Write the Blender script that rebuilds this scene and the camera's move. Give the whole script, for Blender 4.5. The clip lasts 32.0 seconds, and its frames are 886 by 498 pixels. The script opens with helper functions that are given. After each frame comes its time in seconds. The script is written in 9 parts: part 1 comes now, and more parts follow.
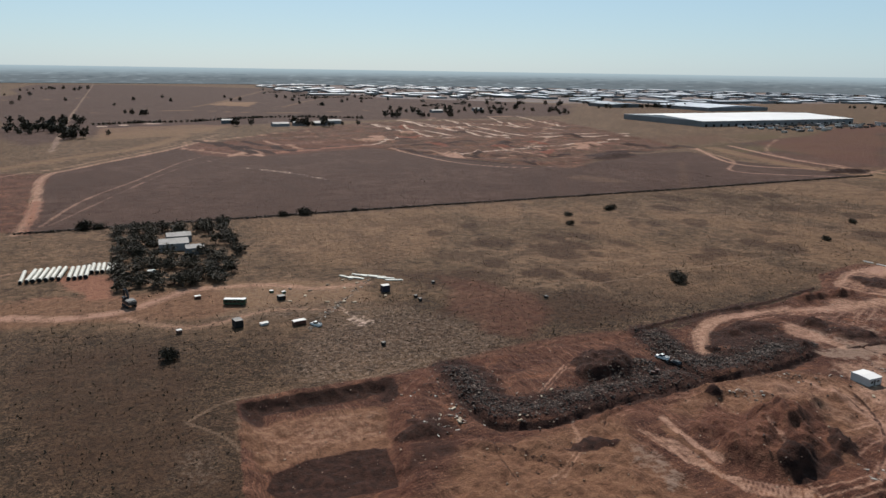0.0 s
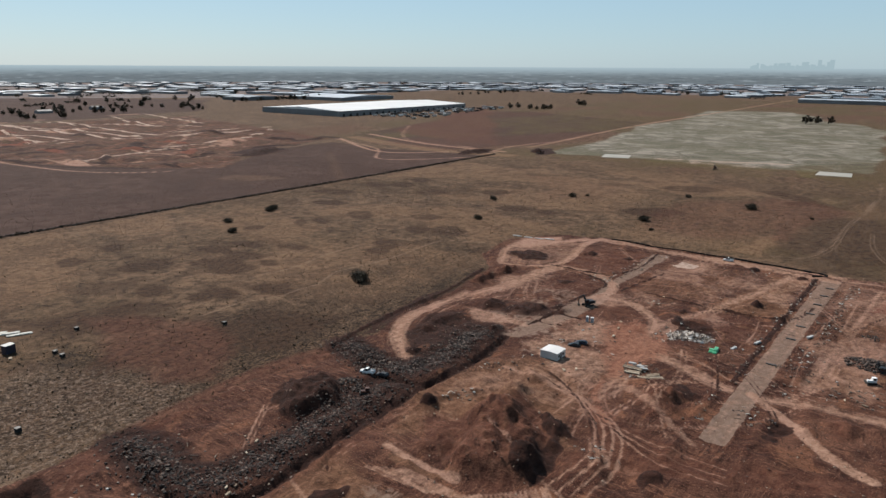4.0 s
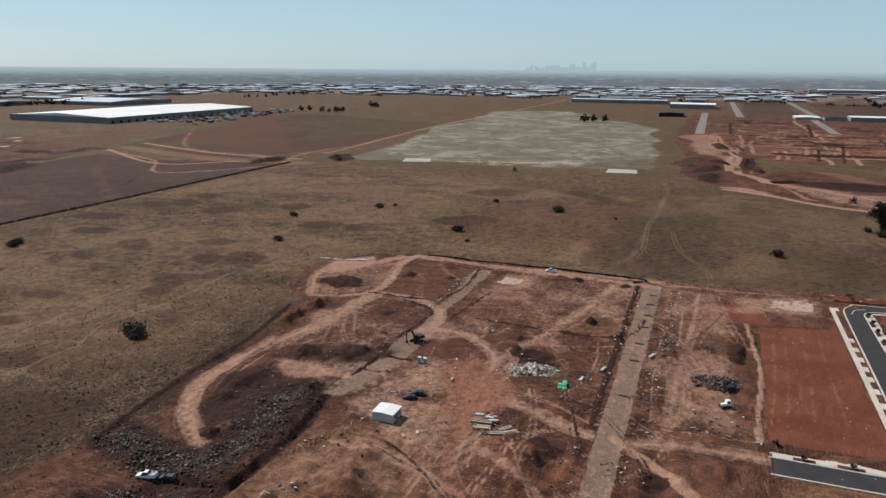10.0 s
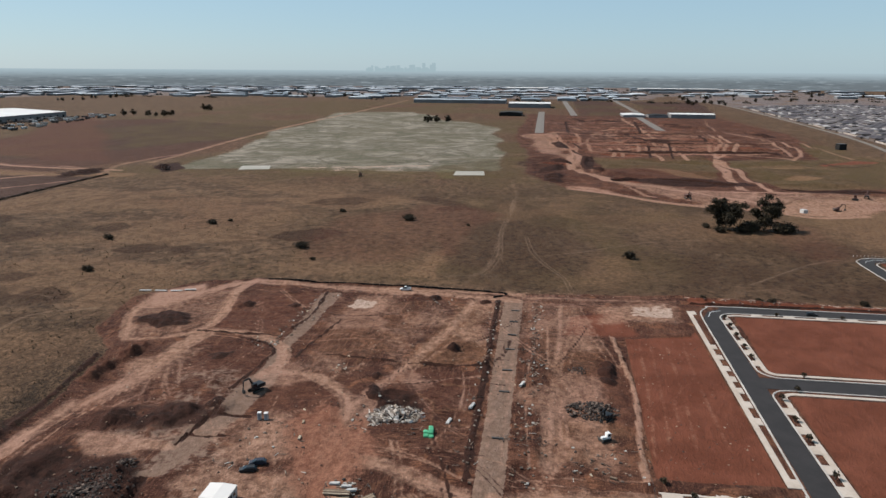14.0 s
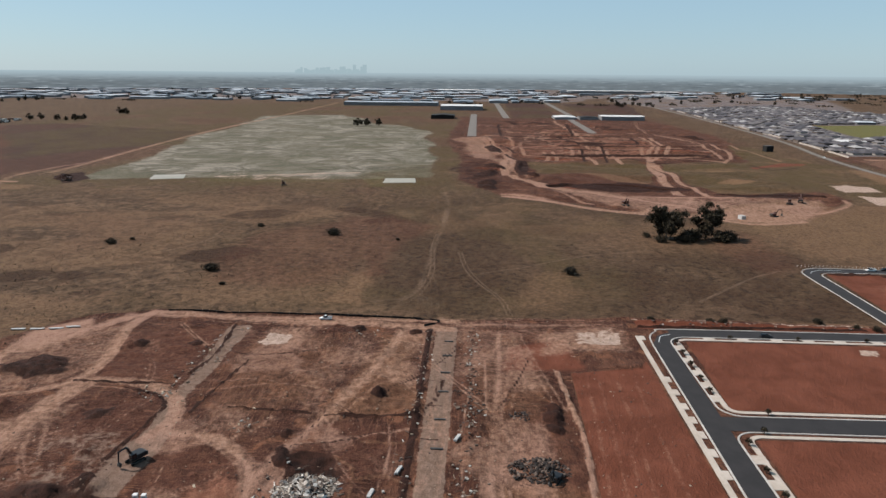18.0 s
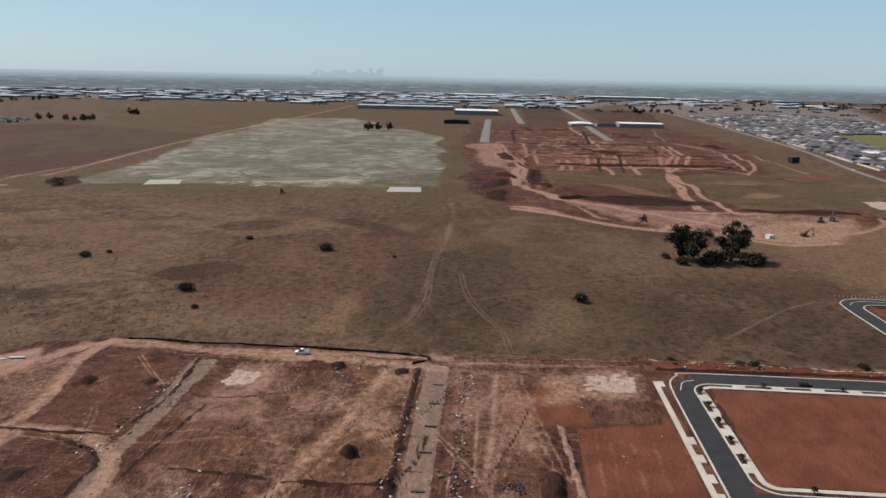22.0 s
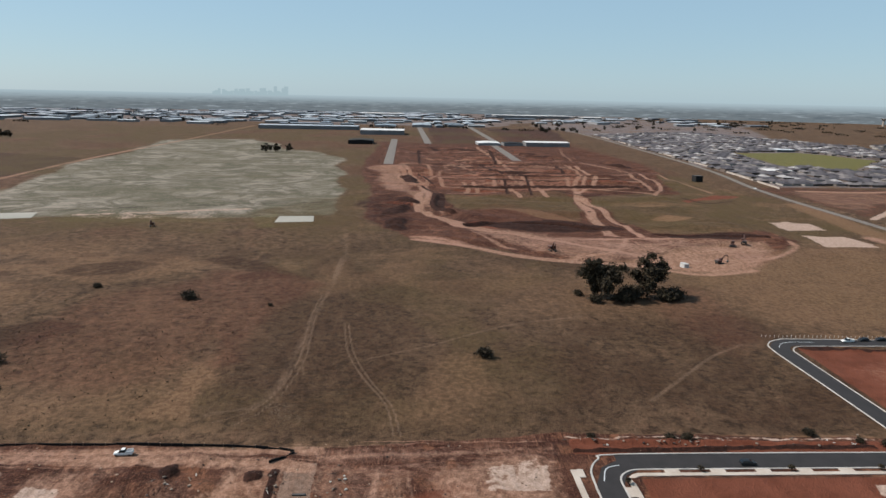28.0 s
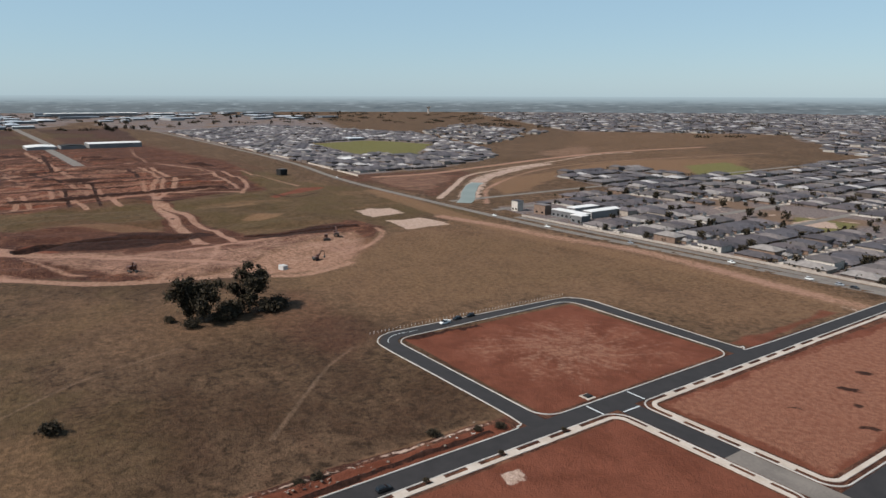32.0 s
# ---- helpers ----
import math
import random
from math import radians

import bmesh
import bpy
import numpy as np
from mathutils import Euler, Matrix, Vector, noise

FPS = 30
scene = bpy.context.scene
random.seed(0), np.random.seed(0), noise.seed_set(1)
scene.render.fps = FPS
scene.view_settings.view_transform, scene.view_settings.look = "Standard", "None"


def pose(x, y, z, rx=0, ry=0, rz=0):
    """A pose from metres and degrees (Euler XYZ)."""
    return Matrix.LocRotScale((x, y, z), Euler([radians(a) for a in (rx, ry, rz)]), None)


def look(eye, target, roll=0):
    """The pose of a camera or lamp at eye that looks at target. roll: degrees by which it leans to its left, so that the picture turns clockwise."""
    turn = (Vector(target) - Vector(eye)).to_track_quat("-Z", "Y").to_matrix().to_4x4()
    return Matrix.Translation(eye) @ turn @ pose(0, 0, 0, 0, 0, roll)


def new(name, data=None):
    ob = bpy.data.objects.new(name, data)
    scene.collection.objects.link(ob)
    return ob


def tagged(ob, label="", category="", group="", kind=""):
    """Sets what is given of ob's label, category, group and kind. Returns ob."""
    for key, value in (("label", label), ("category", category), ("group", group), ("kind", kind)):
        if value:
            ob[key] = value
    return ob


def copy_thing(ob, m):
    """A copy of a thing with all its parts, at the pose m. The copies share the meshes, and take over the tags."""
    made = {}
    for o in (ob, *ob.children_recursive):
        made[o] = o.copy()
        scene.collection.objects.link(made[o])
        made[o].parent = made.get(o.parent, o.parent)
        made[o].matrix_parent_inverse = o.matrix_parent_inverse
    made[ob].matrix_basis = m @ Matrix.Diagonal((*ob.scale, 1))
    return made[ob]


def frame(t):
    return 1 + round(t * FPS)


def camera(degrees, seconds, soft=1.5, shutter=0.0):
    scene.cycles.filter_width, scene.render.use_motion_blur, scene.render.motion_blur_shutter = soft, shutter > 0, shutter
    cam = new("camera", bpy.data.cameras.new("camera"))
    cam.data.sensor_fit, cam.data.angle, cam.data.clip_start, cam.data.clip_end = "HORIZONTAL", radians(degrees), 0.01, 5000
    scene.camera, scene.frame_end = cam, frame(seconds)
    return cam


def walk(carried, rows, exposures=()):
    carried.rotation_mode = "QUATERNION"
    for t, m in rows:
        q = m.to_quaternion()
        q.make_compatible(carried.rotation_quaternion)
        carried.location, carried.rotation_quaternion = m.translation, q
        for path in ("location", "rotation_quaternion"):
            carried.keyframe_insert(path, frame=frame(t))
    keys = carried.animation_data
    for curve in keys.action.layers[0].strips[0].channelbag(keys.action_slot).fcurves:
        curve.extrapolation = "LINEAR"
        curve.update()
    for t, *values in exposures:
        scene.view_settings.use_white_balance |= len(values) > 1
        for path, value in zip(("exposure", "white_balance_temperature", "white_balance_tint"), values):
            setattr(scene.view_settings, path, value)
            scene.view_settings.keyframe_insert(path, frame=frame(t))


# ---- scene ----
cam = camera(64.0, 32.0)
METRES, EYE, TILT, LEAN, TURN = 280.1, 100.0, 0.0, 0.0, -24.4
ROWS = [
    (0.0, 0.0, 0.0, 0.0, 0.21, -14.09, -0.84),
    (0.5, -0.0043, 0.015, 0.0, -2.86, -14.11, -0.74),
    (1.0, -0.0077, 0.0305, -0.0, -6.13, -14.13, -0.66),
    (1.5, -0.0099, 0.0472, -0.0005, -9.54, -14.15, -0.56),
    (2.0, -0.011, 0.0632, -0.0004, -12.78, -14.23, -0.49),
    (2.5, -0.0116, 0.0782, -0.0008, -16.77, -14.26, -0.37),
    (3.0, -0.0117, 0.0932, -0.0011, -20.84, -14.3, -0.29),
    (3.5, -0.0112, 0.1076, -0.0009, -24.86, -14.39, -0.26),
    (4.0, -0.0096, 0.1225, -0.0012, -28.36, -14.41, -0.26),
    (4.5, -0.0067, 0.1368, -0.0013, -31.44, -14.44, -0.22),
    (6.5, 0.0128, 0.1918, -0.0017, -40.24, -14.42, -0.21),
    (7.0, 0.0197, 0.2043, -0.0017, -41.66, -14.4, -0.2),
    (7.5, 0.0266, 0.2167, -0.0017, -42.76, -14.36, -0.23),
    (8.0, 0.0348, 0.2287, -0.0017, -42.28, -14.34, -0.29),
    (8.5, 0.0438, 0.2402, -0.0018, -41.73, -14.31, -0.34),
    (9.0, 0.0539, 0.2501, -0.0019, -42.31, -14.27, -0.33),
    (9.5, 0.0638, 0.261, -0.0023, -43.81, -14.23, -0.33),
    (10.0, 0.0729, 0.2718, -0.0018, -44.92, -14.21, -0.38),
    (10.5, 0.0838, 0.2822, -0.002, -45.72, -14.2, -0.36),
    (11.0, 0.0943, 0.2923, -0.0018, -46.46, -14.2, -0.4),
    (11.5, 0.1056, 0.3019, -0.0018, -48.0, -14.18, -0.39),
    (12.0, 0.117, 0.3111, -0.0014, -49.99, -14.16, -0.39),
    (12.5, 0.1289, 0.3204, -0.0015, -52.4, -14.13, -0.37),
    (13.0, 0.1411, 0.3294, -0.0015, -54.83, -14.12, -0.32),
    (13.5, 0.1533, 0.3386, -0.0012, -56.41, -14.11, -0.33),
    (15.5, 0.2065, 0.3692, -0.0007, -59.36, -14.07, -0.37),
    (16.0, 0.2207, 0.3756, -0.0006, -60.43, -14.04, -0.38),
    (16.5, 0.2349, 0.3819, -0.0005, -61.55, -14.03, -0.38),
    (17.0, 0.2496, 0.3881, -0.0006, -62.43, -14.02, -0.4),
    (17.5, 0.264, 0.3939, -0.0003, -62.94, -13.98, -0.42),
    (18.0, 0.2794, 0.3992, -0.0002, -62.7, -13.92, -0.46),
    (18.5, 0.2946, 0.4039, -0.0, -62.48, -13.88, -0.52),
    (19.0, 0.3102, 0.4082, 0.0004, -62.27, -13.85, -0.59),
    (19.5, 0.3259, 0.4126, 0.0003, -62.09, -13.81, -0.68),
    (20.0, 0.342, 0.4165, 0.0004, -61.9, -13.77, -0.76),
    (20.5, 0.358, 0.4204, 0.0004, -61.73, -13.72, -0.85),
    (21.0, 0.3737, 0.4241, 0.0006, -61.57, -13.69, -0.94),
    (21.5, 0.3897, 0.4277, 0.0004, -61.43, -13.65, -1.03),
    (22.0, 0.4057, 0.4318, 0.0006, -61.3, -13.64, -1.08),
    (22.5, 0.4216, 0.4356, 0.0004, -61.17, -13.63, -1.14),
    (23.0, 0.4375, 0.4386, 0.0002, -61.55, -13.65, -1.19),
    (23.5, 0.4529, 0.4426, 0.0002, -62.39, -13.7, -1.21),
    (24.0, 0.4687, 0.4466, 0.0004, -63.06, -13.74, -1.22),
    (24.5, 0.4842, 0.4508, 0.0003, -63.73, -13.78, -1.24),
    (25.0, 0.5, 0.4548, 0.0004, -64.27, -13.81, -1.22),
    (25.5, 0.5159, 0.459, 0.001, -64.76, -13.68, -1.2),
    (27.5, 0.5783, 0.4723, 0.0009, -67.44, -11.99, -1.1),
    (28.0, 0.5941, 0.4752, 0.0011, -68.4, -12.05, -1.12),
    (28.5, 0.6103, 0.4776, 0.0013, -70.43, -12.06, -1.08),
    (29.0, 0.6262, 0.4804, 0.0016, -72.94, -12.03, -1.03),
    (29.5, 0.6429, 0.4822, 0.0014, -76.7, -11.99, -0.9),
    (30.0, 0.6589, 0.4845, 0.0016, -81.08, -11.98, -0.77),
    (30.5, 0.6756, 0.4862, 0.0015, -85.32, -11.99, -0.64),
    (31.0, 0.6925, 0.4866, 0.0017, -90.44, -12.02, -0.49),
    (31.5, 0.7099, 0.4871, 0.0017, -95.79, -12.11, -0.33),
    (32.0, 0.7271, 0.4859, 0.0016, -101.17, -12.17, -0.17),
]
walk(cam, [(t, pose(0, 0, EYE, TILT, LEAN, TURN) @ pose(METRES * x, METRES * y, METRES * z, 90 + pitch, roll, yaw)) for t, x, y, z, yaw, pitch, roll in ROWS],
     [(0.0, 0.5), (32.0, 0.5)])

# ---- world, sun, exposure ----
SUN_EL, SUN_AZ = radians(46), radians(14)      # azimuth from +y towards +x
world = bpy.data.worlds.new("sky")
scene.world = world
world.use_nodes = True
wn = world.node_tree
sky = wn.nodes.new("ShaderNodeTexSky")
sky.sky_type = "NISHITA"
sky.sun_disc = False
sky.sun_elevation, sky.sun_rotation = SUN_EL, SUN_AZ
sky.air_density, sky.dust_density, sky.ozone_density, sky.altitude = 1.0, 0.35, 2.5, 0
haze = wn.nodes.new("ShaderNodeMix")              # thin dry haze over the clear sky
haze.data_type, haze.blend_type = "RGBA", "MIX"
haze.inputs[0].default_value = 0.64
haze.inputs[7].default_value = (3.72, 5.75, 7.3, 1)
wn.links.new(sky.outputs[0], haze.inputs[6])
wn.links.new(haze.outputs[2], wn.nodes["Background"].inputs[0])
wn.nodes["Background"].inputs[1].default_value = 0.0705
sun_data = bpy.data.lights.new("sun", "SUN")
sun_data.energy, sun_data.angle, sun_data.color = 5.0, radians(0.6), (1.0, 0.945, 0.88)
sun = new("sun", sun_data)
toward = Vector((math.sin(SUN_AZ) * math.cos(SUN_EL), math.cos(SUN_AZ) * math.cos(SUN_EL), math.sin(SUN_EL)))
sun.matrix_world = look(toward * 3000, (0, 0, 0))


# ---- materials ----
def srgb(r, g, b):
    return tuple(((c / 255 + 0.055) / 1.055) ** 2.4 if c > 10 else c / 255 / 12.92 for c in (r, g, b)) + (1.0,)


def tone(r, g, b):
    """A surface colour as it looks in this sun, turned into its reflectance."""
    c = srgb(r, g, b)
    return (c[0] * 0.56, c[1] * 0.575, c[2] * 0.59, 1.0)


class Nodes:
    """Short hand for building a node tree."""

    def __init__(self, name):
        self.mat = bpy.data.materials.new(name)
        self.mat.use_nodes = True
        self.tree = self.mat.node_tree
        self.bsdf = self.tree.nodes["Principled BSDF"]
        self.place = self.tree.nodes.new("ShaderNodeNewGeometry").outputs["Position"]

    def link(self, a, b):
        self.tree.links.new(a, b)

    def put(self, socket, value):
        if isinstance(value, bpy.types.NodeSocket):
            self.link(value, socket)
        else:
            socket.default_value = value

    def math(self, op, a, b=0.0, c=0.0):
        n = self.tree.nodes.new("ShaderNodeMath")
        n.operation = op
        for s, v in zip(n.inputs, (a, b, c)):
            self.put(s, v)
        return n.outputs[0]

    def scaled(self, sx, sy, sz, rot=0.0):
        n = self.tree.nodes.new("ShaderNodeMapping")
        n.inputs["Scale"].default_value = (sx, sy, sz)
        n.inputs["Rotation"].default_value = (0, 0, rot)
        self.link(self.place, n.inputs["Vector"])
        return n.outputs[0]

    def noise(self, scale, detail=4.0, rough=0.55, warp=0.0, where=None):
        n = self.tree.nodes.new("ShaderNodeTexNoise")
        n.inputs["Scale"].default_value, n.inputs["Detail"].default_value = scale, detail
        n.inputs["Roughness"].default_value, n.inputs["Distortion"].default_value = rough, warp
        self.link(where or self.place, n.inputs["Vector"])
        return n.outputs["Fac"]

    def wave(self, scale, warp, detail=3.0, where=None):
        n = self.tree.nodes.new("ShaderNodeTexWave")
        n.inputs["Scale"].default_value, n.inputs["Distortion"].default_value = scale, warp
        n.inputs["Detail"].default_value, n.inputs["Detail Scale"].default_value = detail, 0.6
        self.link(where or self.place, n.inputs["Vector"])
        return n.outputs["Fac"]

    def step(self, v, low, high, a=0.0, b=1.0):
        n = self.tree.nodes.new("ShaderNodeMapRange")
        n.interpolation_type = "SMOOTHSTEP"
        self.link(v, n.inputs["Value"])
        for key, val in (("From Min", low), ("From Max", high), ("To Min", a), ("To Max", b)):
            n.inputs[key].default_value = val
        return n.outputs[0]

    def mix(self, f, a, b, how="MIX"):
        n = self.tree.nodes.new("ShaderNodeMix")
        n.data_type, n.blend_type = "RGBA", how
        self.put(n.inputs[0], f)
        self.put(n.inputs[6], a)
        self.put(n.inputs[7], b)
        return n.outputs[2]

    def attr(self, name):
        n = self.tree.nodes.new("ShaderNodeAttribute")
        n.attribute_name = name
        return n.outputs["Fac"]

    def rand(self):
        return self.tree.nodes.new("ShaderNodeObjectInfo").outputs["Random"]

    def island(self):
        return self.tree.nodes.new("ShaderNodeNewGeometry").outputs["Random Per Island"]

    def bump(self, height, strength, distance):
        n = self.tree.nodes.new("ShaderNodeBump")
        n.inputs["Strength"].default_value, n.inputs["Distance"].default_value = strength, distance
        self.link(height, n.inputs["Height"])
        self.link(n.outputs[0], self.bsdf.inputs["Normal"])

    def done(self, colour, rough=0.9, metal=0.0, spec=0.3):
        self.put(self.bsdf.inputs["Base Color"], colour)
        self.put(self.bsdf.inputs["Roughness"], rough)
        self.bsdf.inputs["Metallic"].default_value = metal
        self.bsdf.inputs["Specular IOR Level"].default_value = spec
        return self.mat


def plain(name, a, b, scale=1.0, rough=0.8, metal=0.0, spec=0.3, bump=0.0, vary=0.0, island=False):
    """Two tones mixed by coarse and fine noise; vary: how much single objects or pieces differ."""
    n = Nodes(name)
    coarse, fine = n.noise(scale * 0.25, 3), n.noise(scale * 2.5, 4, 0.65)
    f = n.step(n.math("ADD", n.math("MULTIPLY", coarse, 0.6), n.math("MULTIPLY", fine, 0.4)), 0.35, 0.65)
    colour = n.mix(f, tone(*a), tone(*b))
    if vary:
        r = n.island() if island else n.rand()
        k = n.math("ADD", n.math("MULTIPLY", r, 2 * vary), 1 - vary)
        colour = n.mix(1.0, colour, k, "MULTIPLY")
    if bump:
        n.bump(fine, 0.5, bump)
    return n.done(colour, rough, metal, spec)


def tones(name, colours, scale=1.0, rough=0.6, island=False, spec=0.3):
    """One of several tones for each object or piece, mottled by noise."""
    n = Nodes(name)
    ramp = n.tree.nodes.new("ShaderNodeValToRGB")
    ramp.color_ramp.interpolation = "CONSTANT"
    e = ramp.color_ramp.elements
    while len(e) < len(colours):
        e.new(0.5)
    for i, c in enumerate(colours):
        e[i].position = i / len(colours)
        e[i].color = tone(*c)
    n.link(n.island() if island else n.rand(), ramp.inputs[0])
    k = n.step(n.noise(scale, 4), 0.3, 0.7, 0.8, 1.12)
    return n.done(n.mix(1.0, ramp.outputs[0], k, "MULTIPLY"), rough, 0.0, spec)


def ground_material():
    n = Nodes("ground")
    big, mid, small, tiny = n.noise(0.012, 4, 0.6), n.noise(0.07, 4, 0.6, 0.5), n.noise(0.45, 4, 0.6), n.noise(1.8, 3, 0.7)
    speck = n.noise(0.95, 3, 0.75, 0.6)
    streak = n.noise(0.05, 4, 0.6, 0.3, n.scaled(0.55, 2.2, 1))
    # dry grass: straw and olive, darker tussocks, scrub patches, bare spots
    grass = n.mix(n.step(mid, 0.36, 0.62), srgb(108, 91, 72), srgb(138, 118, 95))
    grass = n.mix(n.step(big, 0.4, 0.62), grass, n.mix(n.step(small, 0.35, 0.65), srgb(98, 83, 63), srgb(126, 107, 83)))
    grass = n.mix(n.step(streak, 0.54, 0.68, 0, 0.5), grass, srgb(136, 111, 89))
    fleck = n.noise(0.21, 5, 0.75, 0.4)
    grass = n.mix(n.step(fleck, 0.51, 0.37, 0, 0.8), grass, srgb(52, 41, 31))
    fleck2 = n.noise(0.075, 5, 0.72, 0.8)
    grass = n.mix(n.step(fleck2, 0.48, 0.35, 0, 0.7), grass, srgb(66, 53, 41))
    grass = n.mix(n.step(fleck, 0.52, 0.66, 0, 0.6), grass, srgb(150, 126, 102))
    scrub = n.math("MULTIPLY", n.step(speck, 0.41, 0.58), n.math("ADD", n.attr("scrub"), 0.12))
    grass = n.mix(n.math("MINIMUM", scrub, 0.9), grass, srgb(44, 36, 27))
    grass = n.mix(n.math("MULTIPLY", n.step(tiny, 0.55, 0.75), 0.35), grass, srgb(140, 126, 102))
    patch = n.math("MULTIPLY", n.attr("patch"), n.step(mid, 0.25, 0.6, 0.35, 1.0))
    grass = n.mix(n.math("MULTIPLY", patch, 0.9), grass, n.mix(n.step(small, 0.4, 0.6), srgb(54, 40, 29), srgb(76, 57, 42)))
    broken = n.math("MULTIPLY", n.math("SUBTRACT", n.math("ADD", small, mid), 1.0), 0.9)

    def edge(name, low=0.35, high=0.65):
        return n.step(n.math("ADD", n.attr(name), broken), low, high)

    col = grass
    # ploughed soil; its mauve brown also paints haze on the far fields
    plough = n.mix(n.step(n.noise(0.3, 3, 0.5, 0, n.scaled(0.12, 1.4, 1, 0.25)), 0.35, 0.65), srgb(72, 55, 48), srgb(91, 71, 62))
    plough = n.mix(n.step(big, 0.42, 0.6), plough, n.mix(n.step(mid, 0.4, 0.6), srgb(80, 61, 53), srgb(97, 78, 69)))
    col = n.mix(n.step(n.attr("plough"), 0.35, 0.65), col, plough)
    pale = n.mix(n.step(n.noise(0.035, 6, 0.78, 1.0, n.scaled(0.8, 0.7, 1)), 0.42, 0.62), srgb(108, 112, 96), srgb(178, 179, 168))
    pale = n.mix(n.step(big, 0.42, 0.6, 0, 0.6), pale, srgb(110, 114, 94))
    pale = n.mix(n.step(small, 0.5, 0.68, 0, 0.5), pale, srgb(188, 185, 174))
    pale = n.mix(n.step(n.noise(0.02, 4, 0.7, 0.8, n.scaled(1.6, 0.35, 1)), 0.5, 0.7, 0, 0.5), pale, srgb(122, 118, 96))
    col = n.mix(edge("pale"), col, pale)
    col = n.mix(n.math("MULTIPLY", n.step(n.math("ADD", n.attr("green"), n.math("MULTIPLY", broken, 0.4)), 0.15, 0.85), n.step(n.noise(0.02, 4, 0.65, 0.6), 0.3, 0.62, 0.95, 0.35)), col, n.mix(n.step(small, 0.35, 0.65), srgb(86, 77, 50), srgb(112, 100, 68)))
    col = n.mix(n.math("MULTIPLY", n.step(n.math("ADD", n.attr("straw"), n.math("MULTIPLY", broken, 0.4)), 0.1, 1.0), 0.9), col, n.mix(n.step(small, 0.35, 0.65), srgb(134, 110, 85), srgb(160, 134, 106)))
    col = n.mix(n.math("MULTIPLY", n.step(patch, 0.25, 0.7), 0.74), col, n.mix(n.step(small, 0.4, 0.6), srgb(62, 46, 34), srgb(86, 67, 50)))
    trail = n.step(n.math("ADD", n.attr("trail"), n.math("MULTIPLY", broken, 0.8)), 0.25, 0.95, 0, 0.45)
    col = n.mix(trail, col, n.mix(n.step(tiny, 0.4, 0.6), srgb(138, 120, 100), srgb(168, 150, 130)))
    stone = n.math("MULTIPLY", n.attr("stony"), n.step(n.noise(0.6, 5, 0.8, 0.5), 0.47, 0.62))
    col = n.mix(n.math("MULTIPLY", stone, 0.75), col, n.mix(n.step(tiny, 0.4, 0.6), srgb(134, 120, 106), srgb(172, 160, 144)))
    # turned soil of the site: reds, browns, ochre, pale clay
    marks = []                                     # wheel and blade marks: thin bent lines of two sizes
    for size, warp, rot in ((0.016, 1.2, 0.4), (0.03, 1.0, 2.1), (0.05, 0.8, 1.2)):
        v = n.math("ABSOLUTE", n.math("SUBTRACT", n.noise(size, 1.5, 0.4, warp, n.scaled(1.0, 0.55, 1, rot)), 0.5))
        marks.append(v)
    soil = n.mix(n.step(mid, 0.36, 0.62), srgb(88, 63, 53), srgb(120, 92, 77))
    soil = n.mix(n.step(n.noise(0.03, 4, 0.6, 0.8), 0.45, 0.62), soil, n.mix(n.step(small, 0.35, 0.65), srgb(72, 49, 42), srgb(98, 70, 59)))
    soil = n.mix(n.step(n.noise(0.055, 3, 0.6, 1.5), 0.54, 0.68, 0, 0.85), soil, srgb(152, 117, 92))
    soil = n.mix(n.step(marks[0], 0.02, 0.006, 0, 0.18), soil, srgb(172, 138, 113))
    soil = n.mix(n.step(marks[1], 0.02, 0.007, 0, 0.22), soil, srgb(70, 48, 41))
    soil = n.mix(n.step(marks[2], 0.022, 0.007, 0, 0.12), soil, srgb(168, 136, 113))
    soil = n.mix(n.step(n.noise(0.16, 4, 0.65, 1.2), 0.56, 0.7, 0, 0.75), soil, srgb(66, 45, 38))
    soil = n.mix(n.step(speck, 0.55, 0.68, 0, 0.8), soil, srgb(54, 40, 34))
    soil = n.mix(n.step(tiny, 0.56, 0.7, 0, 0.6), soil, srgb(182, 152, 128))
    way = n.step(n.noise(0.02, 2, 0.5, 1.0), 0.46, 0.54)
    sweep_a = n.noise(0.55, 5, 0.7, 1.4, n.scaled(0.22, 1.7, 1, 0.5))
    sweep_b = n.noise(0.55, 5, 0.7, 1.4, n.scaled(1.6, 0.24, 1, 0.2))
    sweep = n.math("ADD", n.math("MULTIPLY", sweep_a, way), n.math("MULTIPLY", sweep_b, n.math("SUBTRACT", 1.0, way)))
    soil = n.mix(n.step(sweep, 0.5, 0.36, 0, 0.7), soil, srgb(58, 40, 34))
    soil = n.mix(n.step(sweep, 0.53, 0.67, 0, 0.65), soil, srgb(164, 132, 110))
    earth = (0.9, 0.8, 0.77, 1)
    soil = n.mix(1.0, soil, earth, "MULTIPLY")
    col = n.mix(edge("bare"), col, soil)
    tint = n.math("MULTIPLY", broken, 0.45)
    rust = n.mix(n.step(small, 0.35, 0.65), srgb(94, 62, 50), srgb(120, 84, 68))
    rust = n.mix(n.step(sweep, 0.5, 0.37, 0, 0.45), rust, srgb(66, 45, 38))
    rust = n.mix(n.step(fleck, 0.5, 0.64, 0, 0.5), rust, srgb(140, 106, 86))
    rust = n.mix(n.step(fleck, 0.48, 0.36, 0, 0.5), rust, srgb(70, 48, 40))
    col = n.mix(n.math("MULTIPLY", n.step(n.math("ADD", n.attr("rust"), tint), 0.1, 1.0), 0.8), col, rust)
    ochre = n.mix(n.step(small, 0.35, 0.65), srgb(126, 97, 76), srgb(152, 121, 96))
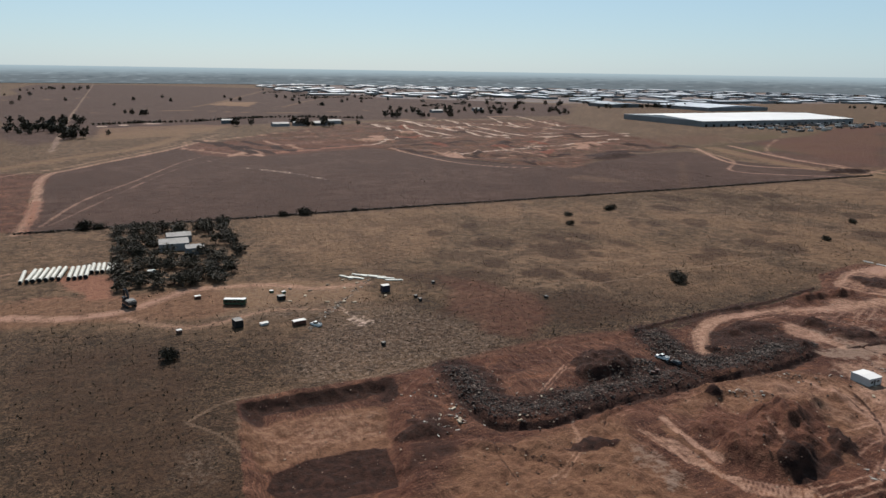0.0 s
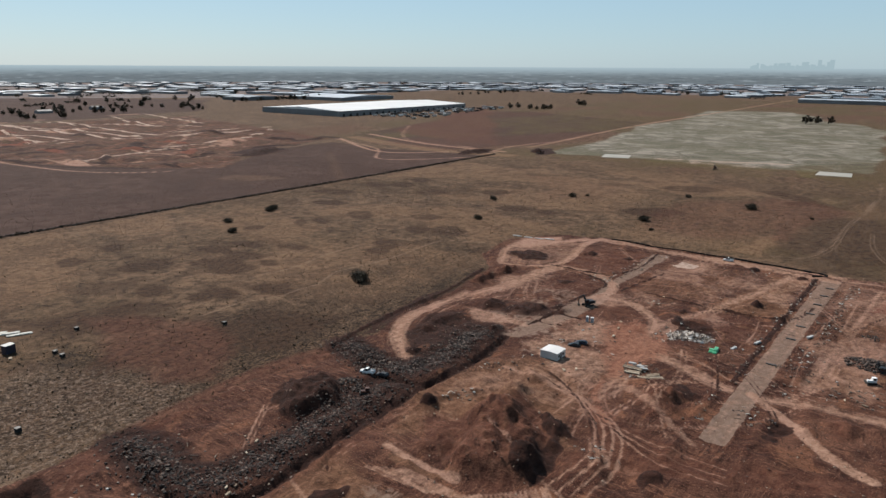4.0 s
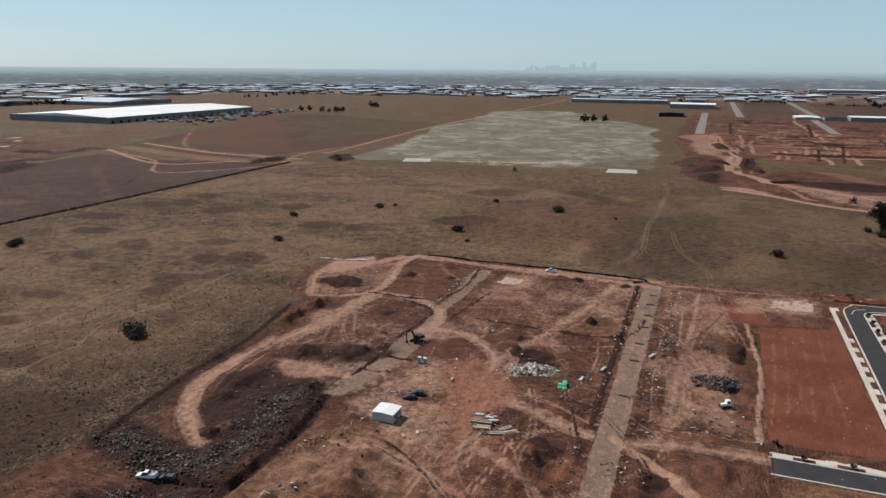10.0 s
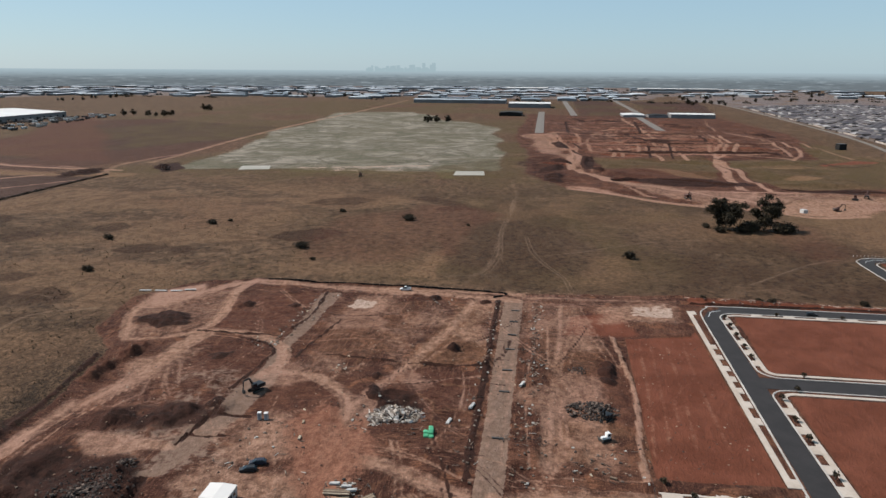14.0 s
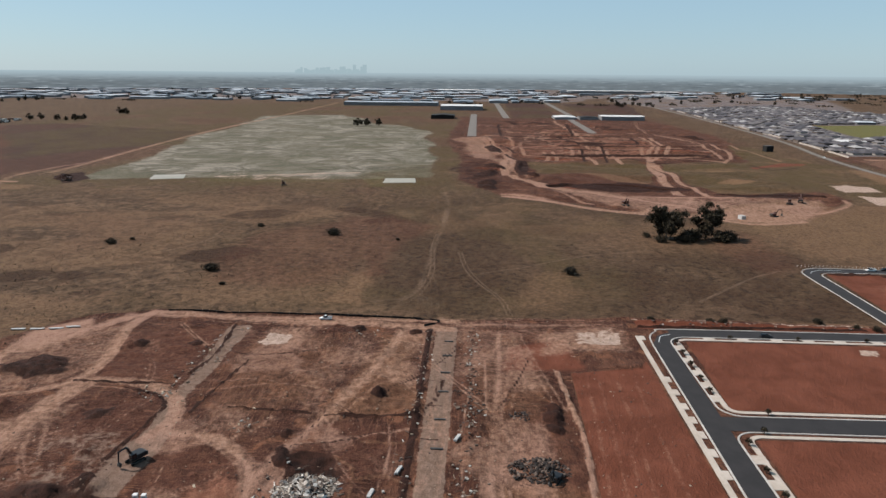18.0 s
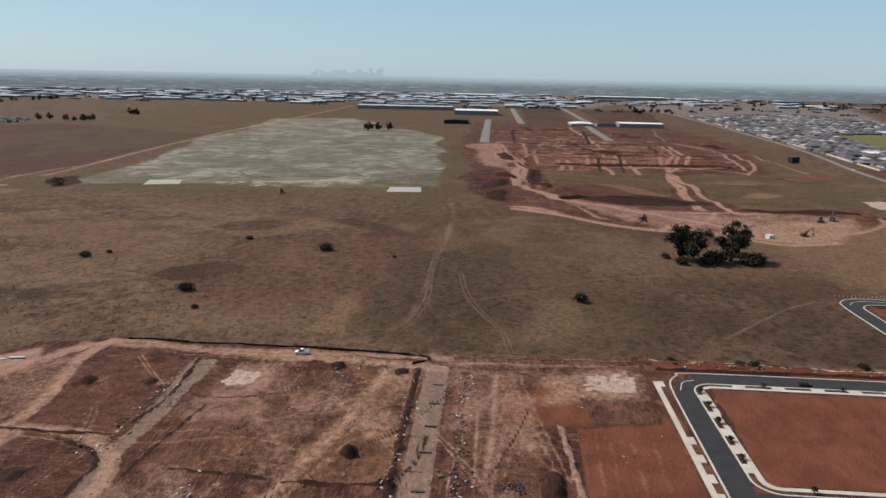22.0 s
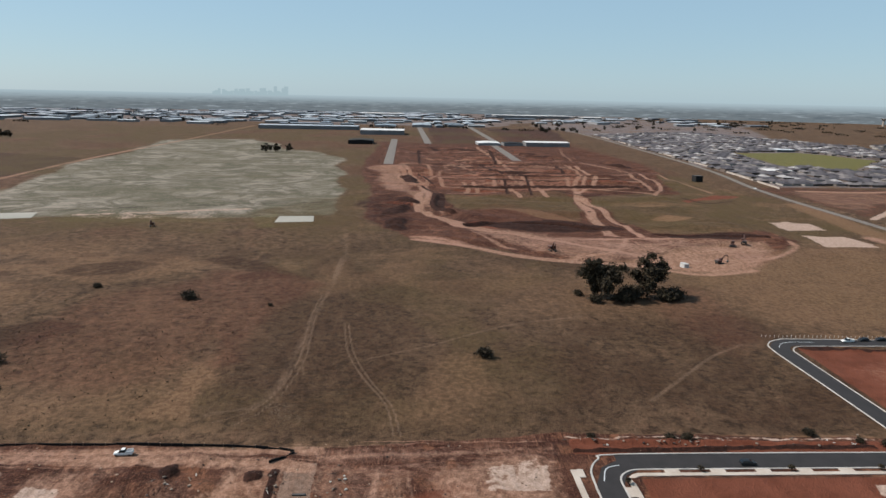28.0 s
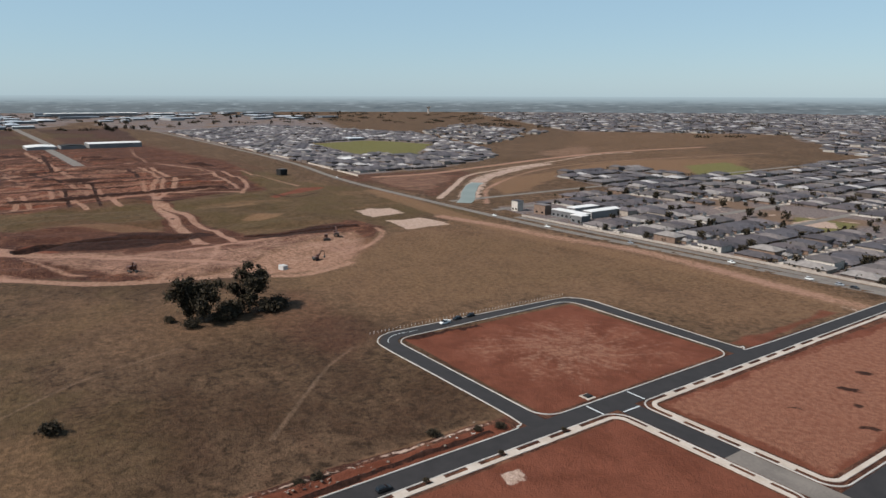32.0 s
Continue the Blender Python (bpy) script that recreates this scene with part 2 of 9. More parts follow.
    ochre = n.mix(n.step(sweep, 0.5, 0.37, 0, 0.6), ochre, srgb(90, 64, 50))
    ochre = n.mix(n.step(fleck, 0.48, 0.34, 0, 0.6), ochre, srgb(96, 68, 52))
    col = n.mix(n.math("MULTIPLY", n.step(n.math("ADD", n.attr("ochre"), tint), 0.1, 1.0), 0.85), col, ochre)
    redder = n.mix(n.step(mid, 0.35, 0.65), srgb(126, 83, 65), srgb(145, 99, 80))
    redder = n.mix(n.step(n.noise(0.2, 5, 0.7, 1.2, n.scaled(0.45, 1.3, 1, 0.15)), 0.5, 0.72, 0, 0.45), redder, srgb(158, 108, 88))
    redder = n.mix(n.step(speck, 0.6, 0.74, 0, 0.3), redder, srgb(92, 56, 44))
    redder = n.mix(1.0, redder, earth, "MULTIPLY")
    col = n.mix(n.step(n.attr("red"), 0.35, 0.65), col, redder)
    grey = n.mix(n.step(small, 0.35, 0.65), srgb(140, 122, 108), srgb(156, 139, 126))
    grey = n.mix(n.step(tiny, 0.55, 0.72, 0, 0.22), grey, srgb(104, 88, 78))
    col = n.mix(edge("grey"), col, grey)
    worn = n.mix(n.step(small, 0.35, 0.65), srgb(172, 142, 121), srgb(202, 172, 151))
    worn = n.mix(n.step(big, 0.45, 0.6), worn, srgb(194, 163, 145))
    worn = n.mix(n.step(fleck, 0.5, 0.36, 0, 0.5), worn, srgb(122, 92, 76))
    f = n.math("MULTIPLY", n.step(n.math("ADD", n.attr("worn"), n.math("MULTIPLY", broken, 0.55)), 0.2, 0.75), 0.9)
    col = n.mix(f, col, worn)
    orange = n.mix(n.step(small, 0.35, 0.65), srgb(146, 104, 85), srgb(168, 126, 105))
    col = n.mix(n.math("MULTIPLY", edge("orange", 0.3, 0.75), 0.85), col, orange)
    # dark turned soil, deepened to carry shadow on banks and in trenches
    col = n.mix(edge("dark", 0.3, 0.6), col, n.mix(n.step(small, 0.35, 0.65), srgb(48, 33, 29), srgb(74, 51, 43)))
    # yards and streets; the cool grey also paints haze on far ground
    town_haze = n.mix(n.step(small, 0.35, 0.65), srgb(112, 112, 116), srgb(160, 158, 160))
    col = n.mix(n.step(n.attr("town_haze"), 0.3, 0.7, 0, 0.85), col, n.mix(n.step(big, 0.52, 0.6), town_haze, srgb(138, 122, 106)))
    col = n.mix(n.step(n.attr("lawn"), 0.2, 0.8, 0, 0.9), col, n.mix(n.step(small, 0.35, 0.65), srgb(112, 120, 70), srgb(138, 142, 92)))
    col = n.mix(edge("chalk", 0.35, 0.6), col, n.mix(n.step(small, 0.35, 0.65), srgb(190, 174, 160), srgb(220, 206, 192)))
    col = n.mix(n.step(tiny, 0.3, 0.7, 0.22, 0.0), col, (0.02, 0.016, 0.012, 1))
    col = n.mix(1.0, col, (0.482, 0.402, 0.378, 1), "MULTIPLY")
    n.bump(n.math("ADD", n.math("MULTIPLY", small, 0.7), n.math("MULTIPLY", tiny, 0.4)), 1.0, 0.7)
    return n.done(col, 0.97, 0.0, 0.1)


GROUND = ground_material()
ASPHALT = plain("asphalt", (42, 38, 38), (53, 48, 48), 0.8, 0.85, bump=0.01)
OLD_ASPHALT = plain("old_asphalt", (112, 102, 95), (134, 123, 114), 0.5, 0.9)
CONCRETE = plain("concrete", (186, 168, 152), (208, 192, 178), 0.5, 0.85)
KERB = plain("kerb_concrete", (178, 168, 158), (205, 196, 188), 0.8, 0.85)
WHITE_LINE = plain("white_line", (205, 205, 205), (220, 220, 220), 2, 0.7)
ROOF_WHITE = plain("roof_white_sheet", (234, 226, 220), (246, 240, 234), 0.05, 0.5)
SHED_ROOFS = tones("shed_roof_sheets", [(196, 198, 202), (168, 172, 178), (140, 144, 150), (214, 214, 216), (118, 122, 128), (184, 186, 190)], 0.01, 0.6, True)
SHED_WALLS = tones("shed_wall_panels", [(136, 134, 134), (112, 112, 114), (160, 156, 154), (98, 98, 102)], 0.02, 0.8, True)
SHED_ROOF = tones("shed_roof_sheet", [(186, 190, 196), (166, 172, 178), (204, 206, 208), (134, 142, 150)], 0.01, 0.6)
SHED_WALL = tones("shed_wall_panel", [(140, 136, 134), (118, 116, 116), (156, 152, 150)], 0.02, 0.8)
TILES = tones("roof_tiles", [(86, 78, 79), (106, 96, 97), (70, 64, 67), (122, 111, 108), (92, 82, 83), (82, 77, 81), (150, 140, 134), (76, 69, 72), (98, 89, 87)], 0.3, 0.8)
TILES_FAR = tones("roof_tiles_far", [(90, 83, 85), (110, 102, 101), (76, 70, 74), (128, 118, 115), (98, 88, 89), (178, 170, 166), (84, 77, 80), (104, 96, 95), (70, 64, 68)], 0.3, 0.8, True)
BRICK = tones("plaster_wall", [(178, 162, 148), (140, 114, 98), (214, 202, 190), (120, 102, 92)], 0.6, 0.9)
BRICK_FAR = tones("plaster_wall_far", [(148, 136, 126), (120, 104, 94), (182, 172, 162), (98, 86, 79)], 0.6, 0.9, True)
LEAF = tones("gum_leaves", [(50, 40, 22), (64, 52, 30), (38, 31, 19), (74, 60, 36)], 0.8, 0.8, True)
SHRUB_LEAF = tones("shrub_leaves", [(58, 47, 30), (70, 57, 36), (48, 39, 27)], 1.2, 0.85, True)
BARK = plain("bark", (84, 72, 60), (112, 98, 84), 3, 0.95, bump=0.02)
ROCK = tones("basalt_rock", [(58, 47, 42), (76, 62, 55), (42, 35, 32), (124, 104, 92), (68, 52, 45)], 1.0, 0.9)
ROCK_MIX = tones("basalt_rocks", [(54, 44, 39), (72, 58, 51), (40, 33, 30), (120, 100, 88), (64, 49, 42)], 1.0, 0.9, True)
WATER = plain("pond_water", (166, 158, 144), (182, 173, 158), 0.1, 0.55, spec=0.2)
CREEK = plain("creek_water", (124, 130, 122), (146, 150, 140), 0.1, 0.45, spec=0.2)


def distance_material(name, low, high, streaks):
    """Far haze painted as a glowing colour at the rim of the plain: lighter towards the horizon, with faint flat
    streaks.
    """
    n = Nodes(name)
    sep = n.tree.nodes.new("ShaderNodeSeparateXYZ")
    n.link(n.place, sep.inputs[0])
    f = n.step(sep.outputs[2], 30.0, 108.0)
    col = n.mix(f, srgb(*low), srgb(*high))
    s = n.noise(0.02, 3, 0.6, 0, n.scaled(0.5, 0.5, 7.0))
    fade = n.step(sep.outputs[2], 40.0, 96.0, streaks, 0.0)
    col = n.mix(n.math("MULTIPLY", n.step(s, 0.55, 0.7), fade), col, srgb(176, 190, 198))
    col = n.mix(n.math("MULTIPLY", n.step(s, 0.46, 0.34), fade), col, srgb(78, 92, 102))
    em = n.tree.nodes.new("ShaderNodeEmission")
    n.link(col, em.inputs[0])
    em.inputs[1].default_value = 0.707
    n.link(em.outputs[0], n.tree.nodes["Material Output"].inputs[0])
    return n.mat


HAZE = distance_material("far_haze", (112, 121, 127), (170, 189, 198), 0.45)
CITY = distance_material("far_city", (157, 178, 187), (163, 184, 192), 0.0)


# ---- mesh helpers ----
def mesh_of(name, bm, material, smooth=False):
    me = bpy.data.meshes.new(name)
    bm.to_mesh(me)
    bm.free()
    for m in material if isinstance(material, (list, tuple)) else (material,):
        me.materials.append(m)
    if smooth:
        me.polygons.foreach_set("use_smooth", [True] * len(me.polygons))
    return me


def raw_mesh(name, verts, faces, material, smooth=False):
    me = bpy.data.meshes.new(name)
    me.from_pydata(verts, [], faces)
    for m in material if isinstance(material, (list, tuple)) else (material,):
        me.materials.append(m)
    if smooth:
        me.polygons.foreach_set("use_smooth", [True] * len(me.polygons))
    return me


def part(name, bm, material, parent, label="", smooth=False):
    """Links a bmesh, or a finished mesh, as one part under a thing or a part."""
    me = bm if isinstance(bm, bpy.types.Mesh) else mesh_of(name, bm, material, smooth)
    ob = new(name, me)
    ob.parent = parent
    return tagged(ob, label)


def thing(name, m, label, category, group="", kind=""):
    ob = new(name)
    ob.matrix_world = m
    return tagged(ob, label, category, group, kind)


def boxes(*specs, bevel=0.0):
    """One bmesh of boxes: (x0, y0, z0, x1, y1, z1) each."""
    bm = bmesh.new()
    for x0, y0, z0, x1, y1, z1 in specs:
        m = Matrix.Translation(((x0 + x1) / 2, (y0 + y1) / 2, (z0 + z1) / 2)) @ Matrix.Diagonal((x1 - x0, y1 - y0, z1 - z0, 1))
        bmesh.ops.create_cube(bm, size=1, matrix=m)
    if bevel:
        bmesh.ops.bevel(bm, geom=bm.edges[:], offset=bevel, segments=1, affect="EDGES")
    return bm


def cyl(r0, r1, h, n=10, m=Matrix.Identity(4), bm=None):
    bm = bm or bmesh.new()
    bmesh.ops.create_cone(bm, cap_ends=True, segments=n, radius1=r0, radius2=r1, depth=h, matrix=m @ Matrix.Translation((0, 0, h / 2)))
    return bm


def smooth_line(pts, step=3.0, closed=False):
    """Catmull-Rom through the points, in steps of about so many metres."""
    p = [np.array(q, float) for q in pts]
    p = [p[-1], *p, p[0], p[1]] if closed else [2 * p[0] - p[1], *p, 2 * p[-1] - p[-2]]
    out = []
    for a, b, c, d in zip(p, p[1:], p[2:], p[3:]):
        k = max(1, int(np.linalg.norm(c - b) / step))
        for i in range(k):
            t = i / k
            out.append(0.5 * (2 * b + (c - a) * t + (2 * a - 5 * b + 4 * c - d) * t * t + (3 * b - a - 3 * c + d) * t ** 3))
    if not closed:
        out.append(p[-2])
    return np.array(out)


def round_rect(x0, y0, x1, y1, r, n=7):
    pts = []
    for cx, cy, a0 in ((x1 - r, y1 - r, 0), (x0 + r, y1 - r, 90), (x0 + r, y0 + r, 180), (x1 - r, y0 + r, 270)):
        for i in range(n + 1):
            a = radians(a0 + 90 * i / n)
            pts.append((cx + r * math.cos(a), cy + r * math.sin(a)))
    return np.array(pts)


def strip_mesh(name, line, width, z0, z1, material, closed=False, chamfer=0.0):
    """A band of the given width along a line, from z0 up to z1, with sides."""
    p = np.array(line, float)
    nxt, prv = np.roll(p, -1, 0), np.roll(p, 1, 0)
    if not closed:
        nxt[-1], prv[0] = 2 * p[-1] - p[-2], 2 * p[0] - p[1]
    d1, d0 = nxt - p, p - prv
    d1 /= np.maximum(np.linalg.norm(d1, axis=1)[:, None], 1e-9)
    d0 /= np.maximum(np.linalg.norm(d0, axis=1)[:, None], 1e-9)
    n = d0 + d1
    n /= np.maximum(np.linalg.norm(n, axis=1)[:, None], 1e-9)
    mitre = 1 / np.maximum((n * d1).sum(1), 0.5)
    side = np.stack([-n[:, 1], n[:, 0]], 1) * (width / 2 * mitre)[:, None]
    k = len(p)
    c = 1 - 2 * chamfer / width
    rings = [(1, z0), (1, z1 - chamfer), (c, z1), (-c, z1), (-1, z1 - chamfer), (-1, z0)] if chamfer else [(1, z0), (1, z1), (-1, z1), (-1, z0)]
    verts = [(p[i][0] + s * side[i][0], p[i][1] + s * side[i][1], z) for s, z in rings for i in range(k)]
    faces = []
    for a in range(len(rings) - 1):
        for i in range(k if closed else k - 1):
            j = (i + 1) % k
            faces.append((a * k + i, (a + 1) * k + i, (a + 1) * k + j, a * k + j))
    if not closed:
        faces.append(tuple(a * k for a in range(len(rings))))
        faces.append(tuple(a * k + k - 1 for a in reversed(range(len(rings)))))
    me = raw_mesh(name, verts, faces, material)
    b = bmesh.new()
    b.from_mesh(me)
    bmesh.ops.recalc_face_normals(b, faces=b.faces)
    b.to_mesh(me)
    b.free()
    return me


# ---- the ground: one sheet with its relief and its kinds of cover ----
TABLE = np.random.RandomState(7).rand(256, 256)


def value_noise(x, y, size, shift=0):
    u, v = x / size + shift * 17.3, y / size + shift * 9.7
    iu, iv = np.floor(u).astype(int), np.floor(v).astype(int)
    fu, fv = u - iu, v - iv
    fu, fv = fu * fu * (3 - 2 * fu), fv * fv * (3 - 2 * fv)
    t = lambda a, b: TABLE[(iu + a) & 255, (iv + b) & 255]
    return (t(0, 0) * (1 - fu) + t(1, 0) * fu) * (1 - fv) + (t(0, 1) * (1 - fu) + t(1, 1) * fu) * fv


def layered(x, y, size, octaves=3, shift=0):
    total, amp = np.zeros_like(x), 0.0
    for o in range(octaves):
        x, y = 0.8 * x - 0.6 * y, 0.6 * x + 0.8 * y
        total += value_noise(x, y, size / 2 ** o, shift + o) * 0.5 ** o
        amp += 0.5 ** o
    return total / amp


def ramp(v, low, high):
    t = np.clip((v - low) / (high - low), 0, 1)
    return t * t * (3 - 2 * t)


def spaced(low, high, step, far_low, far_high, grow=0.032):
    out = list(np.linspace(low, high, int(round((high - low) / step)) + 1))
    for start, end, sign in ((low, far_low, -1), (high, far_high, 1)):
        v, s = start, step
        while sign * (end - v) > 0:
            s += s * grow
            v += sign * s
            (out.append if sign > 0 else lambda q: out.insert(0, q))(v)
    return np.array(out)


DENSE = (10.0, 560.0, -100.0, 300.0)
gx, gy = spaced(-60, 1000, 1.9, -5000, 5200, 0.024), spaced(-370, 500, 1.9, -5000, 5200, 0.024)
DENSE = tuple(float(g[np.abs(g - v).argmin()]) for g, v in ((gx, DENSE[0]), (gx, DENSE[1]), (gy, DENSE[2]), (gy, DENSE[3])))
dx = np.linspace(DENSE[0], DENSE[1], int((DENSE[1] - DENSE[0]) / 0.8))
dy = np.linspace(DENSE[2], DENSE[3], int((DENSE[3] - DENSE[2]) / 0.8))


def grid(ax, ay, first, hole=None):
    xx, yy = np.meshgrid(ax, ay)
    i = np.arange(len(ax) - 1)[None, :] + np.arange(len(ay) - 1)[:, None] * len(ax) + first
    if hole:
        mx, my = (ax[:-1] + ax[1:]) / 2, (ay[:-1] + ay[1:]) / 2
        keep = ~(((mx > hole[0]) & (mx < hole[1]))[None, :] & ((my > hole[2]) & (my < hole[3]))[:, None])
        i = i[keep]
    i = i.ravel()
    return xx.ravel(), yy.ravel(), np.stack([i, i + 1, i + 1 + len(ax), i + len(ax)], 1)


x1, y1, q1 = grid(gx, gy, 0, DENSE)
x2, y2, q2 = grid(dx, dy, len(x1))
FIRST_DENSE = len(x1)
GX, GY, QUADS = np.concatenate([x1, x2]), np.concatenate([y1, y2]), np.concatenate([q1, q2])
GZ = np.zeros_like(GX)
COVER = {k: np.zeros_like(GX) for k in ("scrub", "patch", "plough", "pale", "green", "straw", "bare", "red", "grey", "dark", "worn", "orange", "chalk", "town_haze", "lawn", "rust", "ochre", "stony", "trail")}


def near(pts, pad):
    """The sheet's points within a box round the given places."""
    p = np.array(pts, float)
    found = []
    for ax, ay, first in ((gx, gy, 0), (dx, dy, FIRST_DENSE)):
        i0, i1 = np.searchsorted(ax, (p[:, 0].min() - pad, p[:, 0].max() + pad))
        j0, j1 = np.searchsorted(ay, (p[:, 1].min() - pad, p[:, 1].max() + pad))
        found.append((np.arange(j0, j1)[:, None] * len(ax) + np.arange(i0, i1)[None, :] + first).ravel())
    return np.concatenate(found)


def segment_distance(x, y, a, b):
    d = np.array(b, float) - a
    t = np.clip(((x - a[0]) * d[0] + (y - a[1]) * d[1]) / max(d @ d, 1e-9), 0, 1)
    return np.hypot(x - a[0] - t * d[0], y - a[1] - t * d[1])


def line_distance(x, y, pts):
    best = np.full_like(x, 1e9)
    for a, b in zip(pts, pts[1:]):
        np.minimum(best, segment_distance(x, y, a, b), out=best)
    return best


def inside_distance(x, y, poly):
    """Positive inside the polygon, negative outside."""
    inside = np.zeros(len(x), bool)
    ring = [*poly, poly[0]]
    for (ax, ay), (bx, by) in zip(ring, ring[1:]):
        cross = (ay > y) != (by > y)
        inside ^= cross & (x < (bx - ax) * (y - ay) / (by - ay + 1e-12) + ax)
    return np.where(inside, 1, -1) * line_distance(x, y, [np.array(q, float) for q in ring])


def cover(kind, poly, soft=2.0, amount=1.0, clear=(), ragged=3.5):
    i = near(poly, soft * (2 + ragged))
    d = inside_distance(GX[i], GY[i], poly) + (layered(GX[i], GY[i], 5 + soft * 7, 4, 87) - 0.5) * soft * ragged
    f = ramp(d, -soft, soft) * amount
    COVER[kind][i] = np.maximum(COVER[kind][i], f)
    for c in clear:
        COVER[c][i] *= 1 - f


def band(kind, pts, width, amount=1.0, soft=None, ruts=True, depth=0.0):
    """A worn line: two wheel paths where it is a track, sunk by depth."""
    soft = soft or width * 0.3
    line = smooth_line(pts, 6.0)
    i = near(line, width + soft + 2)
    if not len(i):
        return
    d = line_distance(GX[i], GY[i], line)
    f = 1 - ramp(d, width / 2 - soft, width / 2 + soft)
    if ruts:
        f = f * (0.82 + 0.18 * np.cos((d / width) * 4 * math.pi)) * (0.78 + 0.7 * (layered(GX[i], GY[i], 24, 3, 5) - 0.3))
    COVER[kind][i] = np.maximum(COVER[kind][i], np.clip(f, 0, 1) * amount)
    GZ[i] -= depth * (1 - ramp(d, width * 0.3, width * 0.6))


def mound(x, y, rx, ry, h, turn=0.0, rough=0.35, kind=None, amount=1.0):
    """A heap, or with negative h a hollow, with an uneven outline."""
    c, s = math.cos(radians(turn)), math.sin(radians(turn))
    r = max(rx, ry) * 1.6
    i = near([(x - r, y - r), (x + r, y + r)], 0)
    u, v = ((GX[i] - x) * c + (GY[i] - y) * s) / rx, ((GY[i] - y) * c - (GX[i] - x) * s) / ry
    d = np.hypot(u, v) + (layered(GX[i], GY[i], min(rx, ry) * 0.9, 3, 11) - 0.5) * rough * 2
    f = 1 - ramp(d, 0.15, 1.0)
    GZ[i] += h * f * (0.8 + 0.5 * (layered(GX[i], GY[i], 2.5, 2, 19) - 0.3))
    if kind:
        COVER[kind][i] = np.maximum(COVER[kind][i], (1 - ramp(d, 0.55, 1.1)) * amount)


def ridge(pts, width, h, kind=None, amount=1.0, lumps=0.5):
    """A long bank, or with negative h a trench."""
    line = smooth_line(pts, 3.0)
    i = near(line, width * 1.5)
    d = line_distance(GX[i], GY[i], line) / (width / 2)
    d = d + (layered(GX[i], GY[i], 4.0, 2, 23) - 0.5) * lumps
    f = 1 - ramp(d, 0.2, 1.0)
    GZ[i] += h * f * (1 + (layered(GX[i], GY[i], 3.0, 2, 29) - 0.5) * lumps * 1.6)
    if kind:
        COVER[kind][i] = np.maximum(COVER[kind][i], (1 - ramp(d, 0.8, 1.1)) * amount)


SITE = [(-40, 60), (20, 156), (25, 210), (181, 211), (200, 208), (225, 216), (262, 217), (305, 225), (325, 243), (364, 250), (392, 234),
        (403, 205), (397, 78), (406, 6), (402, -96), (394, -230), (390, -330), (150, -330), (80, -100)]
cover("bare", SITE, 1.6, 1.0, (), 2.0)
# paddock: dark low growth in blotches, thinning towards the fence
blot = layered(GX * 1.25 + GY * 0.35, GY * 0.8 - GX * 0.3, 15, 4, 41)
near_block = ramp(GX, 0, 120) * (1 - ramp(GX, 640, 800)) * ramp(GY, 205, 245) * (1 - ramp(GY, 475, 490))
COVER["patch"] += ramp(blot, 0.58, 0.63) * near_block * (0.2 + 0.25 * ramp(GY, 180, 240))
warm = layered(GX * 1.2, GY * 0.6, 55, 4, 47)
COVER["straw"] += ramp(warm, 0.5, 0.64) * 0.45 * np.maximum(ramp(GX, 500, 580), 1 - ramp(GY, -130, -90)) * ramp(GX, 395, 430) * (1 - ramp(GX, 1000, 1200)) * (1 - ramp(GY, 95, 125)) * ramp(GY, -350, -320)
COVER["straw"] += (0.16 + ramp(warm, 0.45, 0.6) * 0.34) * near_block * ramp(GX, 150, 250) * ramp(GY, 170, 260)
COVER["scrub"] += 0.08 + 0.45 * (1 - ramp(GY, 230, 300)) * ramp(GY, 150, 215) * (1 - ramp(GX, 330, 400))
east = ramp(GX, 398, 415) * (1 - ramp(GX, 640, 720)) * ramp(GY, -335, -300) * (1 - ramp(GY, 200, 260))
drift = layered(GX * 0.8, GY * 1.2, 46, 4, 131)
COVER["patch"] = np.maximum(COVER["patch"], east * 0.5 * ramp(drift, 0.46, 0.72))
COVER["straw"] = np.maximum(COVER["straw"], east * 0.5 * ramp(1 - drift, 0.42, 0.74))
COVER["green"] = np.maximum(COVER["green"], east * 0.5 * ramp(layered(GX, GY, 90, 4, 137), 0.5, 0.62))
cover("scrub", [(-150, 60), (60, 60), (24, 214), (180, 214), (120, 285), (40, 272), (-150, 300)], 14, 1.0)
cover("patch", [(-150, 60), (20, 100), (24, 214), (150, 214), (110, 260), (30, 262), (-150, 290)], 14, 0.3)
cover("patch", [(412, 112), (470, 110), (490, 30), (470, -20), (405, -20), (402, 70)], 10, 0.3)
cover("straw", [(500, 20), (620, 40), (640, -110), (640, -330), (500, -330), (500, -95)], 30, 0.45)
cover("scrub", [(412, 118), (640, 110), (780, 60), (690, -30), (640, -110), (620, -330), (500, -330), (500, -95), (405, -95), (402, 70)], 6, 0.34)
cover("patch", [(140, 268), (190, 262), (205, 232), (168, 224), (140, 244)], 9, 0.75)
cover("patch", [(118, 330), (165, 322), (172, 300), (126, 296)], 8, 0.7)
cover("patch", [(412, 114), (640, 108), (690, 10), (640, -60), (500, -90), (405, -90), (402, 70)], 8, 0.16)
cover("patch", [(60, 262), (112, 258), (120, 238), (70, 236)], 10, 0.5)
cover("straw", [(66, 345), (72, 484), (210, 484), (190, 420), (150, 350), (110, 332)], 14, 0.5)
cover("straw", [(-60, 395), (-60, 484), (-12, 484), (-12, 400)], 10, 0.3)
cover("straw", [(412, 118), (470, 116), (450, 190), (405, 205)], 14, 0.45)
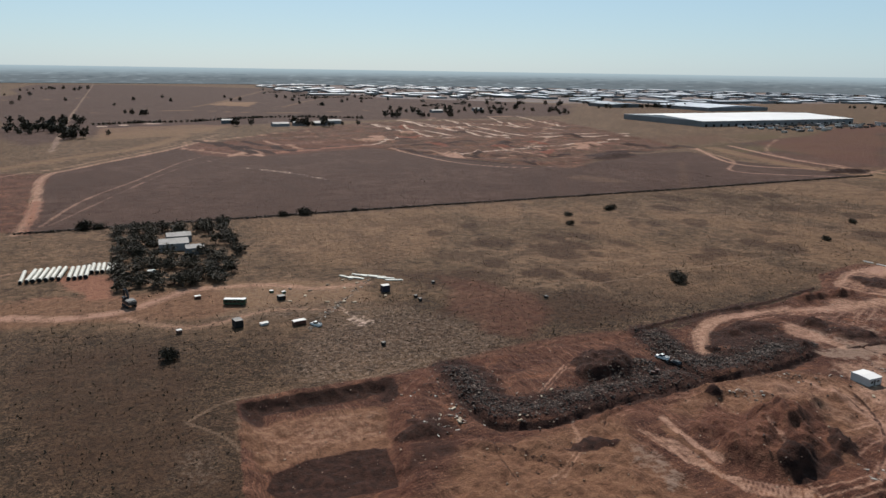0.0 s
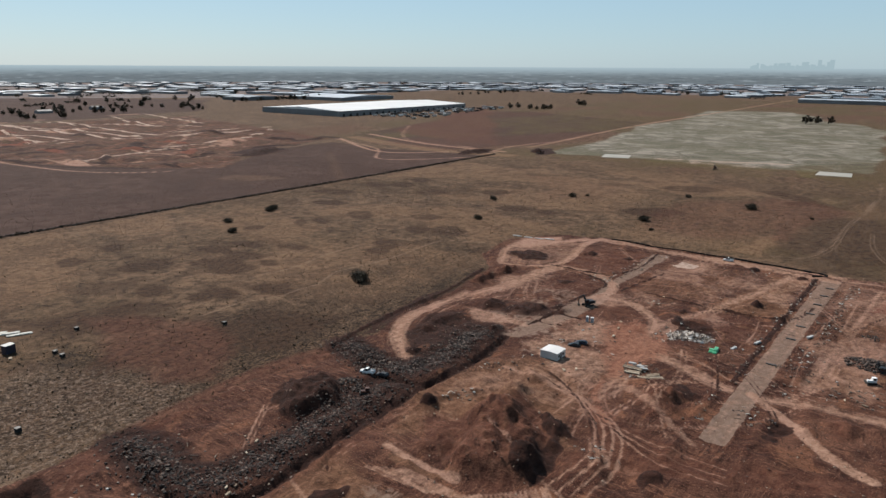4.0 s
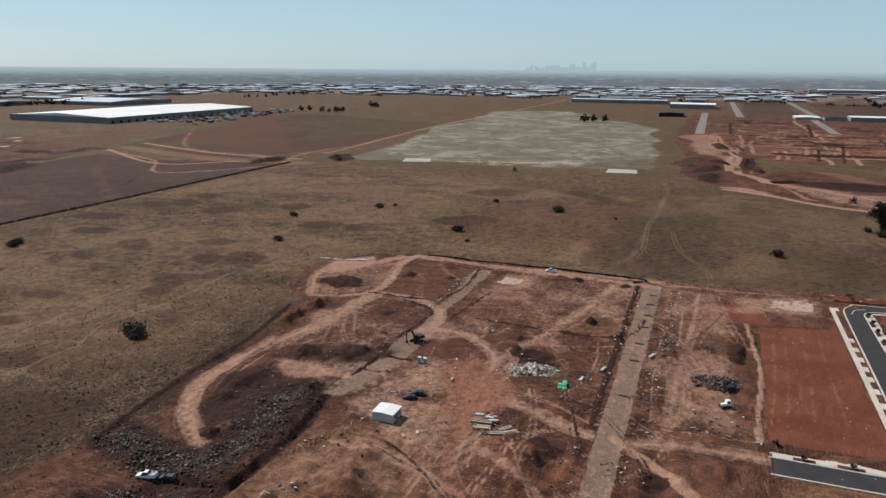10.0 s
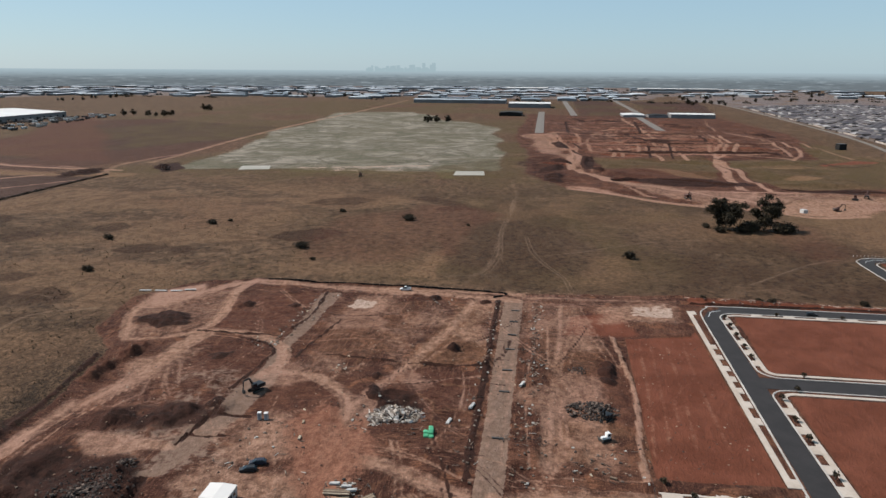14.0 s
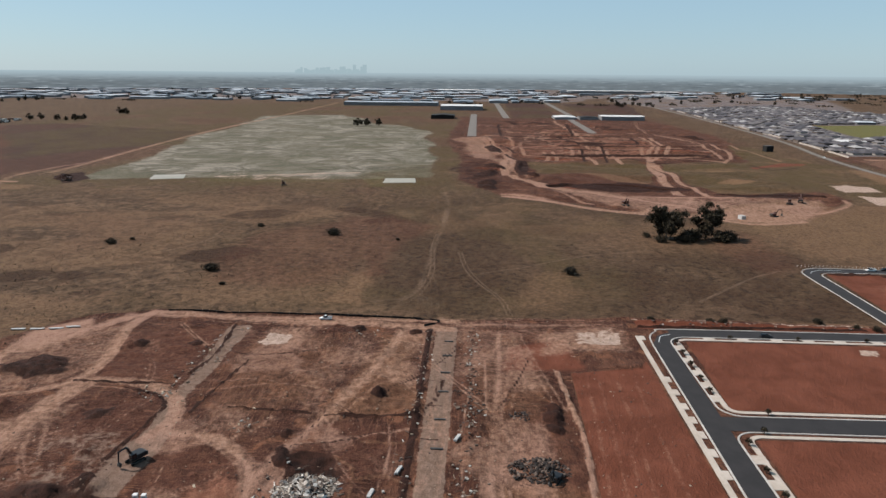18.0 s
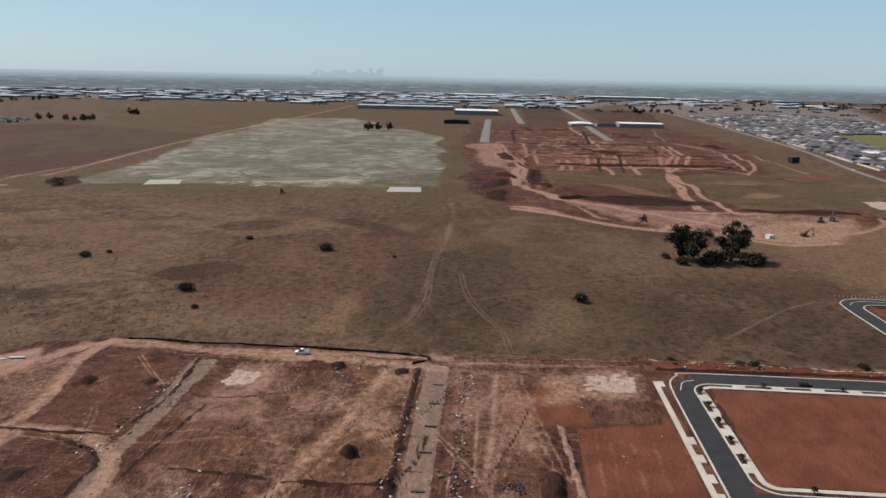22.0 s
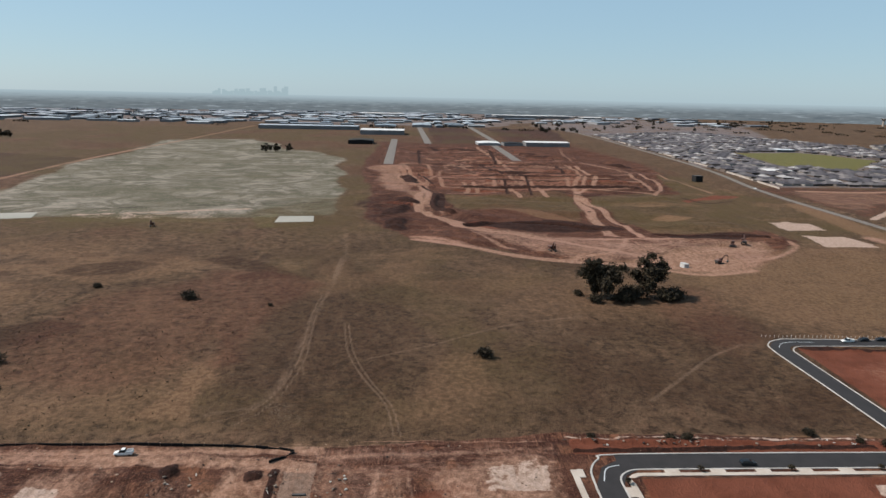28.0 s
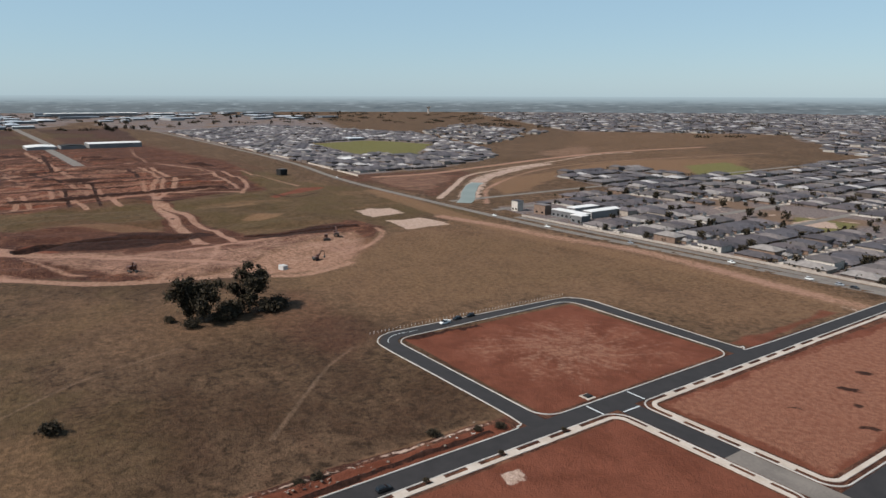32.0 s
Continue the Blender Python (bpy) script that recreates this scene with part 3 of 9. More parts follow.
cover("straw", [(500, -230), (470, -250), (400, -335), (620, -335), (900, -330), (640, -300)], 16, 0.45)
cover("green", [(500, -140), (640, -150), (700, -260), (560, -330), (440, -330)], 26, 0.5)
cover("straw", [(500, -100), (640, -120), (700, -250), (640, -330), (420, -330), (405, -240), (495, -215)], 20, 0.6)
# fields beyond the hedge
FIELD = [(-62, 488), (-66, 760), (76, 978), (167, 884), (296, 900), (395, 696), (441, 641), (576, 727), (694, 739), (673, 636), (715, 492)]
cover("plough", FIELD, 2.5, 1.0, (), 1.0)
# far plain: the mauve tone stands in for distance haze
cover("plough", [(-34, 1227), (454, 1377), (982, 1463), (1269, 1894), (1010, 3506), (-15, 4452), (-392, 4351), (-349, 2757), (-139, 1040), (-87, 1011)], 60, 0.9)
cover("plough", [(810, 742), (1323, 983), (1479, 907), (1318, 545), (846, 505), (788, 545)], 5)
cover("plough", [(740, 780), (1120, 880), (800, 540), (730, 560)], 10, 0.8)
cover("pale", [(774, 437), (1072, 496), (1600, 540), (1777, 571), (1860, 400), (1644, 300), (1356, 160), (1082, 139), (816, 122), (802, 190), (784, 268)], 16, 1.0, (), 3.5)
wild = layered(GX * 0.7, GY * 1.1, 120, 5, 107)
beyond = ramp(GX, 640, 760) * (1 - ramp(GX, 2300, 2700)) * ramp(GY, -360, -330) * (1 - ramp(GY, 900, 1000))
beyond = beyond * (1 - COVER["pale"])
COVER["green"] = np.maximum(COVER["green"], beyond * (0.25 + 0.6 * ramp(wild, 0.45, 0.58)))
COVER["rust"] = np.maximum(COVER["rust"], beyond * 0.5 * ramp(1 - wild, 0.5, 0.6))
cover("chalk", [(800, 332), (838, 330), (836, 186), (806, 196), (796, 260)], 7, 0.32, (), 5)
cover("green", [(755, 80), (900, 90), (905, 128), (820, 190), (800, 330), (755, 330)], 10, 0.7)
cover("green", [(880, 100), (1260, 130), (1390, 165), (1300, 110), (960, 86)], 10, 0.5)
cover("bare", [(54, 955), (221, 1162), (465, 1375), (872, 1343), (730, 774), (560, 724), (441, 641), (376, 729), (296, 900), (142, 868)], 8, 0.58)
cover("bare", [(-62, 490), (-90, 500), (-110, 780), (-60, 760), (-66, 640)], 3, 0.7)
# earthworks beyond the paddock
EARTH = [(954, 92), (800, 88), (710, 47), (646, -50), (622, -116), (655, -195), (712, -240), (900, -215), (1090, -300), (1380, -330), (1800, -310), (1830, 110), (1290, 120)]
cover("bare", EARTH, 5)
cover("green", [(945, 14), (984, -126), (900, -118), (800, -100), (833, -50), (869, 11)], 5, 0.95, ("bare",))
cover("green", [(952, -139), (990, -226), (966, -290), (856, -268), (752, -222), (737, -136), (846, -134)], 6, 0.95, ("bare",))
cover("green", [(1012, -262), (1130, -280), (1250, -300), (1090, -310), (905, -300), (960, -270)], 8, 0.8, ("bare",))
cover("plough", [(1800, -9), (2696, -14), (2627, -140), (1830, -130)], 8, 1, ("bare",))
cover("plough", [(1890, -188), (2643, -215), (2649, -440), (1986, -350)], 8)
cover("chalk", [(798, -262), (795, -296), (760, -292), (759, -258)], 3, 0.75)
cover("chalk", [(736, -258), (729, -292), (696, -290), (697, -254)], 3, 0.95)
for pts, w, k, a in (
        ([(1230, 62), (1029, 40), (947, 30), (876, 39), (809, 34), (774, 8), (735, -24), (716, -52), (714, -91), (719, -129), (724, -200)], 13, "worn", 1),
        ([(718, 49), (693, 14), (664, -14), (644, -48), (651, -60), (666, -84), (690, -100), (714, -110)], 9, "worn", 0.9),
        ([(644, -48), (628, -90), (626, -124), (652, -186), (690, -226), (712, -234)], 9, "worn", 0.9),
        ([(774, 8), (710, -4), (677, -22)], 7, "worn", 0.8), ([(735, -24), (700, -30), (664, -50)], 6, "worn", 0.7),
        ([(1324, -199), (1184, -189), (1100, -164), (1012, -141), (891, -119), (772, -106), (731, -107)], 10, "worn", 1),
        ([(963, -136), (834, -129), (729, -126)], 6, "worn", 0.95),
        ([(947, 30), (986, -59), (1001, -137), (986, -228)], 9, "worn", 0.95),
        ([(1363, -225), (1253, -265), (1111, -267), (1032, -249), (979, -224)], 9, "worn", 0.95),
        ([(1365, -232), (1183, -291), (991, -294)], 8, "worn", 0.7),
        ([(1298, 60), (1298, -45), (1393, -207)], 14, "worn", 0.85),
        ([(947, 30), (1070, 28), (1218, -6), (1290, -40)], 12, "worn", 0.8), ([(1230, 58), (1100, 62), (1029, 40)], 9, "worn", 0.8),
        ([(1136, -79), (1040, -60), (990, -70)], 8, "worn", 0.6), ([(1340, -60), (1190, -70), (1136, -79)], 8, "orange", 0.6),
        ([(857, 12), (840, -30), (818, -70), (798, -94), (763, -101)], 16, "straw", 1.0),
        ([(720, -116), (690, -150), (672, -170)], 26, "worn", 0.6),
        ([(1264, -289), (1420, -230), (1770, -280)], 10, "worn", 0.6)):
    band(k, pts, w * (0.62 if k == "worn" else 1.0), a)
for x, y, rx, ry, h, turn, kind in ((905, 52, 24, 12, 4.0, 20, "dark"), (840, 62, 40, 12, 4.0, -15, "dark"), (770, 60, 30, 10, 3.0, 0, "dark"), (1310, -282, 40, 10, 4.0, 25, "dark"),
                                    (1180, 30, 40, 10, 4.0, 80, None), (880, 52, 30, 7, 3, 60, "red"), (1100, 50, 50, 10, 4, 10, "dark")):
    mound(x, y, rx, ry, h, turn, 0.4, kind, 0.9)
# raw faces, dark soil with shade painted in: the pit's back wall, trenches, the cut beside the haul road
ridge([(768, 0), (783, -28), (786, -66), (764, -100)], 16, -4.0, "dark", 1.0, 0.5)
ridge([(736, -140), (732, -167), (732, -194)], 9, -2.5, "dark", 1.0, 0.4)
ridge([(728, -197), (724, -222)], 7, -2.0, "dark", 1.0, 0.4)
ridge([(934, 22), (880, 27), (835, 20), (815, 12)], 8, 2.6, "dark", 0.9, 0.4)
cover("red", [(765, 10), (782, -10), (778, -24), (752, -20)], 4, 0.9)
cover("red", [(905, -232), (965, -318), (975, -290), (930, -226)], 6, 0.8)
cover("straw", [(880, -170), (884, -196), (868, -198), (866, -172)], 4, 0.9)
for poly, kind, k in (([(1136, -82), (1156, -164), (1020, -136), (1005, -90)], "worn", 0.35), ([(1571, 31), (1636, -111), (1328, -88), (1300, 33)], "plough", 0.9), ([(1160, -190), (1175, -256), (1016, -233), (1000, -146)], "green", 0.6),
                      ([(1290, 20), (1300, -30), (1160, -40), (1150, 20)], "dark", 0.4), ([(1290, -60), (1320, -180), (1200, -170), (1180, -80)], "plough", 0.8), ([(1120, 10), (1130, -60), (1020, -50), (1010, 10)], "green", 0.5)):
    cover(kind, poly, 5, k)
    for a, b in zip(poly, poly[1:] + poly[:1]):
        band("worn" if k < 0.7 else "dark", [a, ((a[0] + b[0]) / 2, (a[1] + b[1]) / 2), b], 6, 0.7, ruts=False)
# cut and fill in long strips, paler and darker, over both earthworks
for poly in (EARTH, [(54, 955), (221, 1162), (465, 1375), (872, 1343), (730, 774), (560, 724), (441, 641), (376, 729), (296, 900), (142, 868)]):
    i = near(poly, 0)
    inside = ramp(inside_distance(GX[i], GY[i], poly), 0, 12)
    u, v = (GX[i], GY[i]) if poly is EARTH else (GY[i], GX[i])
    a, b, c = layered(u * 2.4, v * 0.7, 70, 4, 71), layered(u * 2.0, v * 0.8, 90, 4, 75), layered(u * 2.6, v * 0.5, 60, 3, 79)
    for kind, f in (("worn", ramp(a, 0.56, 0.62) * (1 - ramp(a, 0.63, 0.68)) * (0.4 if poly is EARTH else 0.35)), ("dark", ramp(b, 0.62, 0.66) * (1 - ramp(b, 0.68, 0.72)) * (0.4 if poly is EARTH else 0.5)), ("red", ramp(c, 0.55, 0.63) * 0.15)):
        COVER[kind][i] = np.maximum(COVER[kind][i], f * inside * (1 - COVER["green"][i]))
    GZ[i] += inside * (layered(u * 2.0, v * 0.8, 60, 3, 75) - 0.5) * 8.0 * (1 - ramp(GX[i], 1600, 1800))
cover("grey", [(640, -118), (700, -80), (718, -150), (716, -205), (692, -214), (650, -180)], 6, 0.42)
cover("worn", [(640, -118), (700, -80), (718, -150), (716, -205), (692, -214), (650, -180)], 8, 0.45)
r = np.random.RandomState(9)
for k in range(26):
    x, y, a = 1000 + 600 * r.rand(), -230 + 300 * r.rand(), (0.0, 1.57, 0.5, 2.2)[k % 4] + r.normal() * 0.2
    n = 60 + 120 * r.rand()
    pts = [(x, y), (x + n * 0.5 * math.cos(a), y + n * 0.5 * math.sin(a)), (x + n * math.cos(a + 0.3), y + n * math.sin(a + 0.3))]
    if all(inside_distance(np.array([p[0]]), np.array([p[1]]), EARTH)[0] > 5 for p in pts):
        band(("worn", "worn", "dark", "orange")[k % 4], pts, 3 + 4 * r.rand(), 0.6)
# lanes, field tracks and roads of beaten earth
for pts, w, k, a in (
        ([(-62, 486), (-61, 575), (-68, 740), (-40, 800), (54, 950), (112, 1047), (300, 1200)], 9, "worn", 0.85),
        ([(-58, 488), (-62, 600)], 12, "orange", 0.8),
        ([(-77, 956), (-90, 1761), (-113, 4426)], 10, "grey", 0.7),
        ([(-50, 501), (40, 741), (107, 841), (255, 1007)], 4, "worn", 0.55),
        ([(-130, 760), (-69, 844), (90, 1053), (420, 1400)], 6, "worn", 0.5),
        ([(810, 497), (1261, 530), (1819, 535), (2580, 549)], 10, "worn", 0.75),
        ([(700, 480), (600, 560), (673, 640), (730, 774)], 6, "worn", 0.7),
        ([(715, 500), (790, 520), (900, 508)], 9, "worn", 0.6),
        ([(730, 500), (760, 560), (800, 700), (1060, 900)], 10, "worn", 0.55),
        ([(840, 740), (900, 640), (1318, 545)], 5, "worn", 0.4),
        ([(477, 268), (526, 235), (582, 235), (622, 208), (640, 160)], 3.5, "trail", 0.7),
        ([(420, 116), (435, 98), (523, 95), (642, 91), (750, 100)], 4, "trail", 0.7),
        ([(70, 339), (86, 400), (102, 454), (110, 486)], 3, "trail", 0.7),
        ([(-80, 380), (-46, 395), (-9, 394)], 4, "worn", 0.75),
        ([(-80, 326), (-51, 321), (-26, 311), (-5, 313), (14, 327), (26, 334), (59, 328), (78, 315), (103, 315)], 8, "worn", 0.75),
        ([(-5, 302), (19, 282), (52, 291), (79, 281)], 6, "worn", 0.6),
        ([(-60, 345), (-20, 340), (0, 325)], 8, "orange", 0.5),
        ([(80, 281), (84, 262)], 9, "chalk", 0.5),
        ([(399, -314), (360, -313)], 5, "chalk", 0.8)):
    band(k, pts, w, a)
cover("orange", [(-30, 372), (-8, 368), (-2, 326), (-24, 328)], 6, 0.8)
cover("ochre", [(-90, 340), (-15, 344), (30, 338), (40, 300), (20, 290), (-10, 300), (-90, 318)], 7, 0.8)
cover("straw", [(30, 338), (70, 335), (104, 322), (96, 290), (60, 292), (36, 300)], 7, 0.7)
cover("stony", [(30, 330), (104, 326), (100, 268), (60, 275), (30, 290)], 6, 0.8)
band("chalk", [(116, 747), (144, 707), (172, 649)], 9, 0.6)
for pts in ([(440, 1302), (485, 1041)], [(527, 1413), (575, 1017)], [(598, 1399), (736, 1094)], [(450, 1000), (760, 950)], [(380, 800), (700, 900)], [(300, 930), (460, 1050), (800, 1000)]):
    band("chalk", pts, 9, 0.9)
for k in range(26):
    x, y = 330 + 380 * TABLE[k, 3], 780 + 420 * TABLE[k, 4]
    if x < 700 - 0.3 * (y - 780) + 100:
        mound(x, y, 20 + 30 * TABLE[k, 5], 8 + 10 * TABLE[k, 6], 3.0, 180 * TABLE[k, 7], 0.5, ("dark", "red", "worn")[k % 3], 0.8)
cover("dark", [(735, 72), (800, 90), (922, 92), (945, 60), (860, 50), (751, 45)], 7, 0.45, ("green",), 6)
mound(560, 715, 60, 16, 5, 20, 0.4, "dark")
mound(717, 520, 40, 10, 4, -10, 0.4, "dark")
mound(772, 466, 16, 8, 4, 0, 0.4, "dark")
# suburb beyond the road: lawns and bare plots
cover("green", [(1640, -628), (1690, -780), (1500, -830), (1280, -650), (1338, -560)], 8)
cover("bare", [(1050, -372), (905, -372), (820, -366), (974, -540), (1040, -560), (1060, -430)], 6, 0.6)
cover("worn", [(1020, -390), (930, -380), (860, -378), (960, -500), (1010, -500)], 16, 0.4)
cover("straw", [(760, -396), (908, -510), (1012, -840), (921, -1073), (794, -855), (903, -630)], 8, 0.8)
band("chalk", [(820, -370), (885, -435), (967, -518), (1003, -596), (1027, -663), (1050, -742), (1112, -920), (1111, -1011)], 8, 0.7, ruts=False)
band("chalk", [(800, -392), (840, -425), (888, -470), (940, -526), (992, -618), (1031, -716)], 26, 0.6, 6, False)
band("worn", [(1020, -414), (1017, -496), (1051, -615), (1098, -788), (1134, -1000), (1120, -1250)], 14, 0.9, ruts=False)
cover("straw", [(1000, -540), (1110, -800), (1400, -1150), (1900, -1650), (1300, -1850), (1150, -1250), (820, -1050), (900, -860), (960, -800), (880, -600)], 14, 0.4)
cover("worn", [(1090, -850), (1240, -1060), (1300, -1050), (1180, -820)], 12, 0.4)
band("worn", [(730, -307), (662, -319), (604, -323), (549, -334), (494, -332), (421, -324), (392, -322)], 15, 0.62, 6, False)
band("worn", [(766, -387), (865, -474), (974, -656), (1002, -855), (960, -1200)], 7, 0.8)
cover("straw", [(640, -530), (640, -590), (568, -613), (500, -590), (490, -490), (548, -498), (608, -490)], 5, 0.9, ("town_haze",))
cover("green", [(590, -540), (560, -560), (500, -560), (490, -500), (540, -505)], 8, 0.8)
cover("chalk", [(540, -524), (536, -558), (518, -552), (506, -530), (520, -518)], 2)
band("chalk", [(635, -577), (626, -560), (622, -542), (599, -529), (577, -544), (549, -559), (500, -570)], 3.0, 0.9)
band("straw", [(400, -322), (660, -312), (905, -345)], 26, 0.8, ruts=False)
cover("town_haze", [(250, -372), (705, -371), (745, -380), (752, -520), (775, -575), (900, -606), (928, -680), (928, -790), (800, -740), (760, -820), (815, -1400), (250, -1400)], 4, 1.0, (), 1.0)
for k in range(26):                              # terraces cut across the far earthworks: face's shade painted as a dark band, pale shelf
    x, y0, n = 985 + 27 * k + 20 * TABLE[k, 41], -250 + 170 * TABLE[k, 42], 70 + 170 * TABLE[k, 43]
    line = [(x, y0), (x + 14 * (TABLE[k, 44] - 0.5), y0 + n * 0.5), (x + 20 * (TABLE[k, 45] - 0.5), y0 + n)]
    if y0 + n < 84 and x < 1750:
        ridge(line, 16 + 8 * TABLE[k, 46], 2.6 if k % 2 else -2.2)
        band("dark" if k % 3 else "red", line, 7 + 8 * TABLE[k, 47], 0.7, ruts=False)
        band("worn", [(p[0] + 15, p[1] + 4) for p in line], 10, 0.7)
cover("town_haze", [(2287, -490), (1489, -434), (1060, -404), (1062, -524), (1153, -723), (1313, -828), (1900, -1050), (2600, -900)], 8)
cover("town_haze", [(850, -1250), (1270, -1850), (1750, -1500), (3600, -2600), (4600, -4600), (300, -4600), (300, -1380)], 20, 0.8)
# industrial plain: concrete grey, cooled to paint in distance haze
cover("town_haze", [(1500, 1950), (2650, 1950), (2900, 600), (2750, -250), (3200, -400), (4900, -1500), (4900, 4900), (800, 4900), (900, 2500)], 40, 0.85)
cover("straw", [(1150, -880), (1237, -1028), (1281, -1815), (1700, -1430), (1330, -860)], 20, 0.25)
# far rise: scattered houses, with haze painted in by the same grey
cover("town_haze", [(2000, -520), (3000, -420), (4200, -900), (3800, -1700), (2300, -1000)], 40, 0.75)
cover("lawn", [(1640, -628), (1690, -780), (1500, -830), (1280, -650), (1338, -560)], 8, 1, ("town_haze",))
cover("lawn", [(894, -867), (889, -971), (799, -893), (776, -844), (798, -757)], 6, 0.9, ("town_haze",))
cover("lawn", [(560, -560), (500, -570), (485, -500), (520, -498)], 6, 0.8, ("town_haze",))
cover("lawn", [(760, 330), (798, 335), (800, 190), (770, 170), (758, 230)], 8, 0.35)

# far fields beyond the stone wall: lanes, cut strips, roads of a new estate
band("chalk", [(-41, 1344), (40, 1392), (129, 1415)], 10, 0.8, ruts=False)
band("worn", [(-104, 753), (-82, 781), (-56, 802), (-21, 859), (27, 931), (81, 1031), (136, 1142)], 6, 0.55, ruts=False)
band("worn", [(-62, 770), (-21, 833), (26, 895), (85, 998)], 5, 0.45, ruts=False)
band("worn", [(-52.2, 507), (-29.5, 602.5), (9, 693), (57, 814), (106, 901)], 3.6, 0.5, ruts=False)
band("straw", [(-111, 811), (-61, 882), (22, 980), (91, 1144)], 26, 0.6, ruts=False)
cover("rust", [(82, 1039), (230, 1041), (333, 986), (332, 890), (253, 884), (162, 859), (109, 852), (68, 952)], 12, 0.9)
band("dark", [(94, 1052), (126, 979), (145, 877)], 14, 0.8, ruts=False)
band("dark", [(121, 1027), (149, 943), (165, 871)], 14, 0.8, ruts=False)
band("dark", [(157, 1034), (182, 963), (192, 888)], 14, 0.8, ruts=False)
band("worn", [(107, 1065), (140, 975), (155, 874)], 9, 0.6, ruts=False)
band("worn", [(68, 952), (102, 902), (135, 855)], 9, 0.6, ruts=False)
band("worn", [(187, 1026), (211, 925), (226, 892)], 9, 0.6, ruts=False)
band("worn", [(115, 861), (141, 891), (149, 851)], 12, 0.8, ruts=False)
band("orange", [(165, 871), (229, 905), (315, 933)], 14, 0.9, ruts=False)
band("dark", [(176, 893), (239, 916), (310, 942)], 8, 0.8, ruts=False)
band("chalk", [(435, 1303), (427, 1145), (459, 1027)], 8.8, 0.7, ruts=False)
band("chalk", [(527, 1362), (528, 1157), (546, 964)], 8.8, 0.7, ruts=False)
band("chalk", [(627, 1375), (606, 1178), (603, 1010)], 7.2, 0.7, ruts=False)
band("worn", [(527, 1413), (679, 1458), (837, 1469)], 6.4, 0.7, ruts=False)
band("chalk", [(763, 1442), (698, 1214), (733, 1108)], 7.2, 0.7, ruts=False)
band("chalk", [(850, 1466), (766, 1140)], 7.2, 0.7, ruts=False)
band("worn", [(533, 1144), (666, 1178), (885, 1340)], 5.6, 0.7, ruts=False)
band("worn", [(603, 1010), (680, 1082), (818, 1249)], 5.6, 0.7, ruts=False)
band("worn", [(320, 878), (341, 730), (390, 663), (446, 660)], 4.8, 0.7, ruts=False)
band("worn", [(499, 841), (578, 918), (645, 999)], 5.6, 0.7, ruts=False)
band("worn", [(510, 838), (540, 814), (664, 894)], 5.6, 0.7, ruts=False)
band("worn", [(354, 883), (389, 754), (502, 796)], 4.8, 0.7, ruts=False)
band("worn", [(465, 851), (489, 723), (629, 759)], 4.8, 0.7, ruts=False)
band("dark", [(325, 892), (350, 766), (395, 696)], 9, 0.85, ruts=False)
band("dark", [(377, 807), (411, 724), (427, 676)], 8, 0.85, ruts=False)
band("dark", [(456, 884), (502, 840), (516, 765)], 9, 0.85, ruts=False)
band("dark", [(462, 731), (516, 752)], 8, 0.85, ruts=False)
band("dark", [(537, 733), (598, 768), (636, 757)], 26, 0.85, ruts=False)
band("dark", [(674, 790), (737, 804), (734, 773)], 14, 0.85, ruts=False)
band("dark", [(289, 902), (372, 908), (470, 948)], 10, 0.85, ruts=False)
cover("rust", [(885, 796), (1678, 1137), (803, 535), (798, 627)], 14, 0.8)
band("worn", [(738, 771), (652, 615), (700, 548)], 7, 0.7, ruts=False)
band("worn", [(813, 782), (758, 627), (745, 496)], 9, 0.7, ruts=False)
band("straw", [(763, 764), (709, 586), (716, 475)], 30, 0.7, ruts=False)
cover("straw", [(391, 587), (423, 594), (441, 563), (443, 531), (409, 547)], 4, 0.4)
band("straw", [(608, 657), (510, 544), (439, 463)], 12, 0.3, ruts=False)
cover("straw", [(229, 2082), (302, 2288), (388, 2242), (319, 1978)], 8, 0.9)
cover("straw", [(-36, 1306), (120, 1374), (193, 1329), (91, 1144), (-35, 1087)], 10, 0.6)
band("straw", [(-51, 1754), (148, 1813), (324, 1691), (576, 1747)], 14, 0.7, ruts=False)
band("straw", [(-306, 2408), (-168, 2479), (-63, 2655)], 14, 0.7, ruts=False)
band("straw", [(175, 1967), (313, 2368), (642, 3469)], 14, 0.7, ruts=False)
band("straw", [(401, 1938), (622, 2438), (992, 3087)], 14, 0.7, ruts=False)
# paddock: pale foot tracks, stony ground, red-brown and dark ground
band("trail", [(205, 305.2), (222.8, 306.5), (242.2, 303.9), (266.1, 308.7), (286.4, 310.7), (298.6, 309.2)], 1.7, 0.9, ruts=False)
band("trail", [(172.2, 278.2), (194.2, 278.8), (206.4, 272.6), (219.3, 273.7), (230.6, 272.6), (252.5, 281.3), (273.5, 277.6), (301.6, 277.4), (334.8, 279.2), (347.7, 256.8)], 1.9, 0.9, ruts=False)
band("trail", [(378.7, 359.7), (359, 327.7), (360, 291.7), (344.3, 273)], 2.2, 0.5, ruts=False)
band("trail", [(349.9, 421.9), (392.4, 463.6), (412.7, 471.6), (435.8, 444)], 2.4, 0.6, ruts=False)
cover("scrub", [(169.1, 273.8), (228.1, 270), (295.3, 272.2), (342, 255), (349, 239.8), (282.3, 212.3), (218.3, 212.8), (184.9, 207.9), (126.7, 213.1)], 7, 1)
cover("scrub", [(-48, 295.7), (10.6, 278.5), (53.5, 254.6), (80, 220.4), (25.2, 205.4), (19.2, 156.1), (-33.7, 178.5)], 9, 1)
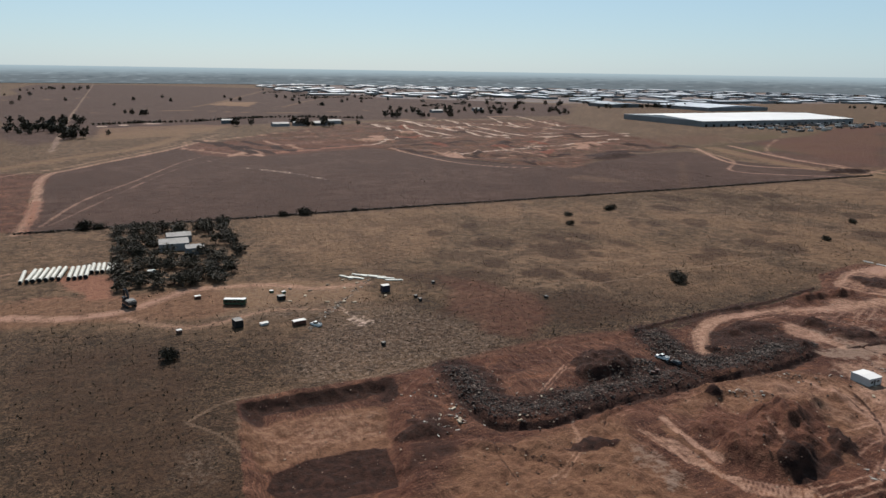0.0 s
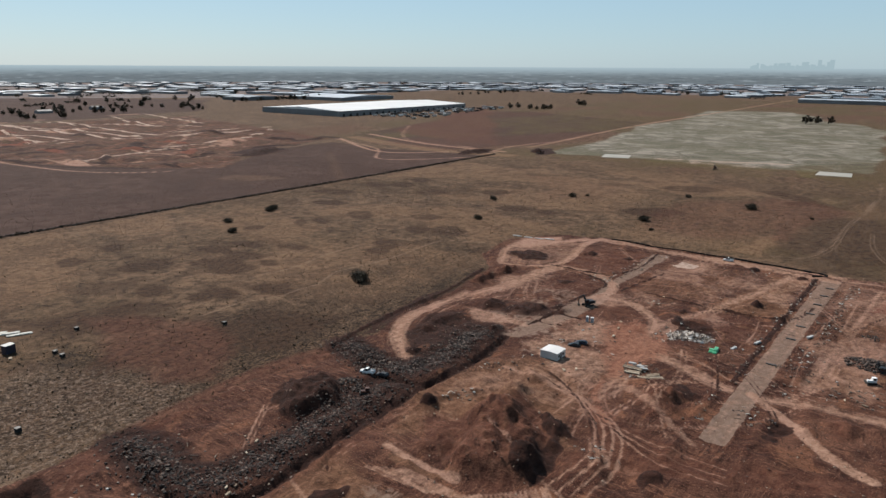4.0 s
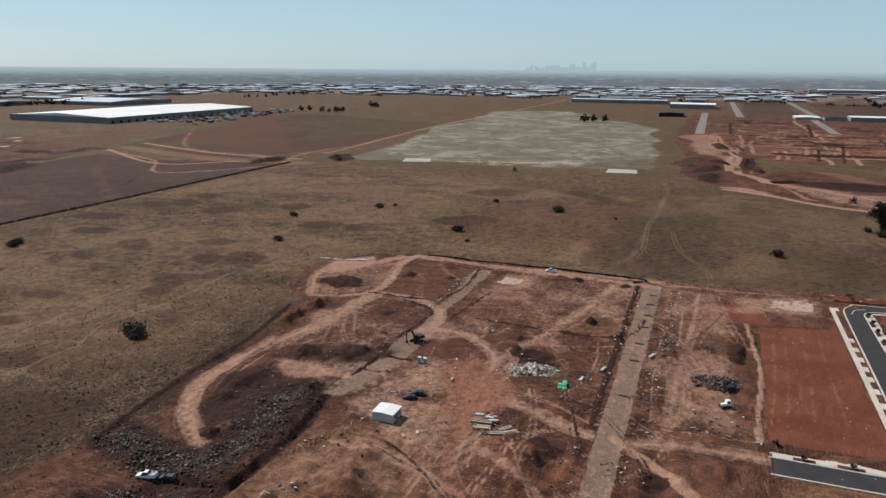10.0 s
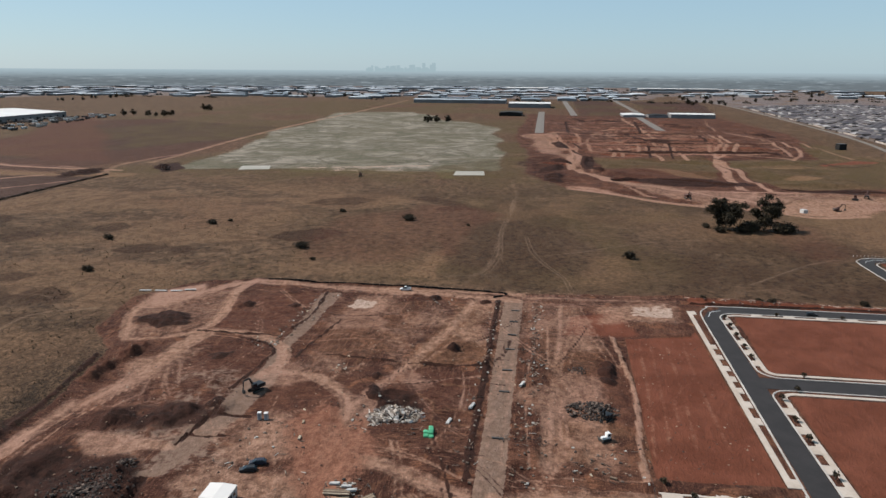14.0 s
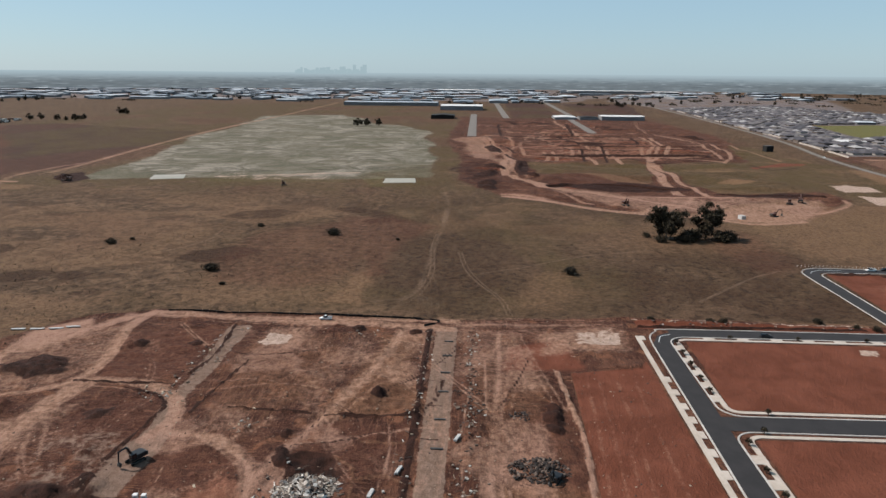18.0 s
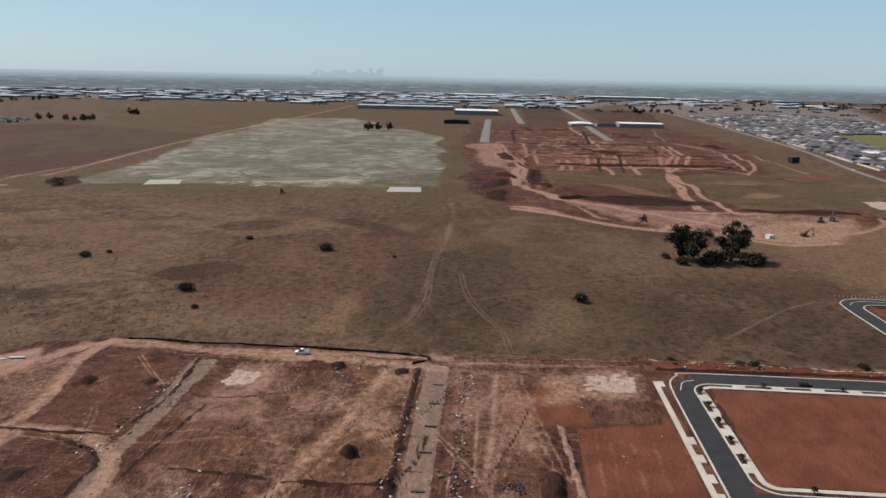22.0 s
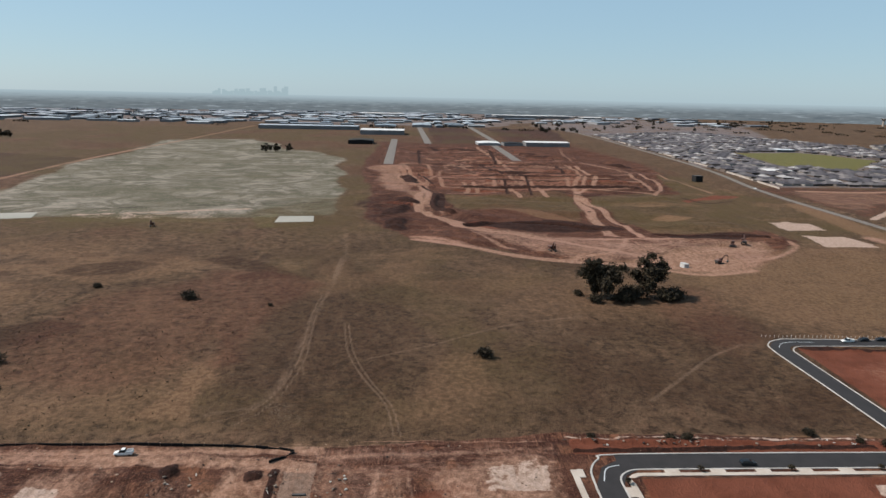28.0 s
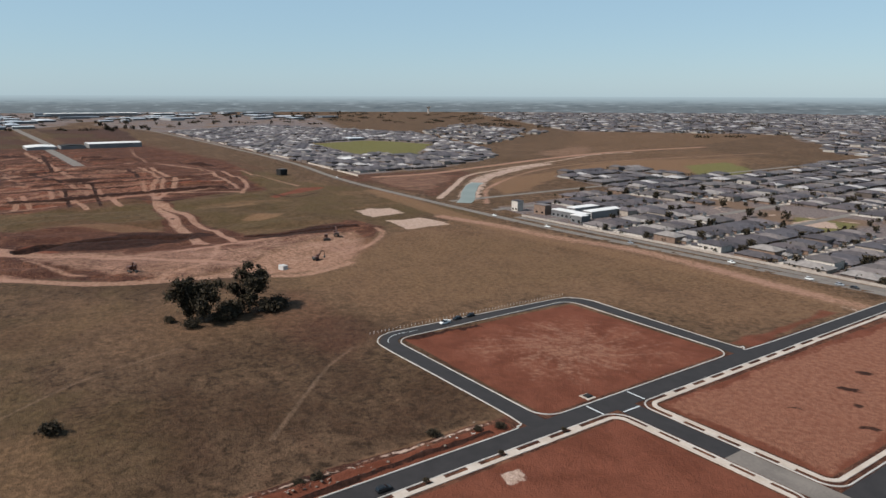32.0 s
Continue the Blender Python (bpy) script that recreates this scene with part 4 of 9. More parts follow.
cover("patch", [(-46.5, 283.1), (10.2, 272.2), (30.5, 240.6), (23.1, 214.6), (19.2, 156.1), (-33.7, 178.5)], 16, 0.6)
cover("stony", [(74.5, 273.9), (103.7, 278.2), (120.4, 234.1), (126.6, 215.7), (111.6, 207.5), (78.7, 200.7), (42.7, 206.5), (39.5, 226.5)], 8, 1)
cover("stony", [(16.4, 186.9), (4.6, 185.4), (2.2, 169), (19.2, 156.1)], 6, 0.7)
cover("stony", [(72.1, 198.8), (78.4, 210.5), (102.5, 216.7), (109.7, 208.2), (85.6, 197.9)], 3, 0.9)
cover("rust", [(133.5, 324.9), (158.7, 304), (170.5, 269.3), (152.4, 235.2), (137.5, 223.9), (126, 235.2), (125.2, 265.5)], 7, 0.7)
cover("patch", [(113.1, 262.3), (119.3, 267.5), (126.3, 266.7), (126.5, 257), (118.9, 250.9), (113.4, 254)], 2.5, 0.9)
cover("patch", [(145.2, 253.5), (155.4, 261.4), (165.4, 260.5), (163.5, 246.2), (151.1, 237.2), (143.9, 241.5)], 2.5, 0.9)
cover("patch", [(139.4, 296), (148.4, 300.6), (159.9, 298.2), (162.3, 287), (151.2, 281.6), (141.5, 286.4)], 2.5, 0.9)
cover("patch", [(126, 235.2), (132.7, 238.1), (141.1, 236.2), (142.9, 228.4), (134.7, 225), (127.6, 228.6)], 2.5, 0.9)
cover("patch", [(185.6, 371.3), (195.7, 376.3), (208.5, 373.7), (211.2, 361.6), (198.7, 355.7), (187.9, 360.9)], 2.5, 0.9)
cover("patch", [(214.9, 348.1), (227.5, 354.2), (242.1, 351.5), (243.4, 337.3), (227.9, 330.2), (216.1, 336)], 2.5, 0.9)
cover("patch", [(178.6, 301.7), (185.1, 305.6), (192.1, 304.5), (192.2, 296.5), (184.3, 291.9), (178.7, 294.8)], 2.5, 0.9)
cover("patch", [(213, 285), (219.6, 288.7), (226, 287.8), (225, 280.3), (217, 275.9), (212.1, 278.5)], 2.5, 0.9)
cover("patch", [(347.6, 299.2), (361.4, 305.1), (372.8, 303.7), (367.4, 291.7), (350.7, 284.7), (343.1, 288.9)], 2.5, 0.9)
cover("patch", [(170.6, 328.5), (177.2, 334), (184, 333.5), (183.2, 323.6), (175, 317), (169.9, 319.9)], 2.5, 0.9)
cover("patch", [(170.7, 406.3), (177.2, 412.4), (184.2, 411.9), (184.2, 401.3), (176.3, 394.1), (170.7, 397.2)], 2.5, 0.9)
cover("patch", [(198, 417.9), (204.7, 423.2), (212, 422.4), (212.2, 412.7), (204.1, 406.4), (198.2, 409.5)], 2.5, 0.9)
cover("patch", [(282.4, 396.5), (289.7, 400.2), (297.4, 399), (297.3, 391), (288.3, 386.4), (282.2, 389.5)], 2.5, 0.9)
cover("patch", [(408.5, 469.9), (420.6, 469.9), (430, 456.4), (424.4, 435.9), (409.7, 436.4), (403.7, 452.3)], 2.5, 0.85)
cover("patch", [(458.5, 459.5), (469.5, 460.8), (476.8, 451.5), (469.9, 435.1), (456.6, 433.7), (452.5, 445.3)], 2.5, 0.85)
cover("patch", [(472.5, 441.9), (485.4, 444.8), (493, 436.4), (483.2, 418.9), (467.7, 415.8), (464.2, 426.9)], 2.5, 0.85)
cover("patch", [(504, 446), (516, 448), (523, 440), (514, 425), (499.7, 422.1), (496.3, 432.5)], 2.5, 0.85)
cover("patch", [(458.5, 400.9), (471.1, 401.4), (479.5, 390.6), (471.3, 373.5), (456.1, 373.3), (451.6, 386.1)], 2.5, 0.85)
cover("patch", [(374.8, 431.2), (383.2, 431), (389.8, 421.4), (386, 407), (375.7, 407.4), (371.4, 418.8)], 2.5, 0.85)
cover("patch", [(355.2, 379.5), (366.7, 382.5), (373.8, 374.3), (365.5, 357.2), (351.7, 354.2), (348.2, 364.9)], 2.5, 0.85)
cover("patch", [(377.5, 342.8), (386.8, 341.4), (393.9, 330.8), (389.4, 316.9), (378, 318.8), (373.5, 330.8)], 2.5, 0.85)
cover("patch", [(329.3, 385.2), (337.1, 387.8), (341.9, 382.4), (336.3, 370), (326.8, 367), (324.4, 374.5)], 2.5, 0.85)
cover("patch", [(347.7, 318.5), (356.9, 319.8), (362.6, 313), (355.9, 300.6), (344.8, 299.3), (342, 307.8)], 2.5, 0.85)
cover("patch", [(353.9, 305.1), (368.1, 306.6), (376.8, 296.2), (366.2, 278.3), (349.3, 277.2), (345.2, 289.7)], 2.5, 0.85)
cover("patch", [(305.2, 307.7), (313.4, 309.3), (318.5, 303.3), (312.6, 291.7), (302.7, 290), (300.2, 297.7)], 2.5, 0.85)
cover("patch", [(291.1, 300.5), (298, 301.3), (302.6, 295.4), (298.1, 285.1), (289.7, 284.3), (287.2, 291.6)], 2.5, 0.85)
cover("patch", [(266.2, 349.9), (272.3, 348.3), (278, 338.9), (276.6, 327.1), (269.2, 329.2), (264.9, 339.8)], 2.5, 0.85)
cover("patch", [(253.8, 374.4), (261.2, 373.9), (267.7, 363.8), (265.4, 349.1), (256.5, 349.9), (251.9, 361.8)], 2.5, 0.85)
cover("patch", [(238, 355), (245.2, 354.9), (251.3, 345.4), (248.9, 331.2), (240.2, 331.6), (236, 342.8)], 2.5, 0.85)
cover("patch", [(237.9, 326.9), (242.7, 327.4), (246.4, 322.1), (244.2, 313.1), (238.2, 312.5), (235.9, 319.1)], 2.5, 0.85)
cover("patch", [(216.4, 352.8), (228.2, 354.8), (237.9, 340.8), (232.7, 317), (218.6, 315.8), (212.4, 332.4)], 2.5, 0.85)
cover("patch", [(440.9, 311.5), (453.8, 310.2), (462.3, 298.5), (454.1, 283), (438.5, 285), (433.9, 298.1)], 2.5, 0.85)
cover("patch", [(444.8, 280.2), (453.6, 279.4), (459, 272.4), (453, 262.7), (442.3, 263.8), (439.5, 271.9)], 2.5, 0.85)
cover("patch", [(491.6, 358.7), (503, 358.2), (510.4, 348.6), (502.8, 334.7), (489, 335.5), (485.1, 346.8)], 2.5, 0.85)
cover("patch", [(207.3, 295.4), (215.3, 294.1), (222.4, 282.5), (220.2, 267.1), (210.5, 269.1), (205.5, 282.1)], 2.5, 0.85)
cover("patch", [(190, 308.6), (196.9, 309.6), (202.6, 301.3), (199.7, 287.2), (191.4, 286.4), (187.6, 296.5)], 2.5, 0.85)
cover("patch", [(316.2, 386.7), (324.6, 392.6), (328.4, 390.6), (320.3, 377.8), (310.3, 371), (309.4, 375.8)], 2.5, 0.85)
cover("patch", [(235.1, 376.5), (241.8, 376), (247.9, 366.4), (246.2, 352.3), (238, 353), (233.6, 364.3)], 2.5, 0.85)
cover("patch", [(602, 253), (622, 244), (637, 221), (626, 199), (602, 210), (592.7, 234.3)], 2.5, 0.85)
cover("patch", [(486.5, 236.9), (504, 230.8), (516.7, 211.7), (506.8, 193.1), (485.7, 201.2), (478.3, 220.9)], 2.5, 0.85)
cover("patch", [(595.7, 147.9), (606, 144), (613, 135), (605, 127), (592.1, 131.9), (588.9, 141.1)], 2.5, 0.85)
cover("rust", [(496.8, 220.4), (564.8, 200.6), (618, 128), (548.2, 121.8), (470.8, 119.7), (435.8, 136.7), (425.2, 162.6), (442.3, 204.3)], 16, 0.55)
cover("rust", [(602, 396), (628, 364), (604, 267), (514.9, 256.9), (464.8, 298.8)], 20, 0.35)
cover("straw", [(418.3, 136.9), (451.5, 135.5), (484.6, 122.2), (413.6, 118)], 5, 0.7)
cover("straw", [(602, 278), (637, 252), (658, 192), (621, 167), (577.7, 219.3)], 8, 0.5)
cover("patch", [(411.3, 116.6), (535.3, 119.9), (660, 117), (675, 93), (572.8, 53), (460.9, 64.9), (404.3, 76.7)], 6, 0.45)
cover("patch", [(571.7, 129.1), (607, 110), (554.4, 53.9), (502.3, 31.6), (449.6, 42.5), (427.9, 22.9), (411.8, 31.4), (418.5, 71.2), (424.2, 106.5), (476.1, 112.5)], 16, 0.4)
cover("patch", [(639, 176), (655, 163), (628, 130), (594.7, 103.1), (593.1, 118.4), (609, 144)], 5, 0.7)
cover("rust", [(620, 170), (610, 126), (579.2, 101.1), (542.4, 109.8), (510.1, 118.1), (468, 117.4), (461.3, 125.3)], 8, 0.6)
band("trail", [(413.9, 112.3), (420.9, 103.3), (431.9, 98), (449.7, 94.9), (476.5, 93.8), (531.8, 96.4), (577.6, 94.2), (653, 93)], 0.9, 0.9, ruts=False)
band("trail", [(513.8, 79.9), (477.1, 75.4), (449.1, 67.4), (427.4, 58.9), (405.4, 55.8)], 0.9, 0.9, ruts=False)
band("trail", [(412.2, 105.6), (420, 99.7), (431.2, 95.4), (449.2, 92.8), (475.9, 91.5), (531.3, 94.2), (577.2, 92.4), (653, 91)], 0.9, 0.9, ruts=False)
band("trail", [(513.4, 78.1), (476.6, 73.1), (448.6, 65.3), (426.9, 57), (404.8, 53.7)], 0.9, 0.9, ruts=False)
band("trail", [(452.4, 89.1), (471.4, 93.2), (498.1, 93.4)], 1.4, 0.6, ruts=False)
cover("stony", [(426.5, 102.9), (434.8, 95.9), (429.2, 87.4), (415.8, 85.3), (415.6, 96.3)], 4, 0.7)
band("trail", [(469.8, 66.6), (485.6, 41.1), (510.8, 7.4), (525.8, -31.1)], 2, 0.7, ruts=False)
band("trail", [(429.4, -31.9), (453.7, -54.1), (472.7, -72.1), (486.3, -90.4)], 2.2, 0.8, ruts=False)
band("patch", [(491.4, -113.9), (486.7, -140.8), (481.7, -169.8)], 16, 0.35, ruts=False)
band("patch", [(513.1, -24.9), (510.3, -50.6), (480.5, -71.2)], 16, 0.35, ruts=False)
band("patch", [(455.9, -59.3), (434.6, -65.4), (405.1, -60.3)], 16, 0.35, ruts=False)
cover("straw", [(532.9, -120.3), (553.7, -174.5), (598.5, -180.3), (596.6, -268.8), (519.8, -293.2), (500, -251.3), (528.7, -210.3), (509, -130.9)], 16, 0.5)
cover("straw", [(527.6, -136.3), (538.2, -218.5), (479.1, -241.2), (399.3, -319.5), (406.7, -234.5), (476.9, -226), (497.2, -206.1), (493.8, -152.5), (490.7, -102.2)], 20, 0.6)
cover("green", [(613, -185), (650, -260), (597.4, -300.8), (523.8, -287.5), (510.8, -235.9), (524.7, -176), (546.6, -144.7)], 18, 0.6)
cover("rust", [(575.2, -103.8), (499.8, -101.8), (473, -81.9), (507.1, -78.7), (553.6, -82.7)], 14, 0.5)
# earthworks beyond the paddock
cover("dark", [(769, -3), (794, -33), (809, -74), (773, -109), (757, -124), (746, -69), (756, -28)], 3, 1, ('green', 'worn', 'straw'), 1.5)
cover("dark", [(724, -140), (736, -168), (745, -196), (730, -224), (718, -193), (718, -160)], 4, 1, ('green',), 2)
cover("straw", [(830, 21), (859, 8), (853, -57), (828, -88), (776, -109), (812, -75), (796, -33), (795, 2)], 3, 1, ('green',), 2)
cover("dark", [(958, 24), (956, 12), (818, 18), (825, 24), (882, 28)], 3, 1, (), 1.5)
cover("dark", [(961, 91), (983, 68), (811, 56), (740, 46), (731, 62), (790, 81)], 5, 0.36, (), 9)
cover("worn", [(655, -102), (697, -161), (714, -215), (675, -209), (616, -158), (613, -117), (640, -75)], 10, 0.6)
cover("ochre", [(655, -102), (697, -161), (714, -215), (675, -209), (616, -158), (613, -117), (640, -75)], 6, 1, ('rust', 'bare'), 3.5)
cover("rust", [(743, -1), (732, -124), (713, -172), (674, -117), (683, -71), (712, -29)], 5, 0.8)
cover("straw", [(814, -162), (829, -184), (807, -197), (799, -173)], 4, 0.8)
cover("worn", [(1261, 103), (1288, 51), (983, 42), (963, 56), (990, 85)], 10, 0.55)
cover("rust", [(984, 51), (1255, 58), (1270, -85), (1220, -209), (951, -140), (950, -68)], 8, 0.6)
band("worn", [(1256, 64), (1114, 51), (1023, 27)], 5, 0.95, ruts=False)
band("worn", [(1255, 54), (1101, 41), (1022, 21)], 5, 0.95, ruts=False)
band("worn", [(1074, -17), (1020, -19), (973, -12)], 5, 0.95, ruts=False)
band("worn", [(1072, -29), (994, -27)], 5, 0.95, ruts=False)
band("worn", [(1264, -4), (1200, -9)], 5, 0.95, ruts=False)
band("worn", [(1097, -63), (950, -68)], 5, 0.95, ruts=False)
band("worn", [(1079, -99), (945, -96)], 5, 0.95, ruts=False)
band("dark", [(1026, 45), (964, 12), (967, -23)], 4, 0.75, ruts=False)
band("dark", [(1095, 5), (1111, -51), (1092, -97)], 4, 0.75, ruts=False)
band("dark", [(1108, -72), (961, -56)], 4, 0.75, ruts=False)
band("dark", [(1129, -104), (957, -81)], 4, 0.75, ruts=False)
band("dark", [(980, -110), (956, -142), (973, -211)], 4, 0.75, ruts=False)
band("dark", [(1164, 37), (1052, 20)], 4, 0.75, ruts=False)
band("dark", [(948, -242), (910, -252), (926, -286)], 4, 0.75, ruts=False)
band("dark", [(1366, -266), (1302, -277), (1226, -289)], 4, 0.75, ruts=False)
band("worn", [(1678, -92), (1235, -97), (1104, -99)], 8, 0.7, ruts=False)
cover("worn", [(985, 57), (980, 28), (770, 13), (703, -12), (637, -59), (657, -111), (710, -166), (715, -97), (757, -2), (814, 28)], 7, 0.5)
cover("orange", [(1008, 54), (1255, 58), (1306, -90), (1220, -209), (973, -152)], 14, 0.45)
cover("orange", [(1259, 88), (1687, 39), (1674, -137), (1362, -208), (1306, -90), (1255, 58)], 20, 0.35)
band("worn", [(974, 20), (960, 37), (872, 42), (810, 33), (758, 5), (724, -31), (691, -73), (661, -105)], 8, 1, ruts=False)
band("worn", [(708, 47), (686, 11), (655, -20), (637, -59), (634, -88), (609, -123), (620, -162)], 6, 0.9, ruts=False)
band("worn", [(1310, -210), (1143, -198), (1023, -162), (953, -129), (855, -118), (736, -103)], 6, 0.95, ruts=False)
band("worn", [(953, -132), (837, -127), (725, -126)], 5, 0.9, ruts=False)
band("chalk", [(797, 325), (817, 266), (840, 193)], 9, 0.6, ruts=False)
band("green", [(760, 456), (748, 346), (750, 176), (779, 121)], 14, 0.95, ruts=False)
band("dark", [(810, 374), (847, 275), (888, 125)], 3, 0.6, ruts=False)
cover("lawn", [(800, 186), (820, 162), (748, 152), (754, 172)], 4, 0.4)
cover("chalk", [(794, -264), (804, -280), (770, -292), (760, -267)], 2, 1, (), 1)
cover("chalk", [(731, -257), (735, -289), (703, -294), (696, -256)], 2, 1, (), 1)
cover("dark", [(1006, 104), (1068, 87), (811, 54), (726, 46), (731, 67), (798, 83)], 5, 0.3, (), 9)
band("green", [(721, 400), (781, 331), (772, 237), (779, 161)], 14, 0.8, ruts=False)
cover("dark", [(783, 481), (815, 471), (772, 437), (743, 447)], 3, 0.9)
cover("dark", [(714, 544), (740, 530), (735, 501), (708, 508)], 3, 0.9)
cover("chalk", [(787, 319), (830, 279), (824, 218), (788, 204), (780, 264), (771, 307)], 8, 0.35)

# ---- the site's own relief ----
for pts, w, k, a in (
        ([(189, 183), (207, 202), (227, 210), (264, 210)], 6.5, "worn", 0.95),
        ([(227, 128), (243, 120), (244, 108), (238, 96), (233, 82), (237, 60), (238, 40)], 6, "worn", 0.8),
        ([(385, 60), (342, 61), (300, 64), (249, 65)], 6, "worn", 0.7),
        ([(395, 215), (396, 78)], 5, "worn", 0.85),
        ([(392, 76), (396, 10)], 8, "worn", 0.6),
        ([(262, 124), (227, 122), (204, 118), (190, 108)], 8, "orange", 0.6)):
    band(k, pts, w, a, depth=0.12)
    for side in range(10):                          # stray wheel lines beside the beaten way
        off = (TABLE[side, int(w * 10 + pts[0][0]) & 255] - 0.5) * (w + 8)
        line = smooth_line(pts, 6)
        tangent = np.gradient(line, axis=0)
        tangent /= np.linalg.norm(tangent, axis=1)[:, None]
        bent = [(p[0] - off * (0.8 + 0.5 * math.sin(i * 0.16 + side)) * d[1], p[1] + off * (0.8 + 0.5 * math.sin(i * 0.16 + side)) * d[0]) for i, (p, d) in enumerate(zip(line, tangent))]
        cut = int(len(bent) * 0.35 * TABLE[side, 101])
        if len(bent) - cut > 4:
            band("dark" if side % 4 == 3 else "worn", bent[cut:], 0.9, 0.3 if side % 4 == 3 else 0.25 + 0.35 * TABLE[side, 7], 0.45, False, 0.07)
tan = ramp(layered(GX, GY, 26, 3, 95), 0.42, 0.6) * ramp(GX, 225, 262) * (1 - ramp(GX, 384, 392)) * ramp(GY, 42, 50) * (1 - 0.4 * ramp(GY, 150, 170)) * (1 - ramp(GY, 205, 212))
COVER["worn"] = np.maximum(COVER["worn"], tan * 0.46)
tan = ramp(layered(GX, GY, 20, 3, 99), 0.46, 0.62) * ramp(GX, 90, 110) * (1 - ramp(GX, 215, 235)) * ramp(GY, 60, 80) * (1 - ramp(GY, 156, 162))
COVER["worn"] = np.maximum(COVER["worn"], tan * 0.22)
cover("worn", [(352, 240), (372, 247), (392, 228), (374, 222), (356, 230)], 4, 0.8)
cover("worn", [(262, 206), (300, 212), (312, 192), (285, 196), (270, 198)], 6, 0.5)
cover("orange", [(276, 132), (262, 140), (215, 124), (205, 118), (228, 112), (246, 112), (262, 118)], 7, 0.9)
# crushed-rock road bed and service strips
cover("grey", [(196, 83), (234, 83.5), (387, 85), (389, 76.5), (236, 76.2), (196, 75.5)], 0.7, 1.0, ("worn",), 1.2)
for y in (77.2, 81.4):                            # wheel paths along the road bed
    band("worn", [(200, y), (290, y + 0.8), (386, y + 0.6)], 2.0, 0.4, 1.2, False)
for x in (252, 266, 281, 297, 318, 336, 352, 370):    # service trenches across it
    band("dark", [(x, 79.5), (x + 0.5, 84.5)], 1.2, 0.5, 0.5, False)
GZ[near([(196, 74.5), (386, 84)], 0)] += 0.25
cover("grey", [(385, 168), (334, 166), (318, 166), (300, 164), (270, 167), (243, 169), (226, 170), (230, 161), (262, 155), (290, 154), (318, 159), (336, 159), (385, 160)], 1.5, 0.75, (), 2.0)
cover("grey", [(216, 158), (226, 158), (250, 156), (250, 137), (214, 134)], 3, 0.35)
cover("grey", [(228, 172), (250, 190), (285, 188), (300, 170), (262, 150), (240, 150)], 6, 0.45, (), 5)
cover("worn", [(362, 156), (384, 154), (384, 132), (360, 136)], 5, 0.5)
cover("chalk", [(370, 150), (377, 150), (377, 141), (370, 142)], 2, 0.75)
cover("chalk", [(372, 31), (386, 32), (394, 13), (375, 13)], 3.0, 0.55, (), 1.6)
cover("worn", [(362, 44), (386, 42), (394, 13), (368, 12)], 6, 0.6)
# graded lots: deep red, rolled flat
for poly in ([(248, 38.5), (346, 36), (352, 11), (360, 7.5), (249, 6.8)],
             [(243, -10), (303, -10.5), (303, -128), (243, -128)], [(322, -10), (379, -12), (379, -128), (322, -128)],
             [(395, -111), (482, -112), (479, -208), (395, -209)]):
    cover("red", poly, 0.9, 1.0, ("bare", "worn", "scrub"), 0.6)
cover("red", [(322, -147), (379, -147), (376, -335), (322, -335)], 0.9, 1.0, ("bare", "worn", "scrub"), 0.6)
cover("orange", [(324, -149), (377, -149), (374, -335), (324, -335)], 3, 0.9)
cover("worn", [(326, -200), (352, -170), (374, -190), (372, -330), (326, -330)], 14, 0.35)
cover("straw", [(393, -206), (410, -209), (470, -204), (462, -190), (420, -180), (393, -160)], 8, 0.4)
cover("red", [(392.5, 4), (402, 4), (399, -96), (393, -96)], 1.0, 0.9)
cover("red", [(393, -228), (400, -222), (404, -300), (392, -310)], 3, 0.6)
cover("red", [(344, 62), (368, 56), (378, 34), (352, 32)], 7, 0.7)
